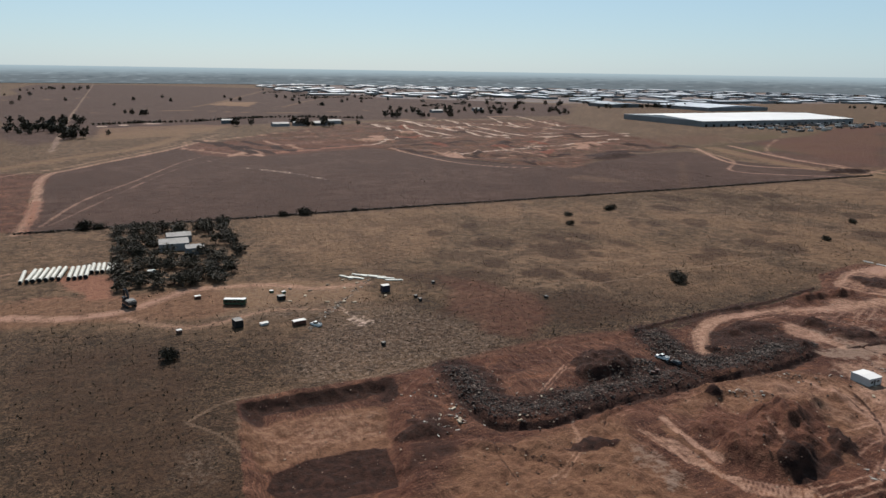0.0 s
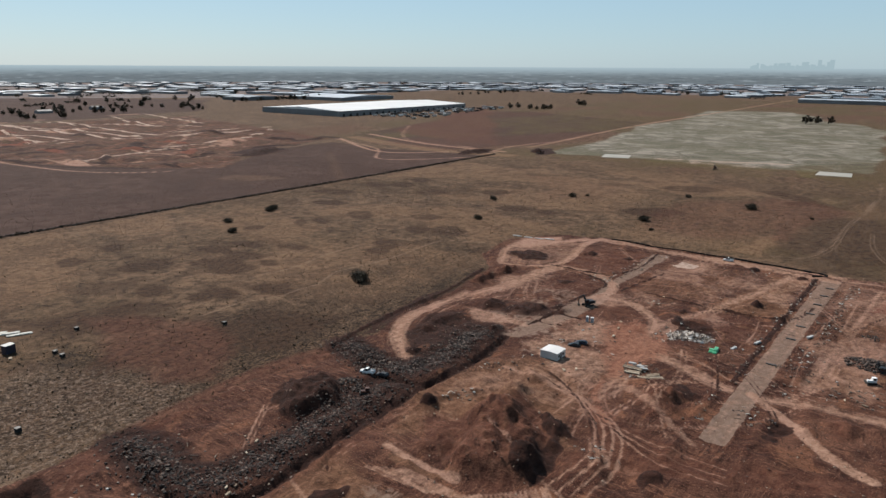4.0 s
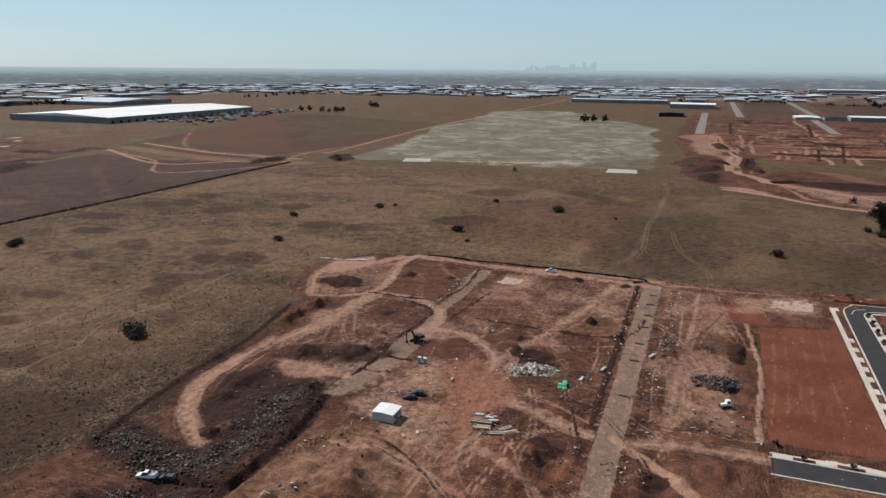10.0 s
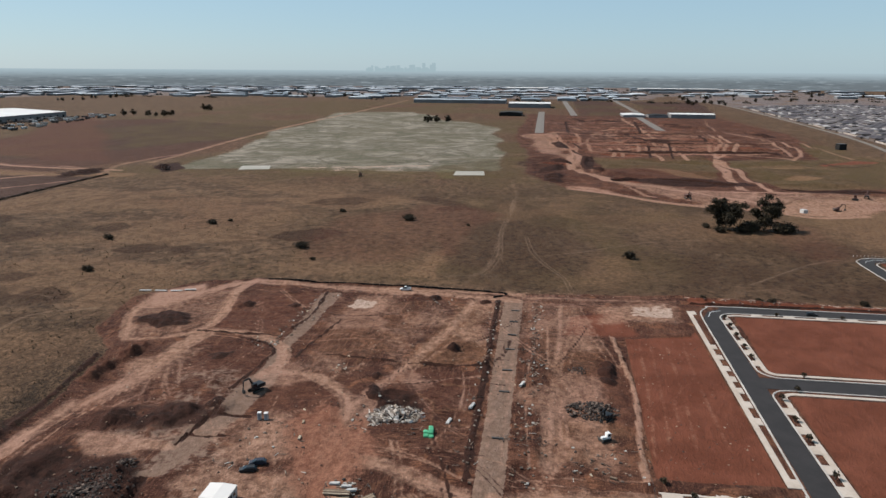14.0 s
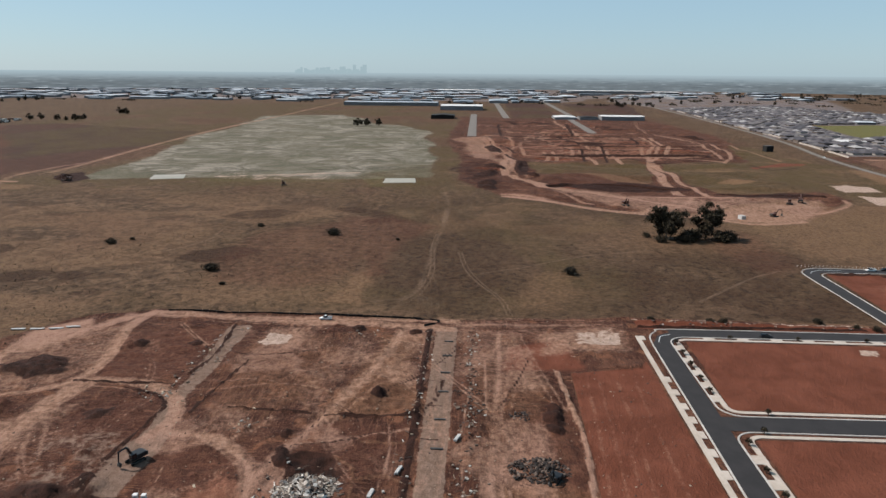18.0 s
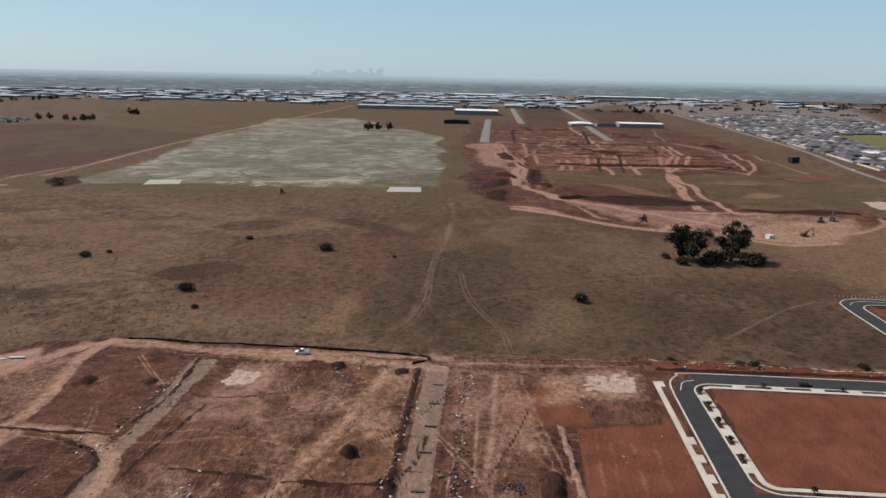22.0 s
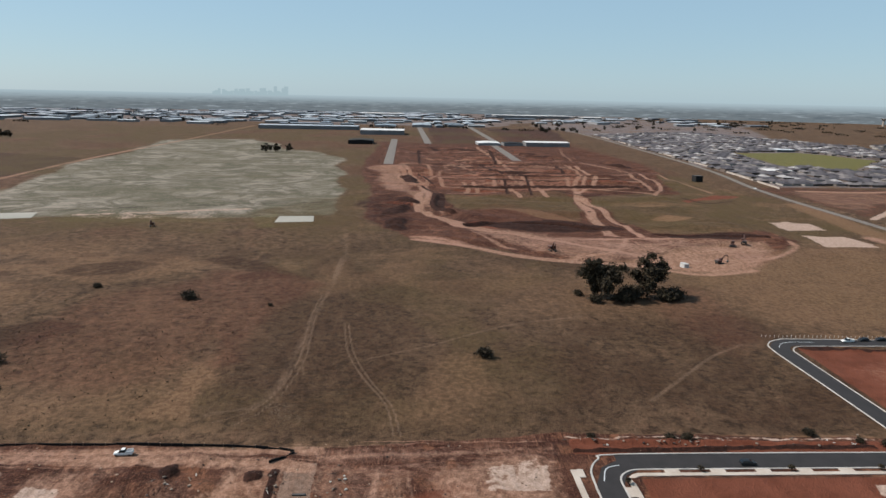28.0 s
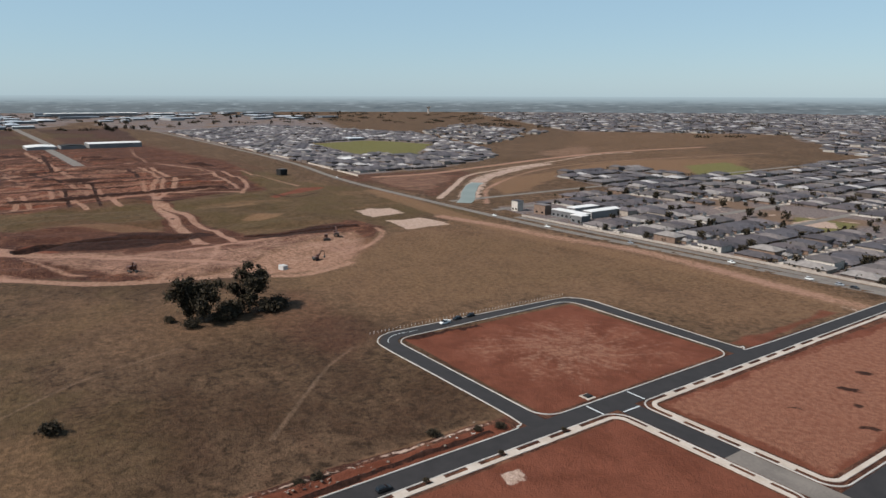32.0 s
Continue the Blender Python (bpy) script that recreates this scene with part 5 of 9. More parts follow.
# dark spoil, heaps, hollows with their shade painted dark: x, y, half length, half width, height, turn, cover
for x, y, rx, ry, h, turn, kind in (
        (147, 187.5, 19, 9.5, 4.6, 24, "dark"), (340, 220, 14, 11, 2.4, 100, "dark"),
        (162, 128, 26, 17, 5.5, 30, None), (157, 114, 12, 5, 3.0, 20, "dark"), (176, 117, 8, 4, 2.4, 60, "dark"), (150, 140, 12, 8, 2.5, 0, None),
        (188, 141, 9, 7, 1.6, 0, None), (204, 141, 8, 5, 1.4, 40, None), (164, 92, 12, 8, -2.0, 40, None), (213, 102, 18, 12, 2.6, 60, None), (214, 66, 7, 4, -1.0, 0, "dark"),
        (222, 96, 7, 4, 1.4, 30, "dark"), (71, 171, 8, 6, 2.2, 20, "dark"), (231, 191, 9, 7, -1.4, 0, "dark"), (213, 193, 7, 5, -1.2, 0, "dark"), (222, 197, 12, 4, 1.2, 20, None),
        (269, 163, 5, 3.5, 1.3, 0, None), (266, 178, 8, 5, 1.6, 80, None), (254, 177, 5, 4, 1.4, 0, None), (257, 190, 7, 4, 1.5, 90, "dark"), (305, 182, 6, 5, 1.0, 0, "dark"),
        (325, 100, 4, 3, 1.0, 0, "dark"), (313, 45, 6, 4, 2.2, 0, "dark"), (346, 120, 4, 3, 0.8, 0, None), (352, 98, 5, 3, 1.2, 0, None), (360, 200, 6, 4, 0.8, 0, None), (210, 36, 10, 6, 1.5, 20, None),
        (388, 125, 5, 3, 1.0, 0, None), (386, 100, 6, 3, 1.0, 0, None), (276, 110, 13, 10, -0.8, 0, "dark"), (252, 96, 8, 7, 0.8, 0, None), 
        (221, 60, 6, 4, 1.2, 10, None), (285, 120, 7, 3, 1.2, 30, "dark"), (230, 174, 4, 3, 2.2, 0, "dark"), (88, 186, 4, 3, 1.0, 0, None), (300, 135, 5, 3, 0.8, 0, None)):
    mound(x, y, rx, ry, h, turn, 0.65, kind, 0.9)
for pts, w, h, kind in (
        ([(182, 213), (225, 218), (262, 219), (300, 226)], 3.5, 1.0, "dark"),
        ([(384, 87.5), (330, 87), (240, 86)], 3, 0.6, "dark"), ([(384, 72), (283, 71), (250, 68)], 4, 0.4, None), ([(225, 71), (180, 70)], 4, 0.5, None), ([(228, 88), (180, 87)], 5, 0.8, None),
        ([(347, 41), (300, 38), (268, 40), (247, 41)], 2.5, 0.6, "worn"),
        ([(394.5, 2), (395, -30), (396, -60), (395.5, -88)], 3.0, 1.0, "dark"),
        ([(120, 118), (100, 140), (80, 160)], 7, 0.8, None), ([(195, 128), (180, 150), (150, 158)], 5, 0.8, None)):
    ridge(pts, w * 0.85, h * 0.8, kind, 0.7, 0.7)
cover("rust", [(140, 116), (150, 138), (172, 142), (186, 126), (176, 108), (152, 104)], 5, 0.36, (), 5)
cover("worn", [(189, 157), (212, 144), (199, 118), (188, 122), (186, 140), (172, 154)], 5, 0.35)
# wheel marks wandering over the soil
r = np.random.RandomState(31)
for k in range(90):
    x, y, a, bend = 30 + 365 * r.rand() ** 0.7, 30 + 180 * r.rand(), r.rand() * 6.28, r.normal() * 0.018
    if y < 95 and x < 175 or x > 245 and y < 42:
        continue
    pts = []
    for s in range(6 + r.randint(8)):
        pts.append((x, y))
        x, y, a = x + 6 * math.cos(a), y + 6 * math.sin(a), a + bend * 6
    if all(24 < p[0] < 396 and 42 < p[1] < 209 for p in pts):
        for side in (-0.9, 0.9):
            band("worn" if k % 3 else "dark", [(p[0], p[1] + side) for p in pts], 0.8, 0.35 + 0.35 * r.rand(), 0.5, False, 0.08)
cover("worn", [(250, 66), (252, 44), (275, 43), (300, 44), (300, 64)], 9, 0.45)
cover("worn", [(330, 64), (330, 48), (345, 45), (384, 56), (384, 66)], 6, 0.4)
cover("worn", [(330, 112), (300, 122), (340, 128), (380, 118), (384, 100)], 9, 0.35)
cover("worn", [(240, 152), (262, 152), (262, 138), (244, 132)], 5, 0.55)
cover("orange", [(397, -116), (470, -114), (476, -190), (440, -206), (397, -200)], 16, 0.42)
for k in range(70):                              # scraped marks sweeping out from the lot's middle
    a, n, q = k * 0.0898 + 0.06 * r.rand(), 16 + 30 * r.rand(), 4 + 8 * r.rand()
    band("worn" if k % 3 else "rust", [(434 + q * math.cos(a), -162 + q * math.sin(a)), (434 + n * 0.5 * math.cos(a + 0.08), -162 + n * 0.55 * math.sin(a + 0.08)), (434 + n * 0.85 * math.cos(a + 0.25), -162 + n * math.sin(a + 0.25))], 2.4, 0.45, 1.3, False)
ridge([(481, -114), (480, -130), (477.5, -148)], 3.4, 1.1, "dark", 0.8, 0.9)
ridge([(400.5, 2), (399.5, -24), (399, -52), (397.5, -78)], 2.6, 0.9, "rust", 0.9, 1.0)
cover("worn", [(424, -150), (444, -150), (446, -176), (424, -176)], 9, 0.45)
cover("chalk", [(370, -74), (375, -75), (374, -81), (370, -80)], 1.2, 0.7)
for x, y, s in ((351, -181, 7), (348, -212, 10), (340, -200, 8), (330, -186, 8), (352, -232, 9), (338, -226, 7)):
    cover("straw" if s > 8 else "rust", [(x - s, y - s * 0.5), (x, y - s * 0.9), (x + s, y), (x + s * 0.4, y + s * 0.8), (x - s * 0.7, y + s * 0.6)], 5, 0.4)
    mound(x, y, s * 0.5, s * 0.25, 0.5, 30, 0.6, "dark", 0.6)
band("straw", [(404, 8), (402.5, -40), (401.5, -92)], 4, 0.9, 2, False)
band("chalk", [(403, 4), (402, -40), (401, -92)], 1.4, 0.55, 0.8, False)
# soils of the site, plot by plot
cover("ochre", [(183.2, 157.9), (202.8, 158.5), (215.9, 149.4), (215.9, 129.5), (198.2, 116.7), (179.9, 114), (169.1, 100.6), (145.3, 153.3), (160.1, 158.1)], 6, 0.85)
cover("ochre", [(77.2, 154.9), (129.5, 154.1), (121.4, 136.4), (122.5, 112.5), (55.3, 140.9)], 6, 0.9)
cover("ochre", [(24, 195), (70.4, 194.2), (61.2, 168.9), (40.8, 170.8), (24.9, 167.2)], 2, 1)
cover("rust", [(148.1, 138.9), (183.5, 139.7), (186.7, 122.8), (172, 115.2), (148.5, 110), (145.9, 126.2)], 5, 0.9)
cover("rust", [(40.7, 170.2), (61.2, 168.9), (56.4, 151.6), (40.3, 147.2), (25.4, 153.5)], 3, 0.8)
cover("grey", [(121.5, 146.4), (128.8, 138.2), (127, 119.1), (116.5, 117.6), (113, 130.7)], 3, 0.5)
cover("dark", [(69.8, 177.1), (78.2, 191.9), (90.8, 195.7), (83.4, 169.5), (75, 157.4), (60.3, 152.9)], 4, 0.55, (), 5)
cover("rust", [(183.6, 109.2), (186.8, 86), (191.3, 59.1), (199.5, 34.1), (194.5, 34.2), (162, 106.4)], 4, 0.9)
cover("ochre", [(224, 35.5), (232.4, 11.3), (204.5, 14.7), (194.2, 37.6)], 2, 0.9)
cover("rust", [(372.5, 207.9), (384.4, 167.7), (330.3, 169), (329.5, 201.5), (349.9, 199.5)], 3, 0.95)
cover("rust", [(319.1, 202.2), (317.7, 169.9), (302.9, 160.9), (279.6, 165.8), (276.2, 182.7), (295.7, 190.2)], 4, 0.6)
cover("rust", [(291.7, 153.6), (284.7, 133.7), (270.8, 126.1), (259.2, 127.1), (266, 143.4), (270.9, 155.1)], 3, 0.7)
cover("ochre", [(374.3, 158.4), (379.1, 114.9), (330.4, 119.4), (309.1, 122.6), (304, 151), (337, 156.6)], 5, 0.45)
cover("ochre", [(307.8, 114.8), (336.8, 108.3), (380.1, 105.5), (371.4, 90.5), (334.1, 85.2), (314.2, 86)], 4, 0.75)
cover("rust", [(303.7, 114), (306.7, 85.4), (272.1, 83.5), (276.7, 98.9), (288.4, 114.3)], 4, 0.6)
cover("ochre", [(252.2, 67.5), (274.1, 64.5), (278.4, 52), (270.5, 43.8), (253.5, 53.9)], 5, 0.75)
cover("ochre", [(357.8, 69.8), (378.8, 53.7), (338.1, 47.5), (310.2, 51.4), (294, 60.8), (300.7, 67.5)], 5, 0.5)
cover("rust", [(309.7, 56.8), (315.8, 38.3), (276.6, 40), (277.7, 58.2)], 4, 0.8)
cover("dark", [(259.9, 203.6), (267.1, 192.3), (272.5, 170.6), (267.3, 159.9), (255.7, 161.8), (248.6, 180.2), (249.6, 196)], 4, 0.5, (), 6)
cover("rust", [(262.7, 205.6), (280.6, 190.5), (276.9, 159.4), (256.4, 154.6), (248.9, 177.4), (249.1, 195.6)], 5, 0.7)
cover("worn", [(247.7, 194.6), (249.3, 173.2), (245.8, 163.8), (240.6, 163.7), (238.2, 187.6)], 3, 0.6)
cover("worn", [(259.5, 151.5), (258.9, 130), (245.9, 129.8), (244.3, 145.9)], 4, 0.6)
cover("orange", [(277.2, 124.8), (268.8, 116.2), (246.3, 107.7), (244.5, 125.1), (259.5, 125)], 4, 0.8)
cover("chalk", [(366.6, 152.5), (376.9, 148.2), (375.6, 140.2), (365.2, 140.9), (361.9, 147.7)], 1.2, 0.9, (), 2)
cover("chalk", [(378.1, 28.5), (386.8, 12.3), (373.2, 13.6), (372.5, 25.9)], 1.5, 0.9, (), 1.5)
# beaten roads and their ruts
band("worn", [(319.1, 226), (344.5, 238.4), (364.2, 238.1), (374.4, 223.9), (392.9, 212.3), (398.9, 196.3), (393, 167.9), (390.8, 136.8), (389.1, 96.8), (385.8, 79.6)], 6, 0.95, ruts=True)
band("worn", [(315.4, 223.6), (320.8, 210.3), (331.3, 200.2), (352.2, 201.6), (377.6, 208.3), (393.5, 207.3)], 5, 0.9, ruts=True)
band("worn", [(329.8, 198.4), (329.3, 183.3), (324.9, 171), (316.1, 162.1), (303.3, 157.8), (292.5, 161.1)], 5, 0.95, ruts=True)
band("worn", [(296.2, 155.4), (293.7, 141.9), (284.9, 131.2), (274, 125.2), (259.5, 125), (244.5, 125.1)], 5.5, 0.9, ruts=True)
band("worn", [(264.1, 206.6), (274, 203.6), (288.7, 200.8), (306.6, 200.2), (319.5, 198.9), (329.9, 198)], 8, 0.9, ruts=True)
band("worn", [(274, 125.2), (287.8, 120.9), (307.8, 114.8), (331.7, 107.5), (357.4, 101.5), (382.3, 98.5)], 5, 0.85, ruts=True)
cover("worn", [(314.6, 222.1), (354.8, 243.2), (373, 223.1), (396.7, 200.7), (383.8, 208.1), (337.9, 200.4), (321.2, 206.4)], 3, 0.42, ('rust',), 2)
band("worn", [(316.5, 203.8), (287.7, 192.5), (272.9, 182.8)], 1.2, 0.5, ruts=False)
band("worn", [(303.3, 198.3), (280, 189.6), (271.2, 183.5)], 1.2, 0.5, ruts=False)
band("worn", [(312.1, 199.9), (280.5, 184.2)], 1.2, 0.5, ruts=False)
band("worn", [(294.6, 200.8), (273.5, 193), (263.6, 196.5)], 1.2, 0.5, ruts=False)
band("worn", [(316.9, 199.9), (295.7, 191.1)], 1.2, 0.5, ruts=False)
band("worn", [(252.2, 66.8), (286.6, 65.1), (326.7, 61.8), (368.5, 56.8), (383.5, 61.7)], 1.2, 0.5, ruts=False)
band("worn", [(252.4, 65.2), (286.8, 63.3), (327, 59.5), (365.6, 54.3), (383.9, 58.1)], 1.2, 0.5, ruts=False)
band("worn", [(378.6, 54.8), (338.1, 47.5), (315.3, 42.9)], 1.2, 0.5, ruts=False)
band("worn", [(380.4, 51.7), (340.9, 45.3), (317.6, 40.8)], 1.2, 0.5, ruts=False)
band("worn", [(246.6, 123), (267.9, 125.3), (282.3, 122.9)], 1.2, 0.5, ruts=False)
band("worn", [(246.8, 121), (265.4, 121.4), (281.4, 116)], 1.2, 0.5, ruts=False)
band("worn", [(247.1, 117.6), (268.3, 121), (281, 120.1)], 1.2, 0.5, ruts=False)
band("worn", [(247.5, 113.6), (262.9, 117.7), (278, 116.9)], 1.2, 0.5, ruts=False)
band("worn", [(303.7, 114), (324.2, 108.3), (343.2, 98.8)], 1.2, 0.5, ruts=False)
band("worn", [(304, 111.3), (327.2, 102.8), (344.1, 90.5)], 1.2, 0.5, ruts=False)
band("worn", [(308.1, 111.2), (354.3, 102.2), (377.1, 100.4)], 1.2, 0.5, ruts=False)
band("rust", [(349.2, 149.7), (341, 130.1), (323.6, 114.1)], 1, 0.95, ruts=False)
band("ochre", [(346.4, 148), (338.4, 128.6), (321.3, 112.9)], 1.2, 0.7, ruts=False)
band("rust", [(342.3, 148.7), (329.4, 129.4), (312.5, 119.2)], 1, 0.95, ruts=False)
band("ochre", [(339.7, 147), (327, 128), (310.4, 118)], 1.2, 0.7, ruts=False)
band("rust", [(355.3, 149.2), (350.4, 127.9), (357.7, 115.6)], 1, 0.95, ruts=False)
band("ochre", [(352.4, 147.5), (347.6, 126.4), (354.8, 114.2)], 1.2, 0.7, ruts=False)
band("rust", [(309.2, 133.9), (328.6, 127.2), (340.8, 121.5)], 1, 0.95, ruts=False)
band("ochre", [(307.2, 132.5), (326.2, 125.8), (338.2, 120.2)], 1.2, 0.7, ruts=False)
band("rust", [(327.5, 147.2), (333.8, 136.7), (330.4, 119.4)], 1, 0.95, ruts=False)
band("ochre", [(325.1, 145.7), (331.3, 135.2), (328, 118.2)], 1.2, 0.7, ruts=False)
band("rust", [(317.4, 150), (322.5, 137.7), (320, 125.1)], 1, 0.95, ruts=False)
band("ochre", [(315.2, 148.4), (320.3, 136.2), (317.8, 123.8)], 1.2, 0.7, ruts=False)
band("rust", [(367.7, 155.2), (350.4, 138.9), (346.3, 122.7)], 1, 0.95, ruts=False)
band("ochre", [(364.6, 153.3), (347.6, 137.3), (343.6, 121.3)], 1.2, 0.7, ruts=False)
band("rust", [(344.2, 130.8), (349.5, 125.1), (340, 118.9), (333, 123.7), (338.9, 128.7)], 1, 0.95, ruts=False)
band("ochre", [(341.6, 129.4), (346.7, 123.6), (337.4, 117.5), (330.6, 122.3), (336.3, 127.3)], 1.2, 0.7, ruts=False)
band("rust", [(358.8, 146.8), (355.6, 135.8), (361.1, 131.4)], 1, 0.95, ruts=False)
band("ochre", [(355.8, 145.1), (352.7, 134.2), (358.1, 129.8)], 1.2, 0.7, ruts=False)
band("rust", [(276.5, 100.5), (280.5, 93), (275, 84.5)], 1, 0.95, ruts=False)
band("ochre", [(275, 99.6), (278.9, 92.2), (273.6, 83.8)], 1.2, 0.7, ruts=False)
band("rust", [(267.8, 97.5), (271.5, 90.4), (263.7, 83.6)], 1, 0.95, ruts=False)
band("ochre", [(266.5, 96.7), (270.1, 89.6), (262.4, 82.9)], 1.2, 0.7, ruts=False)
band("rust", [(281.4, 116), (289.1, 107.6), (282.9, 101.5), (262, 99.6)], 1, 0.95, ruts=False)
band("ochre", [(279.8, 115), (287.5, 106.6), (281.3, 100.6), (260.8, 98.8)], 1.2, 0.7, ruts=False)
band("rust", [(297.1, 102.1), (296.3, 91.5), (298.9, 84.8)], 1, 0.95, ruts=False)
band("ochre", [(295.3, 101.1), (294.5, 90.7), (297.1, 84)], 1.2, 0.7, ruts=False)
band("worn", [(196.5, 116.6), (224.7, 119.9), (259.3, 122.4), (278.5, 121.2)], 1, 0.45, ruts=False)
band("worn", [(198.3, 115.8), (226, 119.1), (259.7, 121.5), (278.8, 120.4)], 1, 0.55, ruts=False)
band("worn", [(200.1, 115), (227.3, 118.2), (260.2, 120.6), (279.2, 119.6)], 1, 0.65, ruts=False)
band("worn", [(201.9, 114.1), (228.6, 117.3), (260.6, 119.6), (279.6, 118.8)], 1, 0.45, ruts=False)
band("worn", [(203.7, 113.3), (229.9, 116.4), (261, 118.7), (279.9, 118)], 1, 0.55, ruts=False)
band("worn", [(205.6, 112.4), (231.2, 115.5), (261.4, 117.8), (280.3, 117.2)], 1, 0.65, ruts=False)
band("worn", [(207.5, 111.5), (232.6, 114.6), (261.9, 116.8), (280.7, 116.4)], 1, 0.45, ruts=False)
band("worn", [(210.8, 148.7), (208.8, 134), (195.6, 118.7), (181, 108.5), (166.6, 101.7)], 1.1, 0.5, ruts=False)
band("dark", [(209.3, 147.1), (206.9, 132), (194.2, 117.1), (180.3, 107.4), (166.9, 100.9)], 1.1, 0.5, ruts=False)
band("worn", [(207.8, 145.6), (205, 130), (192.9, 115.5), (179.6, 106.4), (167.3, 100.2)], 1.1, 0.5, ruts=False)
band("worn", [(206.4, 144), (203.1, 128), (191.5, 114), (178.9, 105.4), (167.6, 99.5)], 1.1, 0.5, ruts=False)
band("dark", [(205, 142.5), (201.3, 126.1), (190.3, 112.5), (178.2, 104.3), (167.9, 98.7)], 1.1, 0.5, ruts=False)
band("worn", [(203.6, 141), (199.5, 124.2), (189, 111), (177.6, 103.3), (168.2, 98)], 1.1, 0.5, ruts=False)
band("worn", [(202.2, 139.6), (197.8, 122.4), (187.8, 109.5), (176.9, 102.3), (168.6, 97.3)], 1.1, 0.5, ruts=False)
band("worn", [(198.4, 36.5), (219.5, 29.5), (224.1, 21.3), (215.6, 15.8)], 1, 0.45, ruts=False)
band("worn", [(199.2, 34.8), (217.8, 28), (221.8, 20.5), (213.4, 16)], 1, 0.45, ruts=False)
band("worn", [(200, 33.1), (216.1, 26.6), (219.5, 19.6), (211.1, 16.3)], 1, 0.45, ruts=False)
band("worn", [(200.7, 31.3), (214.5, 25.1), (217.3, 18.8), (208.9, 16.5)], 1, 0.45, ruts=False)
band("worn", [(233.9, 78.6), (221.4, 65.4), (207.1, 52.4), (200.8, 41.5)], 4, 0.8, ruts=False)
band("worn", [(129.2, 146), (130.1, 126.5), (137.7, 114.6), (149.9, 104.5)], 1.1, 0.6, ruts=False)
band("worn", [(130.5, 144.1), (131.1, 125.5), (136.7, 113.6), (149, 103.8)], 1.1, 0.6, ruts=False)
band("worn", [(131.7, 142.2), (132.1, 124.5), (135.7, 112.7), (148.2, 103.2)], 1.1, 0.6, ruts=False)
band("worn", [(132.9, 140.3), (133.1, 123.5), (134.7, 111.7), (147.3, 102.5)], 1.1, 0.6, ruts=False)
band("worn", [(134.1, 138.4), (134.1, 122.4), (133.7, 110.8), (146.5, 101.8)], 1.1, 0.6, ruts=False)
band("ochre", [(137.3, 143.4), (135.8, 130.4), (141, 123.5)], 4, 0.8, ruts=False)
band("trail", [(24.4, 197.8), (24, 177.2), (22.3, 154.8)], 1.6, 0.9, ruts=False)
band("trail", [(10.2, 200.8), (18.9, 208), (26.1, 211.2), (50.3, 207.8), (79.3, 212.7)], 1.6, 0.9, ruts=False)
band("trail", [(10.1, 200.1), (18.2, 189.6), (22.6, 177.8)], 1.6, 0.9, ruts=False)
band("trail", [(33.4, 204), (46, 205.1)], 1.6, 0.9, ruts=False)
band("rust", [(53.1, 141.8), (61.4, 161.5), (67.4, 180), (77.5, 196.6), (96.5, 208.3), (123.7, 212.7), (149.6, 214.5), (171.8, 212), (184.4, 206.9)], 8, 0.95, ruts=False)
band("worn", [(52.1, 142.2), (60.6, 161.9), (66.6, 180.3), (77, 197.7), (97.3, 210.1), (124.8, 214.6), (150.6, 216)], 0.9, 0.3, ruts=False)
band("worn", [(54.1, 141.4), (62.6, 161.1), (68.5, 179.5), (78, 195.5), (95.7, 206.5), (122.6, 210.8), (148.6, 213)], 0.9, 0.3, ruts=False)
band("rust", [(93.2, 190.1), (92.7, 171.4), (100.8, 158.6), (120.1, 158.1), (141.8, 156.2)], 7, 0.8, ruts=False)
band("orange", [(340.2, 27.4), (290.2, 30.1), (258.5, 32.9)], 1.6, 0.5, ruts=False)
band("orange", [(340.8, 21.4), (290.9, 23.3), (259.2, 25.7)], 1.6, 0.5, ruts=False)
band("orange", [(341.5, 15.3), (302.2, 16.3), (265.2, 16.2)], 1.6, 0.5, ruts=False)
band("orange", [(313.9, 16.3), (295.8, 25.9), (280.9, 27.1)], 1.6, 0.5, ruts=False)
band("orange", [(339.8, 31.4), (289.8, 34.2), (258.1, 37.3)], 1.6, 0.5, ruts=False)
cover("rust", [(159, 150.1), (175.8, 146.9), (188.5, 134.4), (175.8, 116.4), (154, 107.1), (140.5, 113.3), (138.1, 126.6)], 3, 1, ('ochre',), 2.5)
cover("ochre", [(165.6, 161.6), (195.1, 151.9), (194.6, 134.1), (182, 134.2), (163.6, 144)], 3, 0.9)
cover("rust", [(194.9, 114.6), (189.7, 91.7), (185.9, 75.5), (196.1, 56.5), (188, 54.5), (172.3, 73.3), (172.8, 90.4), (181.3, 111)], 3, 0.9, ('ochre', 'worn'), 2)
cover("worn", [(226.1, 161), (242, 156), (235, 126), (207.6, 121.3), (212.9, 141)], 4, 0.55)
cover("dark", [(149.2, 110.8), (161.9, 112.9), (173.5, 115.1), (168.1, 110.9), (153.3, 106.7), (148.1, 107.6)], 1.5, 0.85)
cover("grey", [(123.4, 145.1), (127.1, 139.4), (124.7, 127.4), (116.3, 129), (115.8, 136.2)], 3, 0.5)
band("rust", [(204.4, 156.1), (205.1, 132), (190.6, 113.8), (170, 104.8), (150.7, 106.8)], 1.1, 0.6, ruts=False)
band("worn", [(204.2, 154.3), (203.8, 129.7), (189.9, 112), (169.9, 103.4), (150.6, 105.1)], 1.1, 0.6, ruts=False)
band("rust", [(203.9, 152.5), (202.6, 127.3), (189.3, 110.2), (169.7, 102), (150.5, 103.4)], 1.1, 0.6, ruts=False)
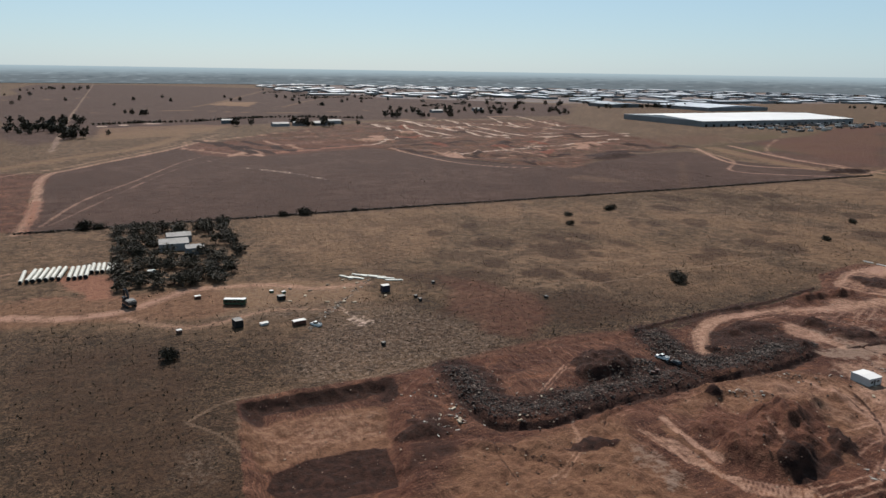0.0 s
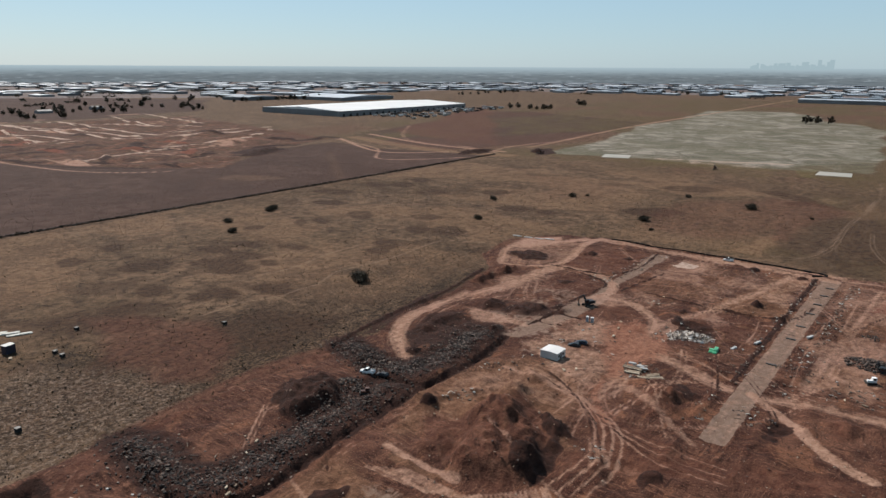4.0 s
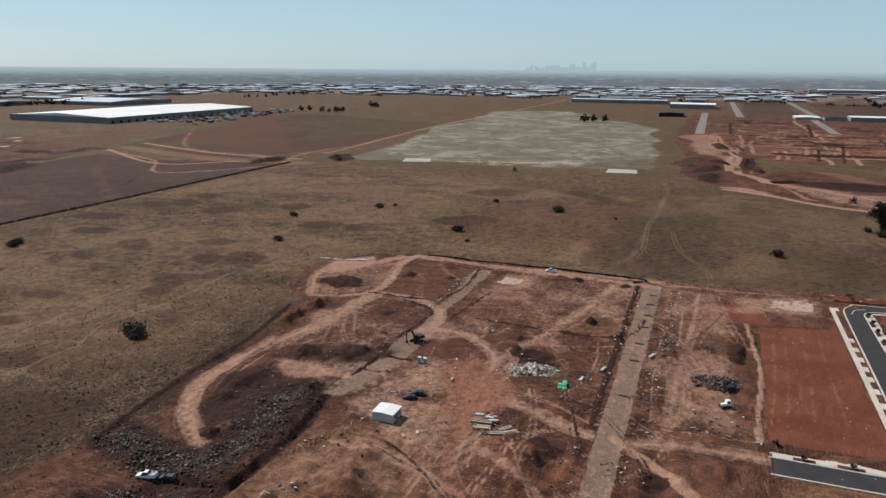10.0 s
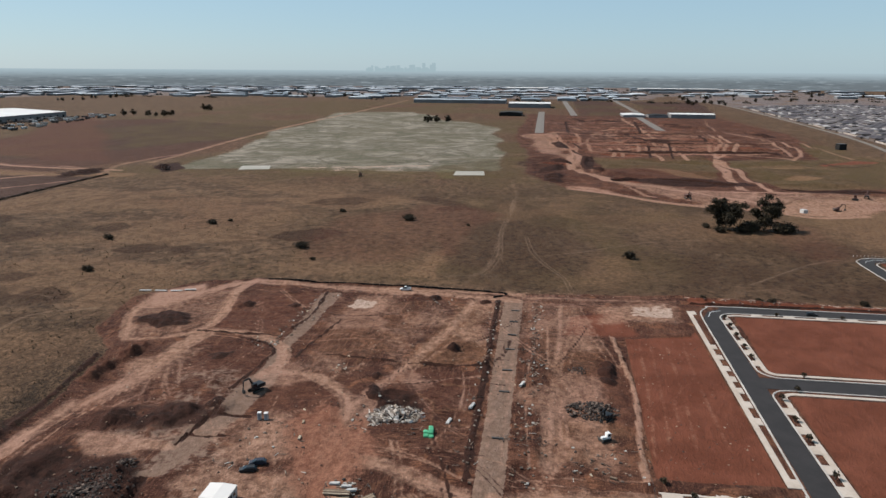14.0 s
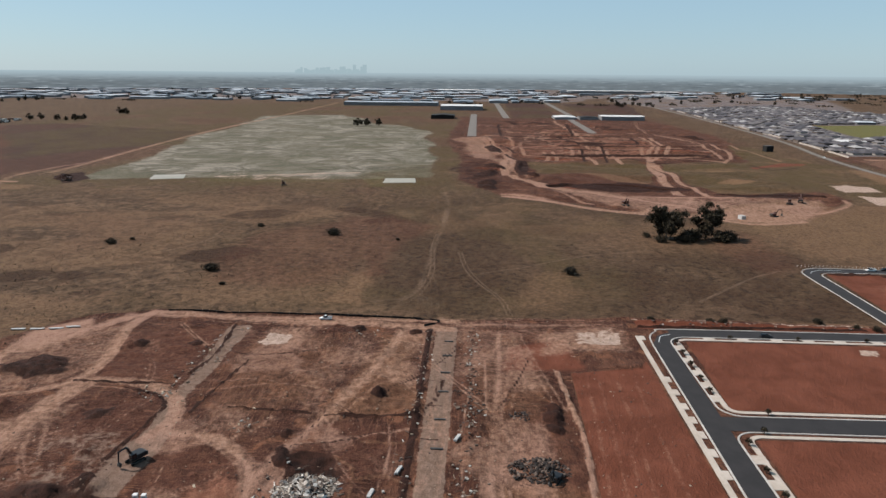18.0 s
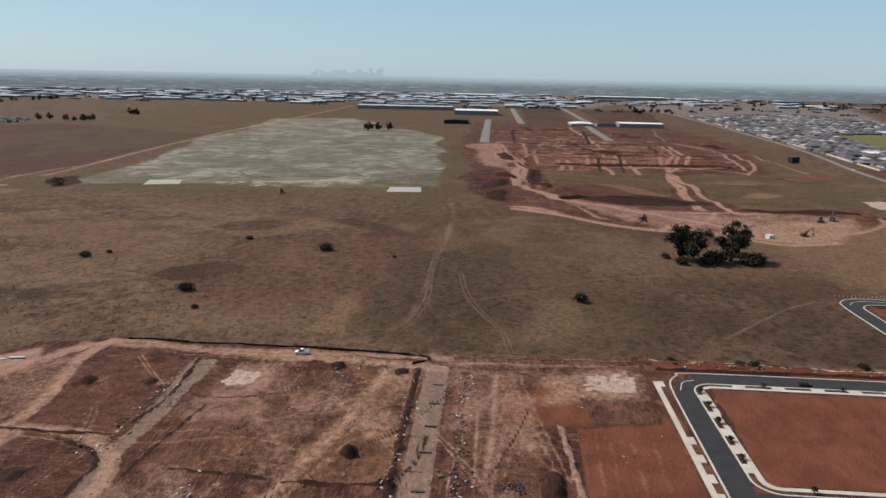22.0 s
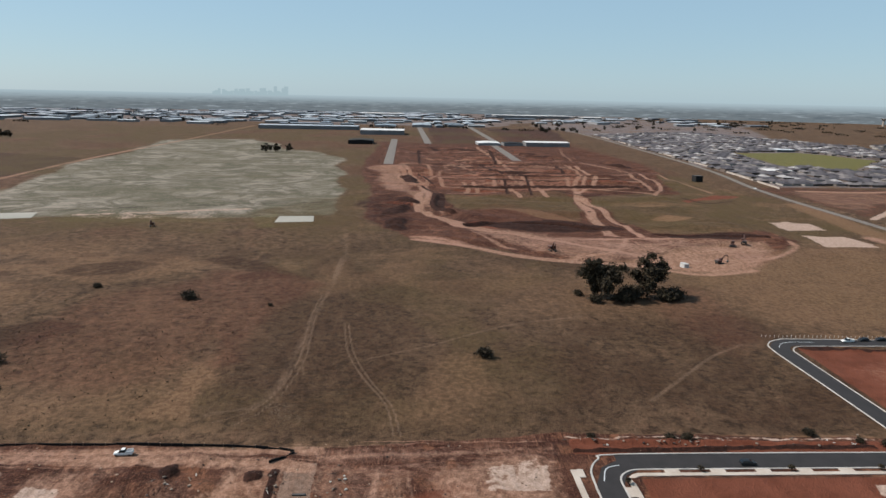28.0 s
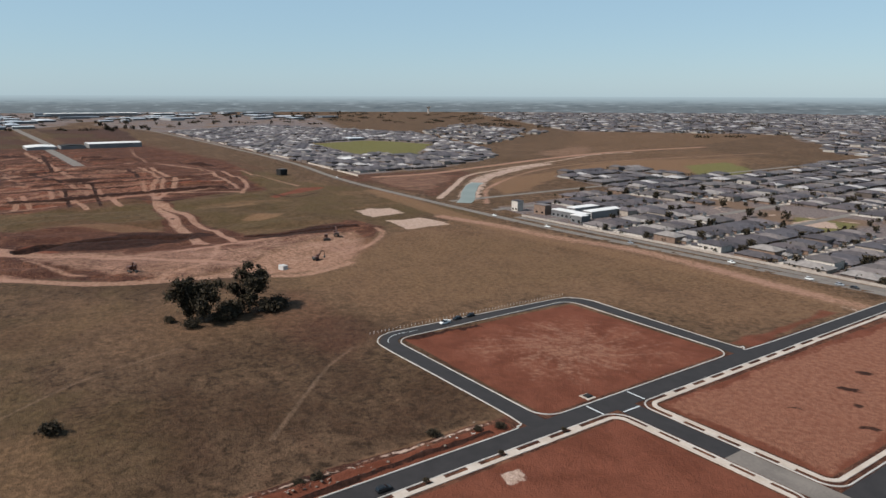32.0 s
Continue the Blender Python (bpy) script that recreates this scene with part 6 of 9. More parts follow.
band("worn", [(203.7, 150.7), (201.4, 125), (188.6, 108.5), (169.5, 100.6), (150.4, 101.8)], 1.1, 0.6, ruts=False)
band("rust", [(203.5, 148.9), (200.2, 122.8), (188, 106.7), (169.3, 99.2), (150.3, 100.2)], 1.1, 0.6, ruts=False)
band("worn", [(203.2, 147.2), (199.1, 120.6), (187.3, 105), (169.1, 97.8), (150.2, 98.6)], 1.1, 0.6, ruts=False)
band("rust", [(203, 145.4), (197.9, 118.5), (186.7, 103.4), (168.9, 96.5), (150.2, 97)], 1.1, 0.6, ruts=False)
band("worn", [(202.8, 143.7), (196.8, 116.4), (186.1, 101.7), (168.7, 95.2), (150.1, 95.4)], 1.1, 0.6, ruts=False)
band("dark", [(192.2, 112.3), (187.6, 90.8), (186.1, 72.8)], 1, 0.5, ruts=False)
band("worn", [(190.8, 110.6), (185.2, 89.8), (184.2, 72.1)], 1, 0.5, ruts=False)
band("dark", [(189.5, 109.1), (182.9, 88.8), (182.3, 71.5)], 1, 0.5, ruts=False)
band("worn", [(188.1, 107.5), (180.7, 87.9), (180.5, 70.9)], 1, 0.5, ruts=False)
band("dark", [(186.8, 106), (178.5, 86.9), (178.7, 70.3)], 1, 0.5, ruts=False)
band("worn", [(185.6, 104.5), (176.4, 86), (177, 69.7)], 1, 0.5, ruts=False)
band("worn", [(140.5, 149.1), (138.7, 135.9), (138.2, 123.9)], 2.6, 0.75, ruts=False)
band("worn", [(215.3, 113.6), (204.2, 97.9), (191.7, 83.3)], 3, 0.5, ruts=False)
band("ochre", [(156.2, 144.4), (144.8, 134), (137.1, 124)], 1, 0.4, ruts=False)
band("dark", [(156.9, 140.8), (146.9, 131.9), (138.8, 122.2)], 1, 0.4, ruts=False)
band("ochre", [(157.6, 137.2), (148.9, 129.9), (140.6, 120.5)], 1, 0.4, ruts=False)
band("dark", [(163.2, 137.4), (151, 127.8), (142.3, 118.8)], 1, 0.4, ruts=False)
band("ochre", [(163.9, 133.9), (153.1, 125.8), (144, 117)], 1, 0.4, ruts=False)
band("dark", [(164.6, 130.4), (155.2, 123.7), (145.8, 115.3)], 1, 0.4, ruts=False)
band("ochre", [(170.3, 130.4), (157.3, 121.6), (147.5, 113.6)], 1, 0.4, ruts=False)
band("dark", [(170.9, 126.9), (159.3, 119.6), (149.3, 111.8)], 1, 0.4, ruts=False)
band("ochre", [(171.5, 123.5), (161.4, 117.5), (151, 110.1)], 1, 0.4, ruts=False)
# banks, trenches and small heaps
ridge([(308.3, 214.1), (297.2, 215.6), (281.5, 215.9)], 8, 2.2, 'rust', 0.9, 0.9)
ridge([(328.9, 202.2), (328.1, 184.8), (328.8, 168.4)], 1.6, 0.6, 'dark', 0.7, 1.1)
ridge([(312.5, 144.4), (312.1, 130.9), (311.2, 118.4)], 1.5, 0.6, 'dark', 0.7, 1.1)
ridge([(310, 113.4), (310.1, 100.4), (310.8, 85.8)], 1.8, 0.7, 'dark', 0.7, 1.1)
ridge([(324, 179.8), (320.1, 170), (312.2, 164.1), (298.4, 165.1), (281.3, 166.6)], 1.7, 0.5, 'dark', 0.7, 1.1)
ridge([(384.5, 166.5), (353.8, 163.5), (337.1, 166.3)], 1.8, 0.5, 'dark', 0.7, 1.1)
ridge([(349.2, 149.7), (326.8, 153.2), (307.9, 154.3)], 1.5, 0.4, 'dark', 0.7, 1.1)
ridge([(246, 166.6), (256.7, 165.4), (269, 164.4)], 1.3, -0.9, 'dark', 0.9, 0.3)
ridge([(252, 166.6), (251.2, 159.5), (252.3, 154.1)], 1.3, -0.9, 'dark', 0.9, 0.3)
ridge([(264.1, 162.7), (263.9, 152.7)], 1.3, -0.9, 'dark', 0.9, 0.3)
mound(325.1, 99.6, 4, 3, 1.6, 20, 0.5, 'dark', 0.9)
mound(362.1, 194.7, 4, 3, 1.2, 0, 0.5, 'dark', 0.9)
mound(363.6, 174.6, 4, 2.6, 1.1, 40, 0.5, 'dark', 0.9)
mound(384.1, 115.7, 5, 3.5, 1.5, 0, 0.5, 'dark', 0.9)
mound(381.5, 93.2, 4, 3, 1.4, 0, 0.5, 'dark', 0.9)
mound(318.1, 44.4, 4.5, 3.5, 1.8, 0, 0.5, 'dark', 0.9)
mound(306.1, 45.4, 4.5, 3.5, 1.8, 0, 0.5, 'dark', 0.9)
mound(258.1, 178.6, 5, 7, 1.8, 20, 0.5, 'dark', 0.9)
mound(263.9, 173.3, 6, 4, 1.4, 0, 0.5, 'dark', 0.9)
mound(271.3, 166.7, 5, 3, 1.2, 0, 0.5, 'dark', 0.9)
mound(256, 191.3, 6, 3, 1.4, 0, 0.5, 'dark', 0.9)
mound(275.6, 140.6, 3, 2, 0.8, 0, 0.5, None, 0.9)
mound(298, 122.6, 3, 2, 1, 0, 0.5, 'dark', 0.9)
mound(284.1, 174, 4, 2.5, 1, 0, 0.5, None, 0.9)
mound(188.4, 136.8, 8, 6, 1.8, 0, 0.5, 'rust', 0.9)
mound(201.7, 138.1, 6, 5, 1.4, 0, 0.5, None, 0.9)
mound(188.7, 149.9, 7, 4, 1.8, 0, 0.5, 'rust', 0.9)
mound(224.6, 50.6, 7, 5, 1.8, 0, 0.5, 'rust', 0.9)
mound(211.6, 99.1, 12, 8, 2.6, 0, 0.5, 'rust', 0.9)
mound(165.4, 153, 9, 4, 1.8, 20, 0.5, 'rust', 0.9)
mound(222.3, 179.4, 4, 3, 1, 0, 0.5, 'dark', 0.9)
mound(195.2, 185.1, 4, 3, 1.6, 0, 0.5, 'dark', 0.9)
mound(168.8, 113.8, 3, 4, 1.2, 0, 0.5, 'rust', 0.9)
mound(159.8, 112.5, 8, 5, -1.2, 30, 0.5, 'rust', 0.9)
mound(174.1, 131.8, 16, 8, 3, 30, 0.5, None, 0.9)
mound(152.6, 126.6, 14, 6, 2.2, 60, 0.5, None, 0.9)
mound(98.7, 149.2, 10, 4, 1.2, 10, 0.5, None, 0.9)
mound(165.4, 154.4, 5, 3.5, 1.6, 0, 0.5, 'dark', 0.9)
mound(189.4, 139.2, 5, 3.5, 1.4, 0, 0.5, None, 0.9)
mound(165.3, 133.9, 12, 5, 1.8, 20, 0.5, None, 0.9)
mound(168.8, 86.4, 6, 4, 1.6, 0, 0.5, 'dark', 0.9)
mound(111.5, 143.9, 8, 4, 1.2, 0, 0.5, 'dark', 0.9)
ridge([(122.4, 156.2), (140.1, 161.3), (164.9, 163.4)], 2.5, 0.9, 'rust', 0.9, 1)
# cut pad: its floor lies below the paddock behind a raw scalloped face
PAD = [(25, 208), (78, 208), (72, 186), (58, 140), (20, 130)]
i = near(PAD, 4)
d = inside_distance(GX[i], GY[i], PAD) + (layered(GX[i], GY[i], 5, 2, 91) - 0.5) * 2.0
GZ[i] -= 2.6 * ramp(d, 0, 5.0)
# the face is turned from the sun; its shade is painted as dark cover
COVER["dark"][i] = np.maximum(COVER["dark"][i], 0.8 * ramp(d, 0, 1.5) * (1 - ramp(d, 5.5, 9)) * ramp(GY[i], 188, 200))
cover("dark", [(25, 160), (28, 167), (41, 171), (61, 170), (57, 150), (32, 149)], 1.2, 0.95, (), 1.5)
cover("worn", [(27, 196), (70, 196), (64, 176), (28, 172)], 4, 0.35)
cover("dark", [(196, 188), (208, 199), (228, 204), (244, 200), (238, 184), (214, 178)], 4, 0.62)
cover("dark", [(188, 212), (225, 221), (262, 222), (262, 216), (225, 214), (200, 205)], 2, 0.55)
cover("worn", [(300, 30), (262, 12), (262, 34), (290, 26)], 9, 0.25)
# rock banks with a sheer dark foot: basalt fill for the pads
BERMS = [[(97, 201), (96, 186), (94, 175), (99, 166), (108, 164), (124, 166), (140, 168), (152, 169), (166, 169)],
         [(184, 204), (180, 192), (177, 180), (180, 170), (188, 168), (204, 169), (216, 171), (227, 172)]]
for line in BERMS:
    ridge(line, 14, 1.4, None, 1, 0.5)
    # dark band paints in the shade of the gaps between the rocks
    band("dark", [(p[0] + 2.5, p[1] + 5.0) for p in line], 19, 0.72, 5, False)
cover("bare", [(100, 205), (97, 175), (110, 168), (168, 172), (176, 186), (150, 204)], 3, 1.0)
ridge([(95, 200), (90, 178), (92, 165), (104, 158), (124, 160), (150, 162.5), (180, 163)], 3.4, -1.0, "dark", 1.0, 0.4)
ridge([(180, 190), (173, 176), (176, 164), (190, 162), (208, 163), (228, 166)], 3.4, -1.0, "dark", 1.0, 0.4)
# small unevenness: strong on the turned soil, faint on grass and on flat lots
rough = COVER["bare"] * (1 - COVER["red"]) * (1 - 0.93 * COVER["grey"]) * (1 - 0.7 * COVER["worn"])
tame = 1 - ramp(np.hypot(GX - 230, GY - 80), 500, 900)
furrow = 1 - np.abs(layered(GX * 1.3 + GY * 0.4, GY * 0.7 - GX * 0.3, 7, 3, 53) - 0.5) * 4
GZ += rough * tame * ((layered(GX, GY, 11, 3, 51) - 0.5) * 1.9 + (layered(GX, GY, 3.6, 3, 57) - 0.5) * 1.1 + furrow * 0.22)
GZ += COVER["ochre"] * COVER["bare"] * tame * (furrow * 0.5 + (layered(GX, GY, 5, 3, 59) - 0.5) * 1.2)
GZ += (1 - COVER["bare"]) * tame * ((layered(GX, GY, 3.4, 2, 61) - 0.5) * 0.35)
# no relief under streets, along the sheet's seam, or far off
ROADBOX = [(228, -345, 242, 42), (240, -8.5, 394, 8), (380, -345, 394, 4), (304, -345, 322, -2), (300, -146, 386, -126), (390, -111, 500, -98), (482, -225, 498, -98), (388, -226, 498, -208)]
for x0, y0, x1, y1 in ROADBOX + [(1280, 70, 1950, 95), (1370, -152, 1880, -116), (1780, -8, 2700, 26), (1820, -184, 2770, -140)]:
    i = near([(x0, y0), (x1, y1)], 0.5)
    GZ[i] = -0.05
i = np.nonzero((GX > DENSE[0] - 3) & (GX < DENSE[1] + 3) & (GY > DENSE[2] - 3) & (GY < DENSE[3] + 3))[0]
seam = np.minimum(np.minimum(GX[i] - DENSE[0], DENSE[1] - GX[i]), np.minimum(GY[i] - DENSE[2], DENSE[3] - GY[i]))
GZ[i] *= ramp(np.abs(seam), 0.0, 3.0)

me = bpy.data.meshes.new("ground")
me.vertices.add(len(GX))
me.vertices.foreach_set("co", np.stack([GX, GY, GZ], 1).astype(np.float32).ravel())
me.loops.add(QUADS.size)
me.loops.foreach_set("vertex_index", QUADS.astype(np.int32).ravel())
me.polygons.add(len(QUADS))
me.polygons.foreach_set("loop_start", np.arange(0, QUADS.size, 4, dtype=np.int32))
me.polygons.foreach_set("use_smooth", np.ones(len(QUADS), bool))
me.update(calc_edges=True)
for k, v in COVER.items():
    me.attributes.new(k, "FLOAT", "POINT").data.foreach_set("value", v.astype(np.float32))
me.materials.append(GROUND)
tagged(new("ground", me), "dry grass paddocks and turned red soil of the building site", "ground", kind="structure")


def ground_z(x, y):
    """Height of the sheet near a place."""
    if DENSE[0] < x < DENSE[1] and DENSE[2] < y < DENSE[3]:
        i, j = int(np.searchsorted(dx, x)), int(np.searchsorted(dy, y))
        return float(GZ[FIRST_DENSE + min(j, len(dy) - 1) * len(dx) + min(i, len(dx) - 1)])
    i, j = int(np.searchsorted(gx, x)), int(np.searchsorted(gy, y))
    return float(GZ[min(j, len(gy) - 1) * len(gx) + min(i, len(gx) - 1)])


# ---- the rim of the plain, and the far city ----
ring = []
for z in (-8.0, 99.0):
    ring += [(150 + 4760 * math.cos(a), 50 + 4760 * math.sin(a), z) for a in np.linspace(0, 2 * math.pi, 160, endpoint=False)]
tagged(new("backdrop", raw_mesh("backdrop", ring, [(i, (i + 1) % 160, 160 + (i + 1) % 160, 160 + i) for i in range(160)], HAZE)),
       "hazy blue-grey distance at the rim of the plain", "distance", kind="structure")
# ---- streets ----
def flat_piece(name, line, width, z, material, label, category="road", closed=False, thick=0.1, chamfer=0.0):
    return tagged(new(name, strip_mesh(name, line, width, z - thick, z, material, closed, chamfer)), label, category, kind="structure")


NEWROAD = "new black asphalt street with pale concrete kerbs"
flat_piece("road_west", [(238, -1.4), (300, -1.6), (366, -2.0), (376, -2.6), (383, -5.5), (387, -11), (388, -18)], 7.0, 0.045, ASPHALT, NEWROAD)
flat_piece("road_north", [(388.2, -8), (388.4, -110), (388, -225), (386.5, -345)], 8.4, 0.05, ASPHALT, NEWROAD)
flat_piece("road_south", [(235, 38.5), (235, -345)], 8.6, 0.055, ASPHALT, NEWROAD)
flat_piece("road_middle", [(312.5, -3), (312.5, -345)], 8.6, 0.06, ASPHALT, NEWROAD)
flat_piece("road_cross", [(389, -137), (345, -137)], 8.4, 0.065, ASPHALT, NEWROAD)
flat_piece("road_cross_old", [(345, -137), (300, -137)], 8.4, 0.066, OLD_ASPHALT, "grey unsealed end of a new street")
LOOP = [(390, -104.5)] + [(479.2 + 10.2 * math.cos(radians(a)), -115 + 10.2 * math.sin(radians(a))) for a in range(90, -1, -10)] + [(475.6 + 10.2 * math.cos(radians(a)), -206.6 + 10.2 * math.sin(radians(a))) for a in range(0, -91, -10)] + [(392, -215.5)]
flat_piece("road_loop", LOOP, 7.6, 0.07, ASPHALT, NEWROAD)
KERBED = "pale concrete kerb and channel along a new street"
for name, rect, r in (("kerb_lot_a", (240, -127.5, 307.6, -5.4), 6), ("kerb_lot_b", (317.4, -132, 384, -6), 7), ("kerb_lot_c", (317.4, -345, 383.5, -142), 6), ("kerb_lot_d", (393, -211.5, 484.6, -108.8), 8)):
    flat_piece(name, round_rect(*rect, r), 0.55, 0.17, KERB, KERBED, "kerb", True, 0.25, 0.05)
for name, line in (("kerb_west", [(240, 3.0), (300, 2.2), (366, 1.6), (376, 1.4), (384, 0.6), (390, -3), (392.6, -9), (392.9, -60), (392.8, -93), (394, -98), (399, -100.6), (440, -100.8), (478, -100.6), (488, -103), (493, -110), (493.6, -122), (490, -205), (486, -217), (478, -221), (466, -221.2), (402, -219.6), (395, -222), (391.5, -230), (390.5, -345)]),
                   ("kerb_south", [(239.6, 39), (239.6, 9), (241.5, 4.4), (246, 3.2)]), ("kerb_south_outer", [(230.6, 39), (230.6, -345)])):
    flat_piece(name, smooth_line(line, 1.5), 0.55, 0.17, KERB, KERBED, "kerb", False, 0.25, 0.05)
PATHS = "pale concrete footpath with driveway crossings"


def footpath(name, line, width, crossings, closed=False):
    p = tagged(new(name, strip_mesh(name, line, width, -0.1, 0.16, CONCRETE, closed)), PATHS, "footpath", kind="structure")
    for x0, y0, x1, y1 in crossings:
        part("driveway", boxes((x0, y0, -0.1, x1, y1, 0.156)), CONCRETE, p)
    return p


footpath("footpath_west", [(249, 5.6), (384, 5.6)], 1.7, [(x, 3.0, x + 4.2, 4.72) for x in (249, 282, 293, 303, 312, 321, 331, 341, 380)])
footpath("footpath_south", [(242.6, 38.6), (242.6, 8)], 2.2, [(239.9, y, 241.48, y + 5) for y in (33, 22.5, 11)])
footpath("footpath_lot_a", round_rect(242.6, -125, 305, -8.6, 4), 1.6, [(x, -7.78, x + 4.5, -5.72) for x in (247, 257, 267, 278, 290)], True)
footpath("footpath_lot_b", round_rect(320, -129.4, 381.2, -8.8, 4), 1.6,
         [(x, -7.98, x + 4.6, -6.3) for x in (327, 337, 347, 358, 370)] + [(382.02, y, 383.7, y + 4.2) for y in (-24, -37, -50, -62, -74, -88, -101, -114)] + [(x, -131.7, x + 4.5, -130.22) for x in (330, 342, 354, 366)], True)
footpath("footpath_lot_c", round_rect(320, -343, 380.8, -144.8, 4), 1.6,
         [(381.62, y, 383.2, y + 4.2) for y in (-160, -171, -182, -194, -206, -218, -230, -244, -258)] + [(x, -143.98, x + 4.5, -142.3) for x in (330, 342, 354, 366)], True)
for line in ([(386.5, -8), (384.5, -3.8), (378, -1.4)], [(479.2 + 10.6 * math.cos(radians(a)), -115 + 10.6 * math.sin(radians(a))) for a in range(70, -1, -10)] + [(489.4, -124)]):
    flat_piece("lane_line", smooth_line([(a, b) for a, b in line], 1), 0.3, 0.085, WHITE_LINE, "painted white line on asphalt", "road marking")
for x0, y0, x1, y1 in ((384.4, -126.8, 392, -126.2), (384.4, -147.2, 392, -146.6), (381.5, -141, 382.1, -133)):
    tagged(new("stop_line", mesh_of("stop_line", boxes((x0, y0, 0.05, x1, y1, 0.088)), WHITE_LINE)), "painted white line on asphalt", "road marking", kind="structure")
# service road and noise fence along the suburb
flat_piece("road_service", smooth_line([(300, -355), (400, -356), (520, -350), (662, -345), (842, -352), (1027, -366), (1400, -420), (2400, -480), (3400, -500)], 20), 8, 0.06, OLD_ASPHALT, "pale grey service road beside the suburb")
flat_piece("road_stub_a", [(1290, 81), (1940, 83)], 15, 0.3, OLD_ASPHALT, "pale new road stub")
flat_piece("road_stub_b", [(1380, -130), (1871, -139)], 15, 0.3, OLD_ASPHALT, "pale new road stub")
flat_piece("road_stub_c", [(1790, 6), (2690, 12)], 16, 0.3, OLD_ASPHALT, "pale new road stub")
flat_piece("road_stub_d", [(1830, -155), (2760, -168)], 16, 0.3, OLD_ASPHALT, "pale new road stub")


# ---- shapes shared by many things ----
rng = np.random.RandomState(11)


def ground_many(xs, ys):
    return np.array([ground_z(a, b) for a, b in zip(xs, ys)])


def rock_base(seed, flat=0.7):
    r = np.random.RandomState(seed)
    bm = bmesh.new()
    bmesh.ops.create_icosphere(bm, subdivisions=1, radius=0.5)
    for v in bm.verts:
        v.co *= 0.75 + 0.5 * r.rand()
        v.co.z *= flat
    verts = np.array([v.co[:] for v in bm.verts])
    faces = np.array([[v.index for v in f.verts] for f in bm.faces])
    bm.free()
    return verts, faces


ROCKS = [rock_base(s, f) for s, f in ((1, 0.7), (2, 0.6), (3, 0.8), (4, 0.5))]


def scattered(name, bases, xs, ys, zs, sizes, material, seed=3):
    """One mesh of many pieces, each turned at random."""
    r = np.random.RandomState(seed)
    vs, fs, first = [], [], 0
    for x, y, z, s in zip(xs, ys, zs, sizes):
        v, f = bases[r.randint(len(bases))]
        a = r.rand() * 6.283
        c, q = math.cos(a), math.sin(a)
        k = s * (0.7 + 0.6 * r.rand(3))
        w = v * k
        vs.append(np.stack([w[:, 0] * c - w[:, 1] * q + x, w[:, 0] * q + w[:, 1] * c + y, w[:, 2] + z], 1))
        fs.append(f + first)
        first += len(v)
    return raw_mesh(name, np.concatenate(vs).tolist(), np.concatenate(fs).tolist(), material)


ROCK_MESHES = [raw_mesh("rock", v.tolist(), f.tolist(), ROCK) for v, f in ROCKS]


def rock_pieces(parent, xs, ys, zs, sizes, name="rock", meshes=None):
    """Loose stones as objects of their own under a heap."""
    for x, y, z, s in zip(xs, ys, zs, sizes):
        ob = new(name, (meshes or ROCK_MESHES)[rng.randint(len(meshes or ROCK_MESHES))])
        ob.parent = parent
        ob.matrix_local = pose(x, y, z, rng.rand() * 40, rng.rand() * 40, rng.rand() * 360) @ Matrix.Diagonal((s * (0.7 + 0.6 * rng.rand()), s, s * 0.8, 1))


def leaf_cloud(name, centres, radii, count, size, material, seed=1, squash=0.75):
    """Small leaf blades filling several uneven clumps."""
    r = np.random.RandomState(seed)
    c = np.array(centres, float)
    w = np.array(radii, float) ** 2
    pick = r.choice(len(c), count, p=w / w.sum())
    d = r.normal(size=(count, 3))
    d /= np.linalg.norm(d, axis=1)[:, None]
    p = c[pick] + d * (np.array(radii)[pick] * np.minimum(np.abs(r.normal(size=count)) * 0.75, 1.7))[:, None] * np.array([1, 1, squash])
    a, b = r.normal(size=(count, 3)), r.normal(size=(count, 3))
    a /= np.linalg.norm(a, axis=1)[:, None]
    b -= a * (a * b).sum(1)[:, None]
    b /= np.linalg.norm(b, axis=1)[:, None]
    s = (size * (0.6 + 0.8 * r.rand(count)))[:, None]
    v = np.stack([p - a * s, p + b * s * 0.55, p + a * s, p - b * s * 0.55], 1).reshape(-1, 3)
    return raw_mesh(name, v.tolist(), np.arange(count * 4).reshape(-1, 4).tolist(), material)


def limb(bm, a, b, r0, r1, n=7):
    a, b = Vector(a), Vector(b)
    m = Matrix.Translation(a) @ (b - a).to_track_quat("Z", "Y").to_matrix().to_4x4()
    cyl(r0, r1, (b - a).length, n, m, bm)


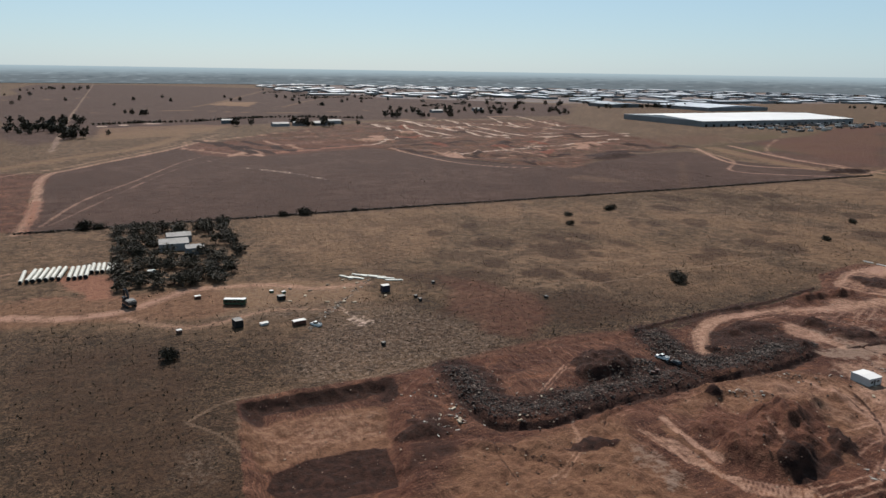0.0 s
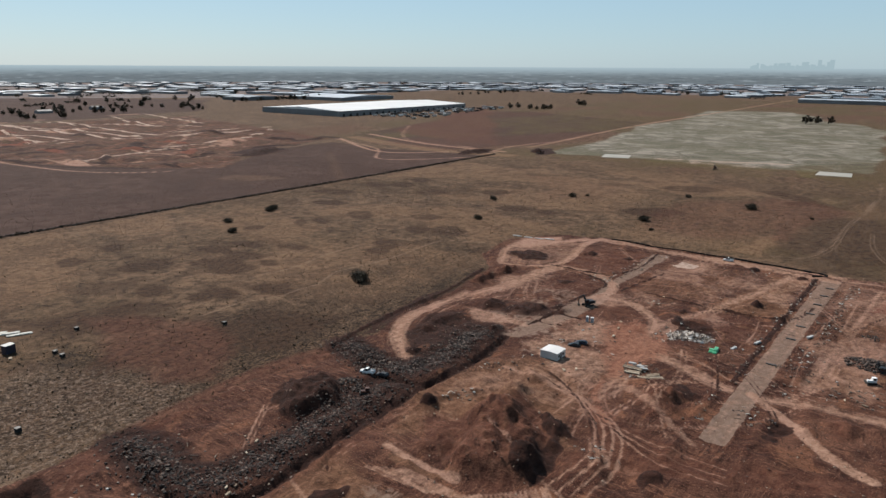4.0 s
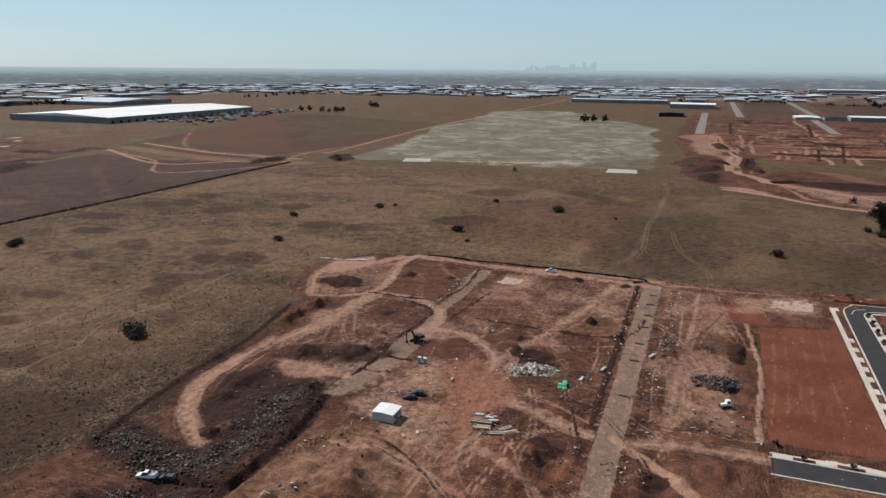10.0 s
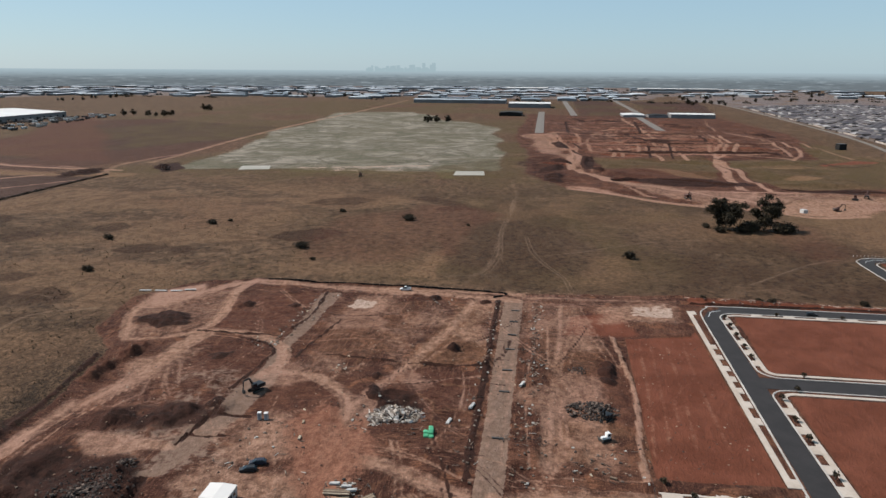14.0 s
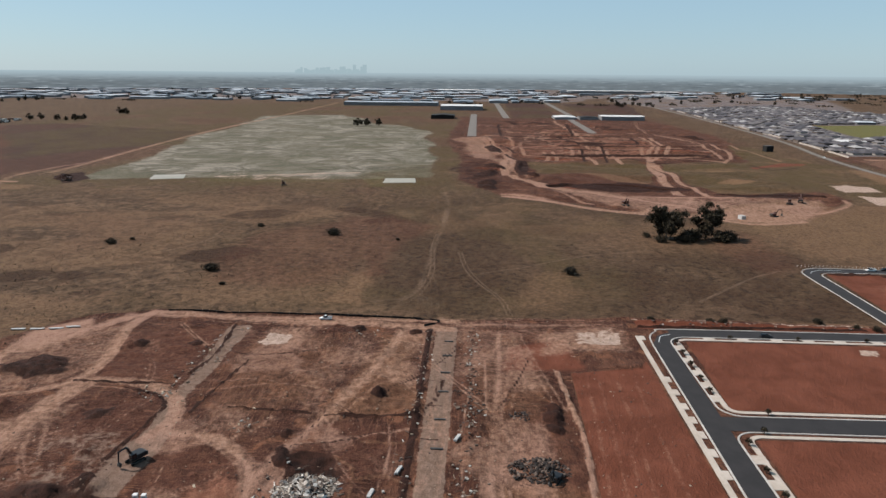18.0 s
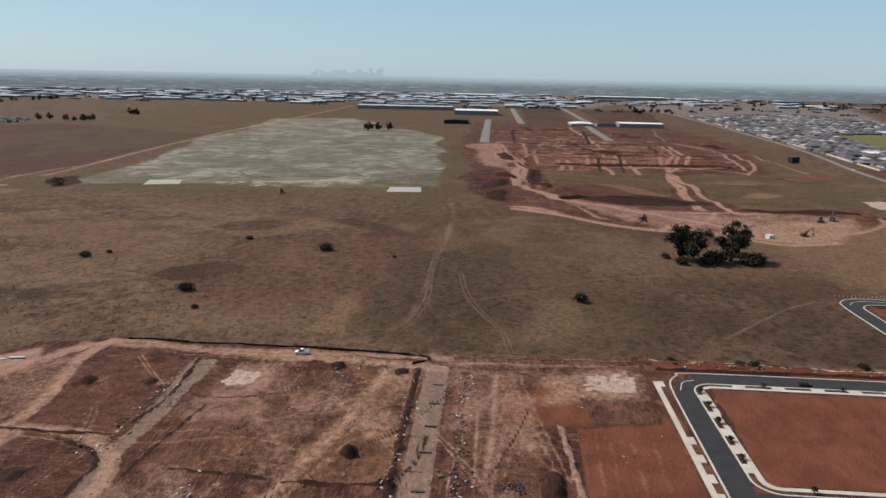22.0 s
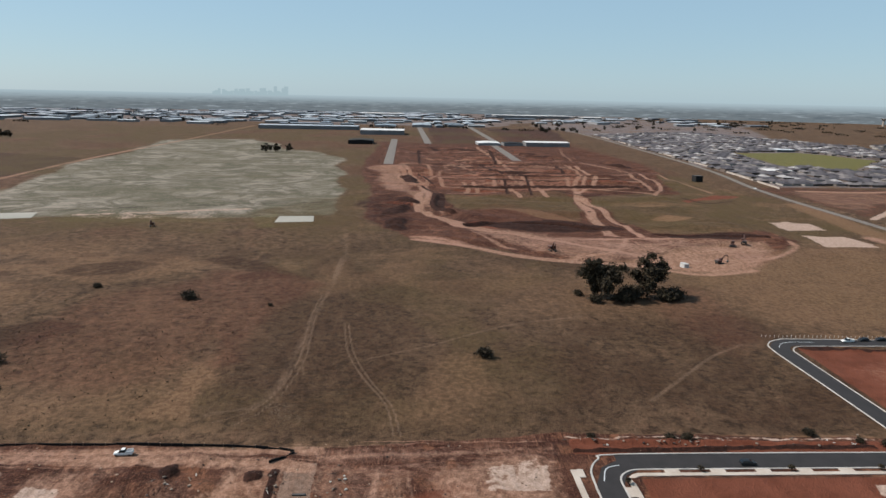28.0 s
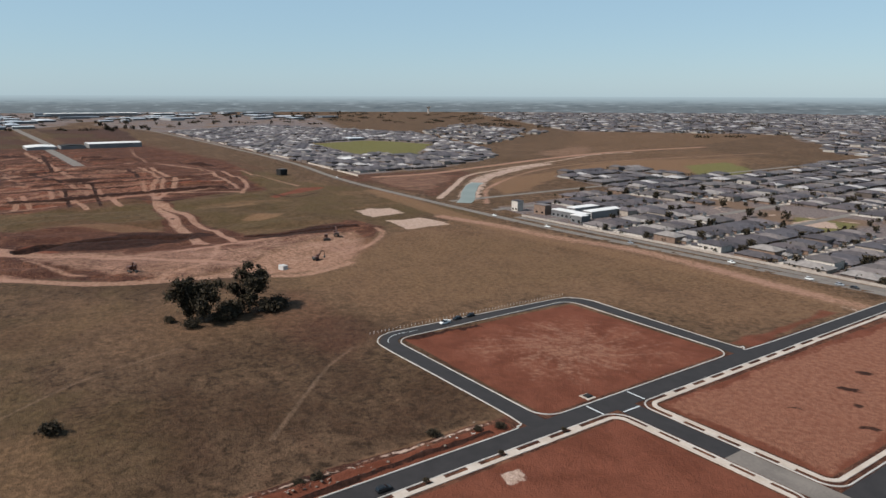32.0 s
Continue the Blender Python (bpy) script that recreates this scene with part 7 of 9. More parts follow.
def gum_tree(seed, height, spread, leaves, size, m, label, name="gum_tree", category="tree", group="", lean=0.0):
    r = np.random.RandomState(seed)
    t = thing(name, m, label, category, group)
    bm = bmesh.new()
    fork = Vector((lean * 0.3, 0, height * 0.2))
    limb(bm, (0, 0, -0.3), fork, height * 0.035, height * 0.025)
    centres, radii = [], []
    for i in range(14):
        a = i * 2.4 + r.rand() * 0.8
        out = spread * (0.3 + 0.6 * r.rand())
        tip = Vector((lean * r.rand() * 1.5 + out * math.cos(a), out * math.sin(a), height * (0.26 + 0.048 * i + 0.08 * r.rand())))
        bend = fork.lerp(tip, 0.5) + Vector((r.rand() - 0.5, r.rand() - 0.5, 0.4)) * height * 0.06
        limb(bm, fork, bend, height * 0.018, height * 0.012, 6)
        limb(bm, bend, tip, height * 0.012, height * 0.004, 5)
        for q in range(4):
            centres.append((tip if q < 2 else bend.lerp(tip, 0.6)) + Vector((r.rand() - 0.5, r.rand() - 0.5, r.rand() - 0.4)) * spread * 0.62)
            radii.append(spread * (0.1 + 0.2 * r.rand()))
    part("trunk", bm, BARK, t, smooth=True)
    part("crown", leaf_cloud("crown", centres, radii, leaves, size, LEAF, seed), LEAF, t)
    return t


def shrub(seed, width, height, leaves, m, label, name="shrub", group=""):
    r = np.random.RandomState(seed)
    t = thing(name, m, label, "shrub", group)
    centres, radii = [], []
    for i in range(5):
        a = i * 1.26 + r.rand()
        p = Vector((width * 0.28 * math.cos(a), width * 0.28 * math.sin(a), height * (0.4 + 0.25 * r.rand())))
        stem = bmesh.new()
        limb(stem, (0, 0, -0.2), p, 0.09, 0.03, 5)
        part("stem", stem, BARK, t)
        centres.append(p)
        radii.append(width * (0.22 + 0.1 * r.rand()))
    centres.append(Vector((0, 0, height * 0.62)))
    radii.append(width * 0.3)
    part("leaves", leaf_cloud("leaves", centres, radii, leaves, 0.32, SHRUB_LEAF, seed, 0.8), SHRUB_LEAF, t)
    return t


# ---- two gum trees in the paddock, shrubs, hedge ----
gum_tree(21, 18.5, 10.2, 21000, 0.56, pose(557, -49, 0, 0, 0, 20), "tall dark-green gum tree with shrubs at its foot", group="paddock gum trees")
gum_tree(35, 20.5, 8.2, 17000, 0.54, pose(560, -74, 0, 0, 0, 100), "tall dark-green gum tree with a leaning crown", group="paddock gum trees", lean=-3)
first = shrub(3, 4.6, 3.0, 2400, pose(466, 328, 0), "dark rounded shrub standing in the dry paddock", group="paddock shrubs")
second = shrub(8, 5.4, 2.8, 2600, pose(331, 429, 0), "dark low shrub standing in the dry paddock", group="paddock shrubs")
SHRUBS = [(400, 297, 1.0), (518, 287, 1.0), (528, 279, .6), (465, 207, 1.25), (572, 213, .9), (552, 160, 1.3), (472, 21, 1.3), (290, 421, 1.0), (273, 394, 1.1), (337, 432, 1.0), (404, -73, .8),
          (396.5, -93, .6), (399, -86, .5), (552, -60, 2.0), (553, -82, 2.3), (557, -88, 1.7), (556, -66, 1.9), (566, -66, 1.7), (562, -38, .9), (549, -44, 1.2), (9, 251, 1.3), (250, 264, 1.4), (246, 259, 1.3), (-26, 489, 1.6), (99, 489, 1.2),
          (114, 489, 1.5), (151, 490, .9), (-18, 489, 1.2), (402, -4, .6), (401, -28, .6), (401, -33, .7), (440, 192, .5), (540, 118, .5)]
for i, (x, y, s) in enumerate(SHRUBS):
    c = copy_thing((first, second)[i % 2], pose(x, y, ground_z(x, y), 0, 0, 77 * i))
    c.scale = (s, s, s * (0.8 + 0.3 * TABLE[i, 9]))
# close square of farm trees round a homestead
HOME = [(-8, 344), (12, 337), (42, 339), (56, 392), (62, 476), (-8, 478)]
variants = [gum_tree(50 + k, 8.0 + 0.8 * k, 4.4, 1100, 0.5, pose(*p, 0), "dark-green tree in the homestead shelter belt", "shelter_tree", group="homestead trees") for k, p in enumerate(((2, 352), (20, 346), (46, 470), (4, 400)))]
for v in variants:
    v.scale = (0.8, 0.8, 0.62)
for i in range(160):
    x, y = -6 + 8.5 * (i % 8) + 5 * (TABLE[i, 20] - 0.5), 341 + 7.2 * (i // 8) + 5 * (TABLE[i, 21] - 0.5)
    clearing = (13 < x < 48 and 388 < y < 450 and TABLE[i, 22] < 0.72) or (8 < x < 30 and 352 < y < 376 and TABLE[i, 22] < 0.6)
    if clearing or TABLE[i, 27] < 0.12 or inside_distance(np.array([x]), np.array([y]), HOME)[0] < 0:
        continue
    copy_thing(variants[i % 4], pose(x, y, 0, 0, 0, 360 * TABLE[i, 23])).scale = (0.7 + 0.45 * TABLE[i, 24], 0.7 + 0.45 * TABLE[i, 25], 0.45 + 0.3 * TABLE[i, 26])
# far trees: clumps along farms, roads and yards
far_tree = [gum_tree(80 + k, 11, 5.0, 160, 1.5, pose(*p, 0), "distant dark tree beside a farm road", "far_tree", group="far trees") for k, p in enumerate(((-139, 1367), (1499, 288), (643, 1763)))]
garden_tree = [gum_tree(90 + k, 8, 3.6, 260, 0.9, pose(*p, 0), "dark garden tree between the houses", "garden_tree", group="garden trees") for k, p in enumerate(((620, -550), (575, -520), (548, -530)))]
CLUMPS = [(-110, 1240, 34, 40, 24), (-57, 1130, 16, 20, 9), (-160, 1240, 20, 30, 8), (18, 1681, 10, 20, 3), (43, 1637, 14, 14, 3), (597, 1474, 80, 20, 14), (814, 1538, 40, 14, 7), (1001, 1505, 16, 12, 5), (1408, 1741, 130, 20, 16), (1000, 3000, 160, 60, 10), (2573, 2111, 60, 40, 9), (-225, 3384, 120, 160, 18), (320, 1262, 40, 14, 5), (-120, 1400, 60, 90, 26), (-66, 1240, 14, 40, 6), (-20, 1172, 10, 10, 2), (300, 1300, 120, 30, 14), (720, 1640, 100, 40, 14), (900, 1700, 120, 40, 14), (1040, 1600, 60, 30, 8), (1500, 286, 20, 26, 5), (1570, 930, 40, 60, 12),
          (1768, 896, 20, 24, 4), (1480, 1750, 120, 50, 14), (2300, 1600, 260, 60, 16), (2800, 1000, 60, 260, 18), (700, 2400, 400, 160, 16), (200, 2300, 500, 300, 16), (-500, 2500, 300, 400, 16), (2420, 100, 30, 40, 6),
          (2450, -450, 120, 80, 16), (3000, -700, 300, 300, 24), (3600, -1400, 400, 500, 30), (560, -490, 30, 14, 8), (490, -545, 14, 40, 9), (600, -560, 40, 40, 9), (2000, 2400, 500, 200, 16), (1100, 1900, 200, 60, 12)]
k = 0
for cx, cy, wx, wy, n in CLUMPS:
    for i in range(int(n * 0.8)):
        k += 1
        x, y = cx + (TABLE[k & 255, 30] - 0.5) * 2 * wx, cy + (TABLE[k & 255, 31] - 0.5) * 2 * wy
        s = 0.6 + 0.8 * TABLE[k & 255, 32] if cy > -470 or cx > 1000 else 0.3 + 0.15 * TABLE[k & 255, 32]
        copy_thing(far_tree[k % 3], pose(x, y, 0, 0, 0, 360 * TABLE[k & 255, 33])).scale = (s * 1.1, s * 1.1, s)
belt = smooth_line([(-42, 1383), (41, 1420), (125, 1431), (217, 1494), (339, 1524), (469, 1461)], 9.0)
tagged(new("shelter_belt", leaf_cloud("shelter_belt", [(a, b, 1.8) for a, b in belt], 2.0 + 2.4 * rng.rand(len(belt)), 5200, 1.5, LEAF, 12)), "long dark shelter belt of low trees across the fields", "hedge", kind="stuff")
# dry stone wall with rank growth along the paddock's edge
xs = np.arange(-64, 716, 0.55)
ys = 487.5 + 1.2 * np.sin(xs / 90) + rng.rand(len(xs)) * 1.3
wall = tagged(new("dry_stone_wall", scattered("dry_stone_wall", ROCKS, xs, ys, 0.25 + 0.9 * rng.rand(len(xs)), 1.0 + 0.7 * rng.rand(len(xs)), ROCK_MIX)), "low dark dry stone wall overgrown with dead grass", "wall", kind="structure")
hx = np.arange(-64, 716, 3.0)
tagged(new("hedge", leaf_cloud("hedge", [(a, 488 + 1.2 * math.sin(a / 90), 0.7) for a in hx], 0.8 + 0.9 * rng.rand(len(hx)), 6500, 0.55, SHRUB_LEAF, 5)), "rank dark growth along the stone wall", "hedge", kind="stuff")


# low scrub tufts: far too many to count
def tuft_base(seed):
    r = np.random.RandomState(seed)
    v, f = [], []
    for i in range(5):
        a = r.rand() * 6.28
        d = np.array([math.cos(a), math.sin(a), 0])
        e = np.array([-d[1], d[0], 0]) * 0.35
        v += [d * 0.12 - e, d * 0.12 + e, d * 0.5 + e * 0.7 + [0, 0, 0.55 + 0.3 * r.rand()], d * 0.5 - e * 0.7 + [0, 0, 0.45 + 0.3 * r.rand()]]
        f.append([4 * i, 4 * i + 1, 4 * i + 2, 4 * i + 3])
    return np.array(v), np.array(f)


TUFTS = [tuft_base(s) for s in range(4)]
SCRUB = tones("scrub_tufts", [(84, 68, 52), (98, 80, 61), (72, 59, 46), (110, 92, 70)], 1.0, 0.95, True)
tx, ty = [], []
while len(tx) < 26000:
    x, y = rng.rand(2) * (620, 560) + (-70, 120)
    if y < 211 and 20 < x < 184 or y < 100 and x < 400 or 184 <= x < 402 and y < 214 + 26 * (300 < x < 402):
        continue
    dens = 0.25 + 0.75 * (y < 300) if x < 400 else 0.55
    if rng.rand() < dens * (0.25 + TABLE[int(x / 9) & 255, int(y / 9) & 255]):
        tx.append(x), ty.append(y)
tagged(new("scrub", scattered("scrub", TUFTS, tx, ty, ground_many(tx, ty) - 0.05, 0.28 + 0.4 * rng.rand(len(tx)) ** 3, SCRUB)), "low dark scrub tufts over the dry paddock", "scrub", kind="stuff")

# ---- rock banks and heaps on the site ----
for b, line in enumerate(BERMS):
    c = smooth_line(line, 1.0)
    bank = thing("rock_bank", pose(0, 0, 0), "long bank of broken dark basalt above a trench", "rock bank", "basalt banks")
    n = 4600
    p = c[rng.randint(len(c), size=n)]
    off = rng.normal(size=(n, 2)) * 3.6 + np.abs(rng.normal(size=(n, 1))) * 4.5 * (rng.rand(n, 1) < 0.4) * np.array([(0.2, 0.9)])
    inward = np.array([(0.3, 0.6), (0.2, 0.8)][b]) * 5.0
    X, Y = p[:, 0] + off[:, 0] + inward[0], p[:, 1] + off[:, 1] + inward[1]
    Z, S = ground_many(X, Y) + 0.1, 0.28 + 0.8 * rng.rand(n) ** 3
    pick = np.argsort(-S)
    big, rest = pick[:150], pick[150:]
    rock_pieces(bank, X[big], Y[big], Z[big], S[big])
    tagged(part("rubble", scattered("rubble", ROCKS, X[rest], Y[rest], Z[rest], S[rest], ROCK_MIX, b), ROCK_MIX, bank), "", "", "", "stuff")


def stick_base(seed, long, thick):
    """A slab or pipe end lying askew."""
    r = np.random.RandomState(seed)
    bm = boxes((-long, -thick, -thick * 0.6, long, thick, thick * 0.6))
    bm.transform(pose(0, 0, 0.25, 20 * r.normal(), 22 * r.normal(), 0))
    bm.verts.index_update()
    v, f = np.array([p.co[:] for p in bm.verts]), np.array([[p.index for p in q.verts] for q in bm.faces])
    bm.free()
    return v, f


STICKS = [stick_base(s, a, b) for s, (a, b) in enumerate(((1.3, 0.1), (0.9, 0.3), (1.8, 0.09), (0.6, 0.4), (1.1, 0.14), (0.8, 0.2)))]


def heap(name, x, y, rx, ry, h, n, size, label, material=None, meshes=None, big=70, category="rock heap", bases=None):
    t = thing(name, pose(x, y, ground_z(x, y)), label, category)
    a, d = rng.rand(n) * 6.283, np.sqrt(rng.rand(n))
    X, Y = rx * d * np.cos(a), ry * d * np.sin(a)
    Z = h * (1 - d) * (0.5 + 0.5 * rng.rand(n)) + 0.1
    S = size * (0.5 + rng.rand(n))
    k = min(big, n)
    rock_pieces(t, X[:k], Y[:k], Z[:k], S[:k], meshes=meshes)
    if n > k:
        tagged(part("rubble", scattered("rubble", bases or ROCKS, X[k:], Y[k:], Z[k:], S[k:], material or ROCK_MIX, n), ROCK_MIX, t), "", "", "", "stuff")
    return t


heap("rock_heap", 283, 52, 6.5, 8.5, 1.6, 330, 0.85, "low heap of grey basalt boulders on bare ground", big=140)
heap("rock_heap", 314, 55, 3.2, 3.8, 0.9, 60, 0.8, "small heap of dark basalt boulders", big=60)
heap("rock_heap", 160, 184, 7, 6, 1.8, 240, 0.7, "heap of broken grey basalt on the site", big=60)
heap("rock_heap", 218, 176, 5, 4, 1.2, 120, 0.7, "heap of broken dark basalt", big=40)
heap("rock_heap", 232, 173, 4, 3, 1.0, 70, 0.7, "heap of broken dark basalt", big=30)
heap("rock_heap", 330, 73, 3, 14, 0.6, 160, 0.45, "line of loose stones beside the gravel road", big=40)
heap("rock_heap", 262, 72, 3, 8, 0.6, 110, 0.45, "line of loose stones beside the gravel road", big=40)
RUBBLE_WHITE = tones("broken_concrete", [(206, 190, 176), (160, 144, 130), (232, 218, 206), (96, 82, 74), (128, 108, 96)], 0.8, 0.9, True)
CHUNK = tones("concrete_chunk", [(214, 196, 178), (180, 162, 146), (236, 222, 206), (134, 116, 102)], 0.8, 0.9)
slab_meshes = [mesh_of("chunk", boxes((-a, -b, -c, a, b, c), bevel=0.04), CHUNK) for a, b, c in ((0.9, 0.35, 0.1), (0.6, 0.5, 0.12), (1.4, 0.12, 0.12), (0.45, 0.4, 0.25))]
heap("rubble_heap", 271, 110, 7.4, 8.8, 1.9, 620, 0.8, "heap of broken pale concrete and pipe", RUBBLE_WHITE, slab_meshes, 110, "rubble heap", STICKS)
# stones and clods strewn over the turned soil
cx, cy = rng.rand(6500) * 380 + 22, rng.rand(6500) * 205 + 10
ok = (cy > 88) | (cx > 180)
cx, cy = cx[ok], cy[ok]
tagged(new("loose_stones", scattered("loose_stones", ROCKS, cx, cy, ground_many(cx, cy) + 0.02, 0.2 + 0.6 * rng.rand(len(cx)) ** 3, tones("clods", [(92, 66, 54), (128, 98, 80), (72, 58, 52), (164, 140, 120)], 1, 0.95, True))), "loose stones and clods on the turned soil", "stones", kind="stuff")


# ---- machines, vehicles, huts ----
PAINT = {n: plain("paint_" + n, a, b, 2.0, 0.5, spec=0.35) for n, a, b in (("white", (246, 243, 238), (254, 251, 247)), ("black", (24, 24, 27), (32, 32, 36)), ("navy", (28, 32, 48), (36, 40, 58)), ("silver", (150, 152, 156), (166, 168, 172)),
                                                                         ("yellow", (150, 116, 52), (168, 130, 60)), ("orange", (140, 74, 44), (156, 86, 52)), ("green", (52, 76, 52), (64, 88, 62)), ("rust", (84, 50, 40), (98, 60, 46)))}
GLASS = plain("vehicle_glass", (22, 26, 30), (30, 34, 38), 1, 0.08, spec=0.6)
RUBBER = plain("rubber", (24, 23, 22), (34, 32, 30), 6, 0.9)
STEEL = plain("dull_steel", (74, 72, 70), (96, 92, 88), 3, 0.6, 0.4)
LAMP = plain("headlight", (200, 200, 196), (215, 215, 210), 4, 0.2, spec=0.6)
PANEL = plain("hut_panel", (196, 190, 184), (212, 206, 200), 1.2, 0.6)
TIMBER = tones("timber", [(168, 146, 122), (124, 102, 84), (192, 172, 148), (100, 82, 68)], 2, 0.85)
GREEN_WRAP = plain("green_wrap", (64, 150, 104), (110, 200, 150), 1.5, 0.4)
BLACK_SHEET = plain("black_fabric", (26, 24, 23), (40, 37, 35), 2, 0.9)


def shell(sections, n_top=0.8):
    """A vehicle shell from cross sections: (y, half width, bottom, top)."""
    bm = bmesh.new()
    rings = []
    for y, w, lo, hi in sections:
        rings.append([bm.verts.new(p) for p in ((-w, y, lo), (-w * 1.02, y, (lo + hi) / 2), (-w * n_top, y, hi), (w * n_top, y, hi), (w * 1.02, y, (lo + hi) / 2), (w, y, lo))])
    for a, b in zip(rings, rings[1:]):
        for i in range(6):
            bm.faces.new((a[i], a[(i + 1) % 6], b[(i + 1) % 6], b[i]))
    bm.faces.new(rings[0][::-1])
    bm.faces.new(rings[-1])
    bmesh.ops.recalc_face_normals(bm, faces=bm.faces)
    return bm


def wheel(parent, x, y, r=0.34):
    m = pose(x, y, r, 0, 90, 0) @ Matrix.Translation((0, 0, -0.11))
    w = part("wheel", cyl(r, r, 0.22, 14, m), RUBBER, parent)
    part("rim", cyl(r * 0.6, r * 0.6, 0.25, 10, m @ Matrix.Translation((0, 0, -0.015))), STEEL, w)


def car(x, y, turn, paint, label, style="hatch", name="car", z=None):
    t = thing(name, pose(x, y, ground_z(x, y) + 0.02 if z is None else z, 0, 0, turn), label, "car" if name == "car" else "ute")
    long = 5.2 if style == "ute" else 4.5
    h = long / 2
    part("body", shell([(-h, 0.8, 0.4, 0.85), (-h + 0.25, 0.9, 0.3, 0.95), (0, 0.93, 0.28, 0.98), (h - 0.9, 0.92, 0.3, 0.95), (h - 0.2, 0.85, 0.35, 0.8), (h, 0.75, 0.4, 0.65)], 0.93), PAINT[paint], t)
    if style == "ute":
        cab = [(-0.7, 0.8, 0.95, 1.1), (-0.55, 0.8, 0.95, 1.75), (0.5, 0.8, 0.95, 1.75), (1.3, 0.84, 0.95, 1.0)]
        tub = part("tray", boxes((-0.85, -h + 0.1, 0.9, 0.85, -0.85, 1.0), (-0.9, -h + 0.08, 0.95, -0.82, -0.8, 1.35), (0.82, -h + 0.08, 0.95, 0.9, -0.8, 1.35), (-0.9, -h + 0.04, 0.95, 0.9, -h + 0.1, 1.35)), PAINT[paint], t)
        part("tray_lining", boxes((-0.8, -h + 0.12, 1.005, 0.8, -0.9, 1.03)), PAINT["silver"], tub)
    else:
        cab = [(-h + 0.15, 0.78, 0.93, 1.05), (-h + 0.6, 0.78, 0.93, 1.46), (0.3, 0.78, 0.93, 1.48), (1.25, 0.84, 0.93, 0.99)]
    top = part("cabin", shell(cab, 0.82), GLASS, t)
    a, b = cab[1][0], cab[2][0]
    part("roof", boxes((-0.68, a + 0.02, cab[1][3] + 0.005, 0.68, b - 0.02, cab[1][3] + 0.05), bevel=0.02), PAINT[paint], top)
    for sx in (-1, 1):
        for sy in (-h + 0.85, h - 0.85):
            wheel(t, sx * 0.8, sy)
        part("headlight", boxes((sx * 0.62 - 0.14, h - 0.14, 0.55, sx * 0.62 + 0.14, h - 0.02, 0.68)), LAMP, t)
    return t


car(394, 131.5, 4, "white", "white ute parked on the dirt road beside the silt fence", "ute", "ute")
car(171.8, 185.3, 16, "white", "white ute parked below the basalt bank", "ute", "ute")
car(172.9, 179.6, 8, "black", "dark car parked behind the white ute", "hatch")
car(239.6, 140.3, 14, "navy", "dark blue car parked beside the site hut", "hatch")
car(236.4, 141.6, 16, "black", "black car parked beside the site hut", "hatch")
car(386.3, -45, 180, "black", "black car driving on the new asphalt street", "hatch", z=0.06)
car(489.8, -139, 2, "white", "white ute parked on the new loop road", "ute", "ute", 0.08)
car(491.3, -147, 3, "black", "black car parked on the new loop road", "hatch", z=0.08)
car(491.6, -155, 3, "black", "black car parked on the new loop road", "hatch", z=0.08)
for i, (x, y, c) in enumerate(((485, -354, "white"), (436, -353, "white"), (420, -354.5, "silver"), (412, -354, "black"), (560, -349.5, "silver"), (640, -346.5, "white"), (705, -346, "white"), (1040, -368, "white"))):
    car(x, y, 90, c, "car on the service road along the suburb", "hatch", z=0.08)


def excavator(x, y, turn, paint, label, swing=30, size=1.0, reach=1.0):
    t = thing("excavator", pose(x, y, ground_z(x, y), 0, 0, turn) @ Matrix.Scale(size, 4), label, "excavator")
    for s in (-1, 1):
        tr = part("track", boxes((s * 1.15 - 0.3, -2.0, 0.0, s * 1.15 + 0.3, 2.0, 0.85), bevel=0.22), RUBBER, t)
        part("track_frame", boxes((s * 1.15 - 0.33, -1.3, 0.25, s * 1.15 + 0.33, 1.3, 0.6)), STEEL, tr)
    part("slew_ring", cyl(0.7, 0.7, 0.3, 14, pose(0, 0, 0.85)), STEEL, t)
    part("engine_house", boxes((-1.3, -2.3, 1.15, 1.3, 0.3, 2.3), bevel=0.1), PAINT[paint], t)
    part("counterweight", boxes((-1.25, -2.75, 1.1, 1.25, -2.3, 2.1), bevel=0.12), STEEL, t)
    cab = part("cab", boxes((-1.3, 0.3, 1.15, -0.3, 1.8, 2.9), bevel=0.08), PAINT[paint], t)
    part("window", boxes((-1.2, 1.78, 1.7, -0.4, 1.83, 2.75)), GLASS, cab)
    part("window", boxes((-1.33, 0.45, 1.8, -1.29, 1.65, 2.75)), GLASS, cab)
    bm = bmesh.new()
    limb(bm, (0.2, 0.4, 1.6), (0.2, 2.4 * reach, 4.6), 0.34, 0.3, 4)
    limb(bm, (0.2, 2.4 * reach, 4.6), (0.2, 4.9 * reach, 4.3), 0.3, 0.24, 4)
    part("boom", bm, PAINT[paint], t)
    bm = bmesh.new()
    limb(bm, (0.2, 4.9 * reach, 4.4), (0.2, 5.3 * reach, 1.6), 0.26, 0.18, 4)
    part("arm", bm, PAINT[paint], t)
    bm = bmesh.new()
    limb(bm, (0.2, 1.2, 2.2), (0.2, 2.6 * reach, 3.9), 0.09, 0.07, 6)
    part("ram", bm, STEEL, t)
    bm = boxes((-0.4, 4.6 * reach, 0.5, 0.8, 5.5 * reach, 1.7))
    bmesh.ops.bevel(bm, geom=bm.edges[:], offset=0.25, segments=1, affect="EDGES")
    part("bucket", bm, STEEL, t)
    return t


excavator(281, 158, 60, "black", "dark excavator standing on the gravel strip", size=1.1, reach=0.8)
excavator(666, -45, 100, "rust", "dark excavator working at the pit edge", size=1.4)
excavator(701, -193, 250, "rust", "dark excavator working at the pit edge", size=1.3)
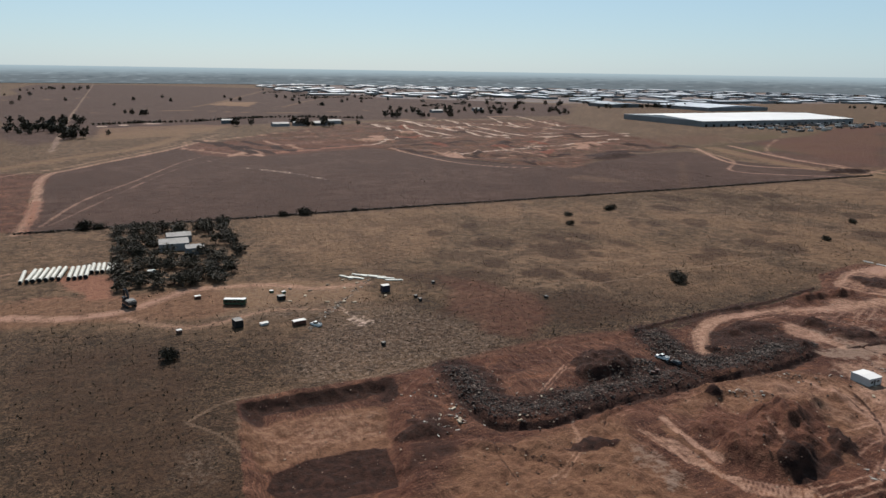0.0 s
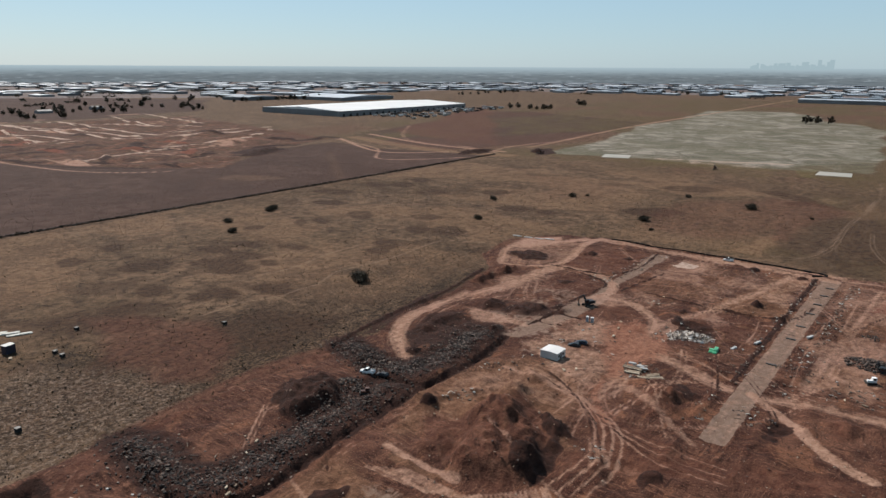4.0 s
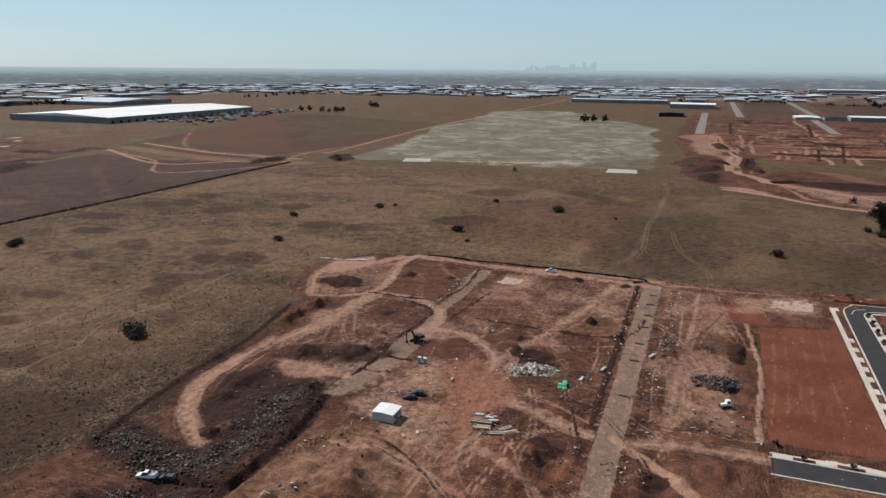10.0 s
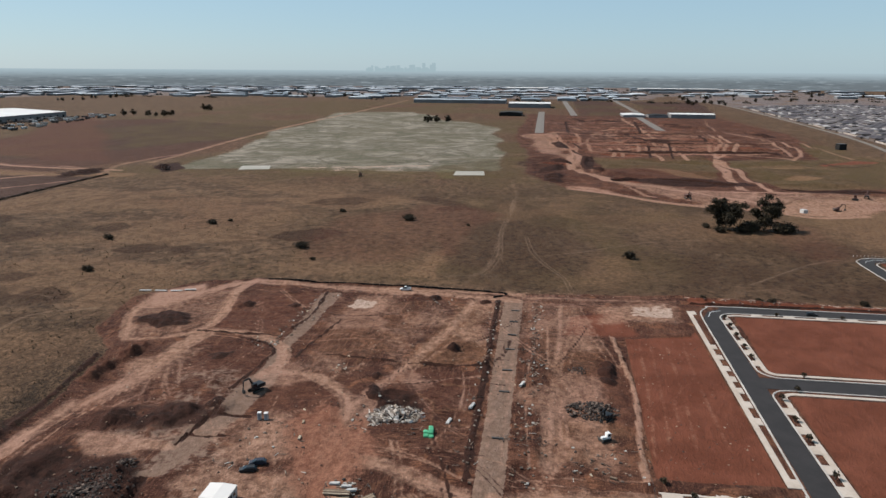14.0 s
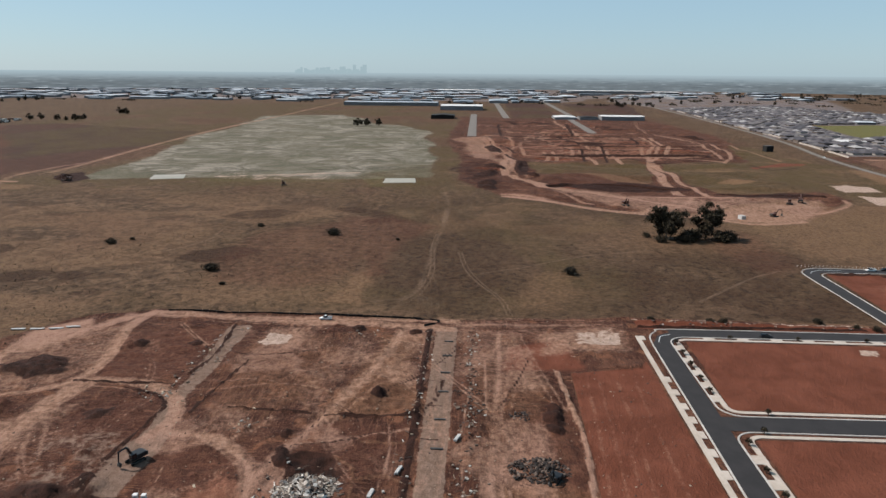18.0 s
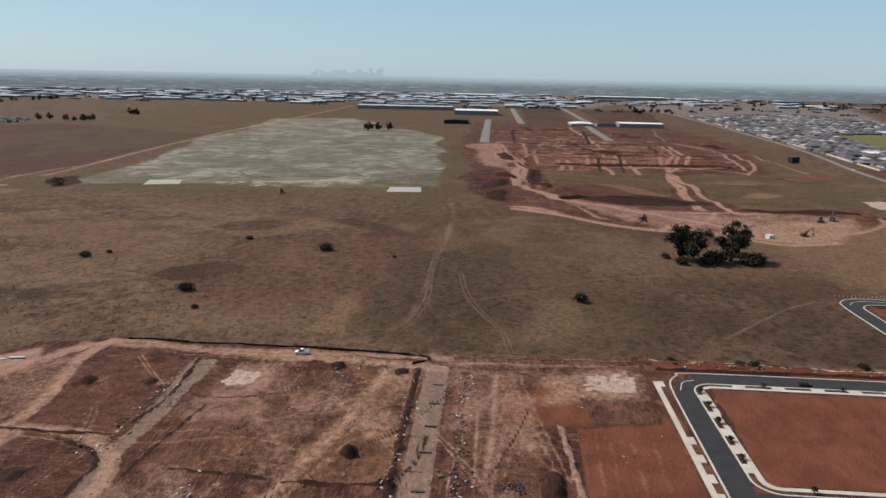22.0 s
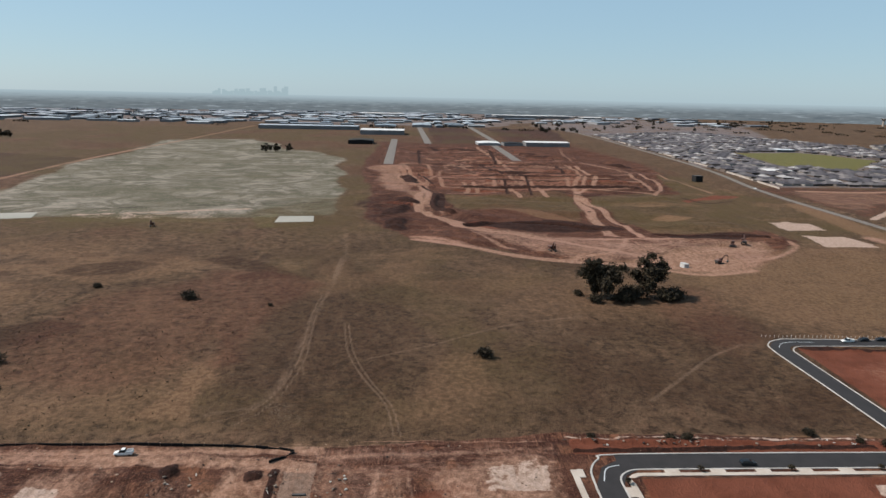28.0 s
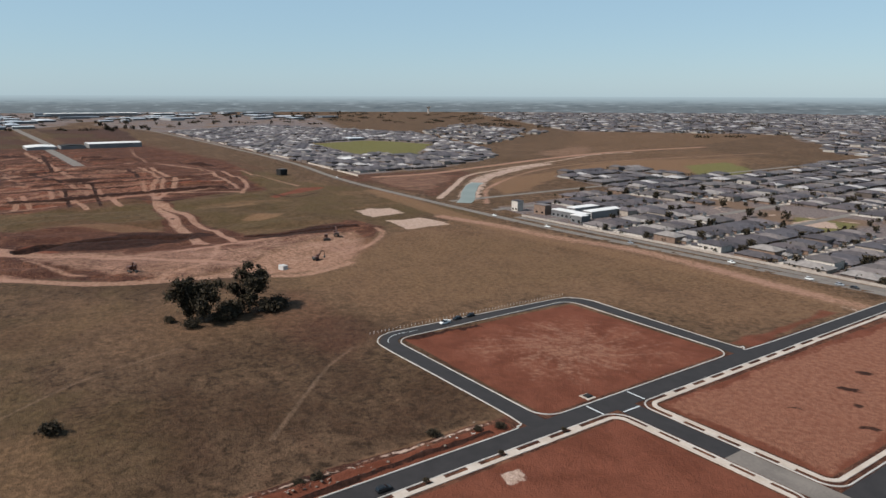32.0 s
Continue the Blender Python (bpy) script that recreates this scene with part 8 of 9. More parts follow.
excavator(639, -148, 200, "rust", "dark excavator on the haul road", size=1.2)
excavator(756, 451, 80, "rust", "distant dark excavator on a soil heap", size=1.4)
excavator(749, 246, 100, "rust", "distant dark excavator beside the creek", size=1.2)
excavator(-3, 318, 20, "black", "dark excavator on the farm track", size=1.5, reach=0.7)
excavator(278, 48.5, 60, "black", "dark excavator beside the boulder heap", size=0.9, reach=0.6)


def dozer(x, y, turn, paint, label, size=1.0):
    t = thing("bulldozer", pose(x, y, ground_z(x, y), 0, 0, turn) @ Matrix.Scale(size, 4), label, "bulldozer")
    for s in (-1, 1):
        part("track", boxes((s * 1.0 - 0.28, -1.7, 0, s * 1.0 + 0.28, 1.7, 0.95), bevel=0.25), RUBBER, t)
    part("engine", boxes((-0.6, 0, 0.7, 0.6, 1.9, 1.7), bevel=0.1), PAINT[paint], t)
    cab = part("cab", boxes((-0.8, -1.5, 0.9, 0.8, 0.1, 2.9), bevel=0.08), PAINT[paint], t)
    part("window", boxes((-0.82, -1.2, 1.8, 0.82, -0.2, 2.7)), GLASS, cab)
    part("blade", boxes((-1.7, 2.1, 0.1, 1.7, 2.35, 1.3), bevel=0.08), STEEL, t)
    part("exhaust", cyl(0.07, 0.07, 0.9, 8, pose(0.3, 1.2, 1.7)), STEEL, t)
    return t


dozer(265, 49.5, 30, "white", "small bulldozer beside the boulder heap", 0.8)
dozer(695, -182, 70, "rust", "dark bulldozer at the pit edge", 1.4)
dozer(160, 175, 40, "rust", "rust-brown bulldozer on the basalt pad", 0.8)


def hut(x, y, turn, lx, ly, h, label, name="site_hut", wallmat=None, roofmat=None):
    t = thing(name, pose(x, y, ground_z(x, y), 0, 0, turn), label, "hut")
    part("base_frame", boxes((-lx, -ly, -0.3, lx, ly, 0.25)), STEEL, t)
    for a in ((-lx, -ly, 0.25, lx, -ly + 0.08, h), (-lx, ly - 0.08, 0.25, lx, ly, h), (-lx, -ly + 0.08, 0.25, -lx + 0.08, ly - 0.08, h), (lx - 0.08, -ly + 0.08, 0.25, lx, ly - 0.08, h)):
        part("wall_panel", boxes(a), wallmat or PANEL, t)
    bm = bmesh.new()
    v = [bm.verts.new(p) for p in ((-lx - .12, -ly - .12, h), (lx + .12, -ly - .12, h), (lx + .12, ly + .12, h), (-lx - .12, ly + .12, h), (-lx - .12, 0, h + .28), (lx + .12, 0, h + .28))]
    for f in ((0, 1, 5, 4), (2, 3, 4, 5), (1, 2, 5), (3, 0, 4), (3, 2, 1, 0)):
        bm.faces.new([v[i] for i in f])
    part("roof", bm, roofmat or ROOF_WHITE, t)
    for px in (-lx * 0.5, lx * 0.45):
        w = part("window", boxes((px - 0.55, -ly - 0.04, 1.2, px + 0.55, -ly - 0.004, 2.0)), STEEL, t)
        part("pane", boxes((px - 0.48, -ly - 0.055, 1.26, px + 0.48, -ly - 0.03, 1.94)), GLASS, w)
    d = part("door", boxes((-lx * 0.08 - 0.42, -ly - 0.045, 0.28, -lx * 0.08 + 0.42, -ly - 0.004, 2.3)), STEEL, t)
    part("handle", boxes((-lx * 0.08 + 0.28, -ly - 0.09, 1.2, -lx * 0.08 + 0.34, -ly - 0.045, 1.3)), LAMP, d)
    part("step", boxes((-lx * 0.08 - 0.5, -ly - 0.7, -0.25, -lx * 0.08 + 0.5, -ly - 0.06, 0.22)), TIMBER, t)
    return t


hut(221.8, 142.6, 0, 3.1, 3.3, 2.9, "pale portable site hut with a white roof")
for gap in (0, 1.6):
    t = thing("portable_toilet", pose(263.5, 147.5 + gap * 1.3, ground_z(263.5, 148), 0, 0, 10), "pale portable toilet on the site", "toilet", "site toilets")
    part("cubicle", boxes((-0.55, -0.55, 0, 0.55, 0.55, 2.15), bevel=0.06), PANEL, t)
    part("door", boxes((-0.6, -0.4, 0.1, -0.554, 0.4, 1.95)), PAINT["silver"], t)
    part("roof", boxes((-0.6, -0.6, 2.15, 0.6, 0.6, 2.35), bevel=0.08), ROOF_WHITE, t)


def stack(name, x, y, turn, rows, long, size, material, label, category, piece="plank", z=None):
    """Long pieces laid in rows on two bearers: (how many across, how many high)."""
    t = thing(name, pose(x, y, (ground_z(x, y) if z is None else z) + 0.02, 0, 0, turn), label, category)
    for s in (-0.35, 0.35):
        part("bearer", boxes((-rows[0] * size * 0.55, long * s - 0.08, -0.1, rows[0] * size * 0.55, long * s + 0.08, 0.12)), TIMBER, t)
    unit = mesh_of(piece, boxes((-size * 0.46, -long / 2, 0, size * 0.46, long / 2, size * 0.9), bevel=size * 0.06), material)
    for j in range(rows[1]):
        for i in range(rows[0]):
            p = part(piece, unit, material, t)
            p.location = ((i - (rows[0] - 1) / 2) * size + 0.04 * rng.rand(), 0.5 * (rng.rand() - 0.5), 0.125 + j * size * 0.92)
    return t


for x, y, a, r, l in ((229.5, 116, 5, (7, 1), 6.5), (226.5, 115, 12, (6, 1), 5), (226, 106.5, 40, (6, 1), 5), (228, 108.5, 50, (5, 2), 4.5), (223.6, 110, 20, (5, 1), 4)):
    stack("timber_stack", x, y, a, r, l, 0.34, TIMBER, "stack of weathered timber beams on bare ground", "timber stack")
for x, y, a in ((233.2, 117.6, 10), (232.6, 114.6, 5), (231, 112.8, 15), (270.5, 94.2, 80), (281, 88.5, 75), (297.5, 73.8, 70)):
    stack("pipe_bundle", x, y, a, (3, 2), 2.4 if x < 240 else 3.6, 0.3, PANEL, "bundle of white plastic pipe on bearers", "pipe bundle", "pipe")
for x, y, a in ((373.5, 250, 8), (374.6, 243, 8), (375.6, 236, 10), (377.4, 230, 12)):
    stack("pipe_bundle", x, y, a, (3, 1), 5.2, 0.36, PANEL, "bundle of white drainage pipe lying in the grass", "pipe bundle", "pipe")
t = thing("wrapped_pallets", pose(261.5, 98, ground_z(262, 98) + 0.1, 0, 0, 8) @ Matrix.Diagonal((1.15, 1.0, 0.9, 1)), "pallets of material wrapped in bright green plastic", "pallets")
for i, (a, b, h) in enumerate(((-2.4, 0, 1.1), (-0.9, 0.1, 1.5), (0.6, 0, 1.3), (2.1, 0.1, 1.0), (-1.7, 1.5, 0.9), (-0.2, 1.5, 1.2))):
    part("pallet", boxes((a - 0.75, b - 0.75, 0, a + 0.75, b + 0.75, 0.15)), TIMBER, t)
    part("bundle", boxes((a - 0.7, b - 0.7, 0.15, a + 0.7, b + 0.7, 0.15 + h), bevel=0.18), GREEN_WRAP, t)
# concrete blocks and slabs lying about the site
block = thing("concrete_block", pose(85, 178, ground_z(85, 178), 0, 0, 20), "pale concrete block lying on red soil", "concrete block", "loose blocks")
part("block", boxes((-1.0, -0.4, 0, 1.0, 0.4, 0.5), bevel=0.06), TIMBER, block)
for x, y, a, s in ((84, 171, 80, 1), (83.3, 170.2, 85, 1), (100, 164, 30, .6), (80, 176, 60, .5), (99, 162, 10, .8), (102, 163, 30, .6), (216, 130.5, 30, .9), (213, 133.5, 40, 1), (247, 54.5, 20, .6), (246.5, 49, 70, .9), (302, 137.5, 20, .7), (312, 136, 60, .5), (297, 76, 10, .5),
                 (330, 164, 0, .8), (322, 169, 20, .7), (358, 167, 10, .9), (334, 170, 40, .8), (326, 176, 20, .6), (316, 160, 70, .6), (207, 150, 30, .5), (120, 178, 30, .8), (115, 176, 70, .6), (263, 136, 15, .8), (254, 134, 5, .9), (270, 138, 30, .7)):
    copy_thing(block, pose(x, y, ground_z(x, y), 0, 0, a)).scale = (s, s, s)
# offcuts, pipe ends and rags strewn about
r = np.random.RandomState(77)
ox, oy = [], []
for x0, y0, x1_, y1_, n in ((388, 70, 240, 72, 120), (384, 88, 200, 88, 90), (222, 106, 236, 120, 40), (320, 160, 384, 170, 60), (258, 100, 284, 122, 40), (70, 160, 110, 200, 40), (244, 40, 262, 66, 40), (60, 262, 112, 328, 110), (212, 128, 262, 152, 40), (396, -92, 402, 6, 50),
                          (172, 146, 182, 154, 26), (76, 169, 86, 177, 22), (224, 110, 234, 118, 20), (167, 98, 177, 106, 14), (213, 70, 223, 78, 24), (200, 150, 210, 158, 14), (296, 131, 306, 139, 16), (374, 110, 384, 118, 14), (315, 166, 325, 174, 22), (311, 67, 321, 75, 26), (268, 66, 278, 74, 20)):
    for _ in range(n):
        u = r.rand()
        ox.append(x0 + (x1_ - x0) * (u if n > 80 else r.rand()) + r.normal())
        oy.append(y0 + (y1_ - y0) * u + r.normal() * 1.6)
bits = []
for a, b, c in ((0.7, 0.15, 0.1), (0.3, 0.3, 0.2), (1.1, 0.08, 0.08), (0.4, 0.25, 0.3)):
    bm = boxes((-a, -b, -0.05, a, b, c), bevel=0.03)
    bm.verts.index_update()
    bits.append((np.array([v.co[:] for v in bm.verts]), [[v.index for v in f.verts] for f in bm.faces]))
    bm.free()
bv, bf, first_ = [], [], 0
for x, y in zip(ox, oy):
    v, f = bits[r.randint(4)]
    a, z = r.rand() * 6.28, ground_z(x, y)
    bv.append(np.stack([v[:, 0] * math.cos(a) - v[:, 1] * math.sin(a) + x, v[:, 0] * math.sin(a) + v[:, 1] * math.cos(a) + y, v[:, 2] + z + 0.04], 1))
    bf += [[i + first_ for i in q] for q in f]
    first_ += len(v)
tagged(new("site_debris", raw_mesh("site_debris", np.concatenate(bv).tolist(), bf, tones("debris", [(190, 182, 172), (120, 104, 92), (74, 62, 56), (150, 132, 116), (98, 82, 70)], 1, 0.85, True))), "strewn offcuts, pipe ends and rubbish on bare ground", "debris", kind="stuff")
# service pits across the gravel road bed
for x in (372, 358, 343, 328, 309, 292, 262):
    t = tagged(new("trench_plate", mesh_of("trench_plate", boxes((x - 0.35, 77.6, 0.1, x + 0.35, 81.0, 0.62), bevel=0.03), STEEL)), "dark steel plate over a service trench", "plate", "trench plates")

# ---- fences ----
fence = thing("silt_fence", pose(0, 0, 0), "low black fabric silt fence on stakes along the site edge", "fence")
line = smooth_line([(400.5, 201), (400, 170), (399.5, 130), (398.5, 100), (395, 84), (391, 86), (388.5, 90)], 3.0)
for i, (a, b) in enumerate(zip(line, line[1:])):
    za = ground_z(*a)
    part("stake", boxes((a[0] - 0.06, a[1] - 0.06, za - 0.2, a[0] + 0.06, a[1] + 0.06, za + 1.1)), TIMBER, fence)
    part("fabric", strip_mesh("fabric", [a, b], 0.12, za - 0.2, za + 0.75, BLACK_SHEET), BLACK_SHEET, fence)
posts = thing("post_fence", pose(0, 0, 0), "row of short white posts beside the loop road", "fence")
for i in range(60):
    y = -104 - 1.9 * i
    x = 496.3 + (y + 104) * 0.03 if y > -212 else 493
    part("post", boxes((x - 0.06, y - 0.06, -0.1, x + 0.06, y + 0.06, 1.1)), PANEL, posts)
steel = thing("steel_fence", pose(0, 0, 0), "temporary steel mesh fence at the end of the street", "fence")
for i in range(9):
    x = 246 - i * 2.4
    part("post", cyl(0.04, 0.04, 1.8, 6, pose(x, 39.8, 0)), STEEL, steel)
    part("rail", boxes((x - 2.4, 39.78, 1.7, x, 39.82, 1.76)), STEEL, steel)
    part("rail", boxes((x - 2.4, 39.78, 0.5, x, 39.82, 0.56)), STEEL, steel)
# young street trees in the strips
young = shrub(17, 2.0, 2.4, 160, pose(245.5, 37, 0.1), "young bushy street tree in a planting strip", "street_tree", "street trees")
for x, y in ((240.8, 30.5), (240.9, 19), (241, 9.3), (255, -6.6), (274, -6.6), (286, -6.7), (300, -7.2), (334, -7.1), (344, -7.1), (355, -7.1), (366, -7.2), (376.5, -7.6), (307, -14), (319, -20), (382.8, -30), (382.8, -56), (382.8, -82), (382.8, -107)):
    copy_thing(young, pose(x, y, 0.05, 0, 0, 50 * x)).scale = (0.9, 0.9, 0.7 + 0.4 * TABLE[int(x) & 255, 50])
# lot pit and box beside the loop
t = thing("service_pit", pose(397, -132.5, 0), "dark open service pit with a pale concrete edge", "pit")
part("edge", boxes((-2.2, -2.0, -0.1, 2.2, 2.0, 0.12), bevel=0.03), CONCRETE, t)
part("cover", boxes((-1.2, -1.2, 0.125, 1.2, 1.2, 0.7), bevel=0.1), BLACK_SHEET, t)

# ---- ponds and creek ----
for name, poly, mat_, label in (("pond", [(773, 158), (800, 159), (804, 131), (777, 128)], WATER, "pale muddy settling pond"), ("pond", [(772, 381), (800, 389), (806, 360), (781, 352)], WATER, "pale muddy settling pond")):
    c = np.mean(poly, 0)
    v = [(x, y, 0.3) for x, y in poly] + [(c[0] + (x - c[0]) * 1.05, c[1] + (y - c[1]) * 1.05, -0.3) for x, y in poly]
    n = len(poly)
    tagged(new(name, raw_mesh(name, v, [tuple(range(n))] + [(i, n + i, n + (i + 1) % n, (i + 1) % n) for i in range(n)], mat_)), label, "water", kind="structure")

flat_piece("creek", smooth_line([(780, -370), (800, -390), (835, -418), (862, -442), (884, -462), (900, -482)], 4), 15, 0.25, CREEK, "shallow grey-green creek between pale banks", "water", thick=0.4)
# ---- farm yard beside the homestead ----
WRAP = plain("white_wrap", (196, 190, 176), (214, 208, 194), 1.0, 0.6)
bale = mesh_of("bale", cyl(0.85, 0.85, 1.5, 10, pose(0, 0, 0.82, -90, 0, 0)), WRAP)
end = mesh_of("bale_end", cyl(0.86, 0.86, 0.5, 10, pose(0, 0, 0.82, -90, 0, 0)), BLACK_SHEET)
row = thing("bale_row", pose(-49, 370.5, 0.05), "long row of white plastic-wrapped bales with dark ends", "bale row", "wrapped bale rows")
for i in range(13):
    p = part("bale", bale, WRAP, row)
    p.location = (0, 0.55 + 1.55 * i, 0.05)
p = part("bale_end", end, BLACK_SHEET, row)
for x, y in ((-46.5, 371), (-44, 371), (-41.2, 371.5), (-38.5, 371), (-36, 372), (-33.2, 371), (-28.8, 369.5), (-26.3, 369.5), (-23.8, 370), (-21.4, 370), (-19, 378), (-16.5, 377), (-14.2, 377), (-11.8, 376), (-9.4, 376)):
    copy_thing(row, pose(x, y, 0.05, 0, 0, -6 if x < -30 else -3)).scale = (1.15, 0.75 if x > -20 else 1.0, 1.15)
for i, (x, y, a) in enumerate(((103, 328, 52), (107, 325.5, 60), (110.5, 322, 66), (113.5, 318, 72), (116, 313.6, 78), (100, 324, 50), (96, 327, 40))):
    stack("pipe_bundle", x, y, a - 8, (4, 1), 8.5, 0.42, WRAP, "bundle of long pale pipes lying in the farm yard", "pipe bundle", "pipe", 0)


def crate(x, y, lx, ly, h, mat_, label, name="crate", turn=0):
    t = thing(name, pose(x, y, ground_z(x, y), 0, 0, turn), label, name.replace("_", " "))
    part("body", boxes((-lx, -ly, 0.12, lx, ly, h), bevel=0.05), mat_, t)
    part("lid", boxes((-lx - 0.05, -ly - 0.05, h + 0.004, lx + 0.05, ly + 0.05, h + 0.1)), PANEL if mat_ != BLACK_SHEET else STEEL, t)
    for sx in (-1, 1):
        part("skid", boxes((sx * lx * 0.8 - 0.1, -ly, -0.05, sx * lx * 0.8 + 0.1, ly, 0.116)), TIMBER, t)


for x, y, lx, ly, h, m_, lab, nm in (
        (36, 276, 1.6, 2.2, 3.0, BLACK_SHEET, "dark steel shipping box with a pale lid in the yard", "container"), (46, 274, 1.6, 1.0, 0.9, PANEL, "white box standing in the farm yard", "crate"),
        (59, 269.5, 2.6, 1.2, 1.8, PAINT["rust"], "rusty skip bin in the farm yard", "skip_bin"), (59, 304, 1.5, 1.5, 1.9, BLACK_SHEET, "black box with a pale lid in the yard", "container"),
        (106, 298, 1.8, 1.4, 3.2, PAINT["navy"], "dark blue tank box in the farm yard", "container"), (83, 235.5, .7, .7, 1.3, BLACK_SHEET, "small black crate standing in the grass", "crate"),
        (116, 285, .7, .7, 1.1, BLACK_SHEET, "small black crate standing in the grass", "crate"), (116, 279.5, .7, .7, 1.1, BLACK_SHEET, "small black crate standing in the grass", "crate"),
        (132, 302, .7, .7, 1.1, BLACK_SHEET, "small black crate standing in the grass", "crate"), (171, 262, .7, .7, 1.1, BLACK_SHEET, "small black crate standing in the grass", "crate"),
        (25, 319, 1.3, .9, 1.4, PAINT["rust"], "rusty machine box beside the track", "crate"), (14, 277, .9, .9, 1.4, PAINT["rust"], "old rusty tank in the grass", "crate"), (8, 367, 1.8, 1.2, 2.2, PANEL, "white tank beside the trees", "container"),
        (1108, -324, 5, 5, 8, BLACK_SHEET, "tall black water tank on the rise", "tank"), (629, -121, 2.6, 1.6, 2.8, PANEL, "white site cabin beside the haul road", "cabin"), (62, 313, .8, .8, 1.0, PAINT["green"], "green drum box in the yard", "crate"), (57, 316, .8, .8, 1.0, PAINT["green"], "green drum box in the yard", "crate")):
    crate(x, y, lx, ly, h, m_, lab, nm, 10)
t = thing("bus", pose(39, 304, 0, 0, 0, 68), "old green bus with a white roof parked in the yard", "bus")
part("body", boxes((-1.25, -4.8, 0.5, 1.25, 4.8, 2.7), bevel=0.12), PAINT["green"], t)
part("roof", boxes((-1.2, -4.7, 2.705, 1.2, 4.7, 2.95), bevel=0.08), ROOF_WHITE, t)
for s in (-1, 1):
    for k in range(5):
        part("window", boxes((s * 1.27 - 0.03, -4.2 + 1.7 * k, 1.5, s * 1.27 + 0.03, -2.9 + 1.7 * k, 2.3)), GLASS, t)
    for yy in (-3.2, 3.2):
        wheel(t, s * 1.1, yy, 0.5)
car(65, 266, 30, "white", "old white ute without its tray in the yard", "ute", "ute")
for x, y in ((80, 290), (84, 291), (77, 293), (88, 288), (90, 310), (84, 318), (96, 322), (100, 325), (93, 323), (66, 318), (74, 312), (104, 292), (62, 300), (70, 305), (98, 316)):
    c = copy_thing(block, pose(x, y, 0, 0, 0, 37 * x))
    c.scale = (1.0, 1.4, 0.9)


# ---- houses ----
def hip(bm, x0, y0, x1, y1, z, rise, over=0.75):
    x0, y0, x1, y1 = x0 - over, y0 - over, x1 + over, y1 + over
    w, d = x1 - x0, y1 - y0
    k = min(w, d) / 2
    a, b = ((x0 + k, (y0 + y1) / 2), (x1 - k, (y0 + y1) / 2)) if w > d else (((x0 + x1) / 2, y0 + k), ((x0 + x1) / 2, y1 - k))
    v = [bm.verts.new(p) for p in ((x0, y0, z), (x1, y0, z), (x1, y1, z), (x0, y1, z), (*a, z + rise), (*b, z + rise))]
    fs = ((0, 1, 5, 4), (1, 2, 5), (2, 3, 4, 5), (3, 0, 4)) if w > d else ((0, 1, 4), (1, 2, 5, 4), (2, 3, 5), (3, 0, 4, 5))
    for f in fs:
        bm.faces.new([v[i] for i in f])
    bm.faces.new([v[i] for i in (3, 2, 1, 0)])
    return bm


HOUSE_KINDS = []
for k, (w, d, gw, gd, h) in enumerate(((12.0, 22, 6, 4, 2.35), (12.2, 20, 6.2, 3.5, 2.35), (11.6, 23, 5.8, 3, 2.3), (12.0, 18, 6, 5, 4.8))):
    wall = boxes((-w / 2, -d / 2, 0, w / 2, d / 2, h), (-w / 2 + 0.1, d / 2 + 0.002, 0, -w / 2 + gw, d / 2 + gd, 2.3))
    roof = hip(bmesh.new(), -w / 2, -d / 2, w / 2, d / 2, h, 2.3)
    hip(roof, -w / 2 + 0.1, d / 2 - 3, -w / 2 + gw, d / 2 + gd, 2.3, 1.5)
    HOUSE_KINDS.append((mesh_of("wall", wall, BRICK), mesh_of("roof", roof, TILES), mesh_of("garage_door", boxes((-w / 2 + 0.5, d / 2 + gd + 0.004, 0, -w / 2 + gw - 0.5, d / 2 + gd + 0.06, 2.05)), PANEL),
                        mesh_of("window", boxes((w / 2 - 4.0, d / 2 + 0.004, 0.8, w / 2 - 1.4, d / 2 + 0.06, 2.0)), GLASS),
                        mesh_of("driveway", boxes((-w / 2 + 0.4, d / 2 + gd + 0.1, 0, -w / 2 + gw, d / 2 + gd + 5.5, 0.2)), CONCRETE)))


def far_house(two=False):
    bm = boxes((-6.2, -9.5, 0, 6.2, 9.5, 5 if two else 2.7))
    hip(bm, -6.2, -9.5, 6.2, 9.5, 5 if two else 2.7, 2.3)
    bm.verts.index_update()
    vs = np.array([v.co[:] for v in bm.verts])
    fs = [[v.index for v in f.verts] for f in bm.faces]
    bm.free()
    return vs, fs


FAR_HOUSE = [far_house(), far_house(True)]


def in_poly(x, y, poly):
    return inside_distance(np.array([x]), np.array([y]), poly)[0] > 0


PARK = [(611, -488), (660, -590), (568, -622), (490, -592), (468, -513), (528, -500)]
SUBURB = [(250, -374), (705, -371), (742, -385), (752, -520), (775, -575), (900, -610), (925, -680), (925, -790), (800, -740), (760, -820), (815, -1400), (250, -1400)]
lots = []
for k in range(14):
    street = 268 + 66 * k
    for side in (-1, 1):
        for j in range(80):
            y = -379 - 12.9 * j - (9 if j % 14 > 11 else 0)
            x = street + side * (18 + 2 * TABLE[k, j])
            if j % 14 == 12 or not in_poly(x, y, SUBURB) or in_poly(x, y, PARK) or (x > 620 and y > -440):
                continue
            lots.append((math.hypot(x - 480, y + 400), x, y, 90 if side < 0 else -90, k * 80 + j))
lots.sort()
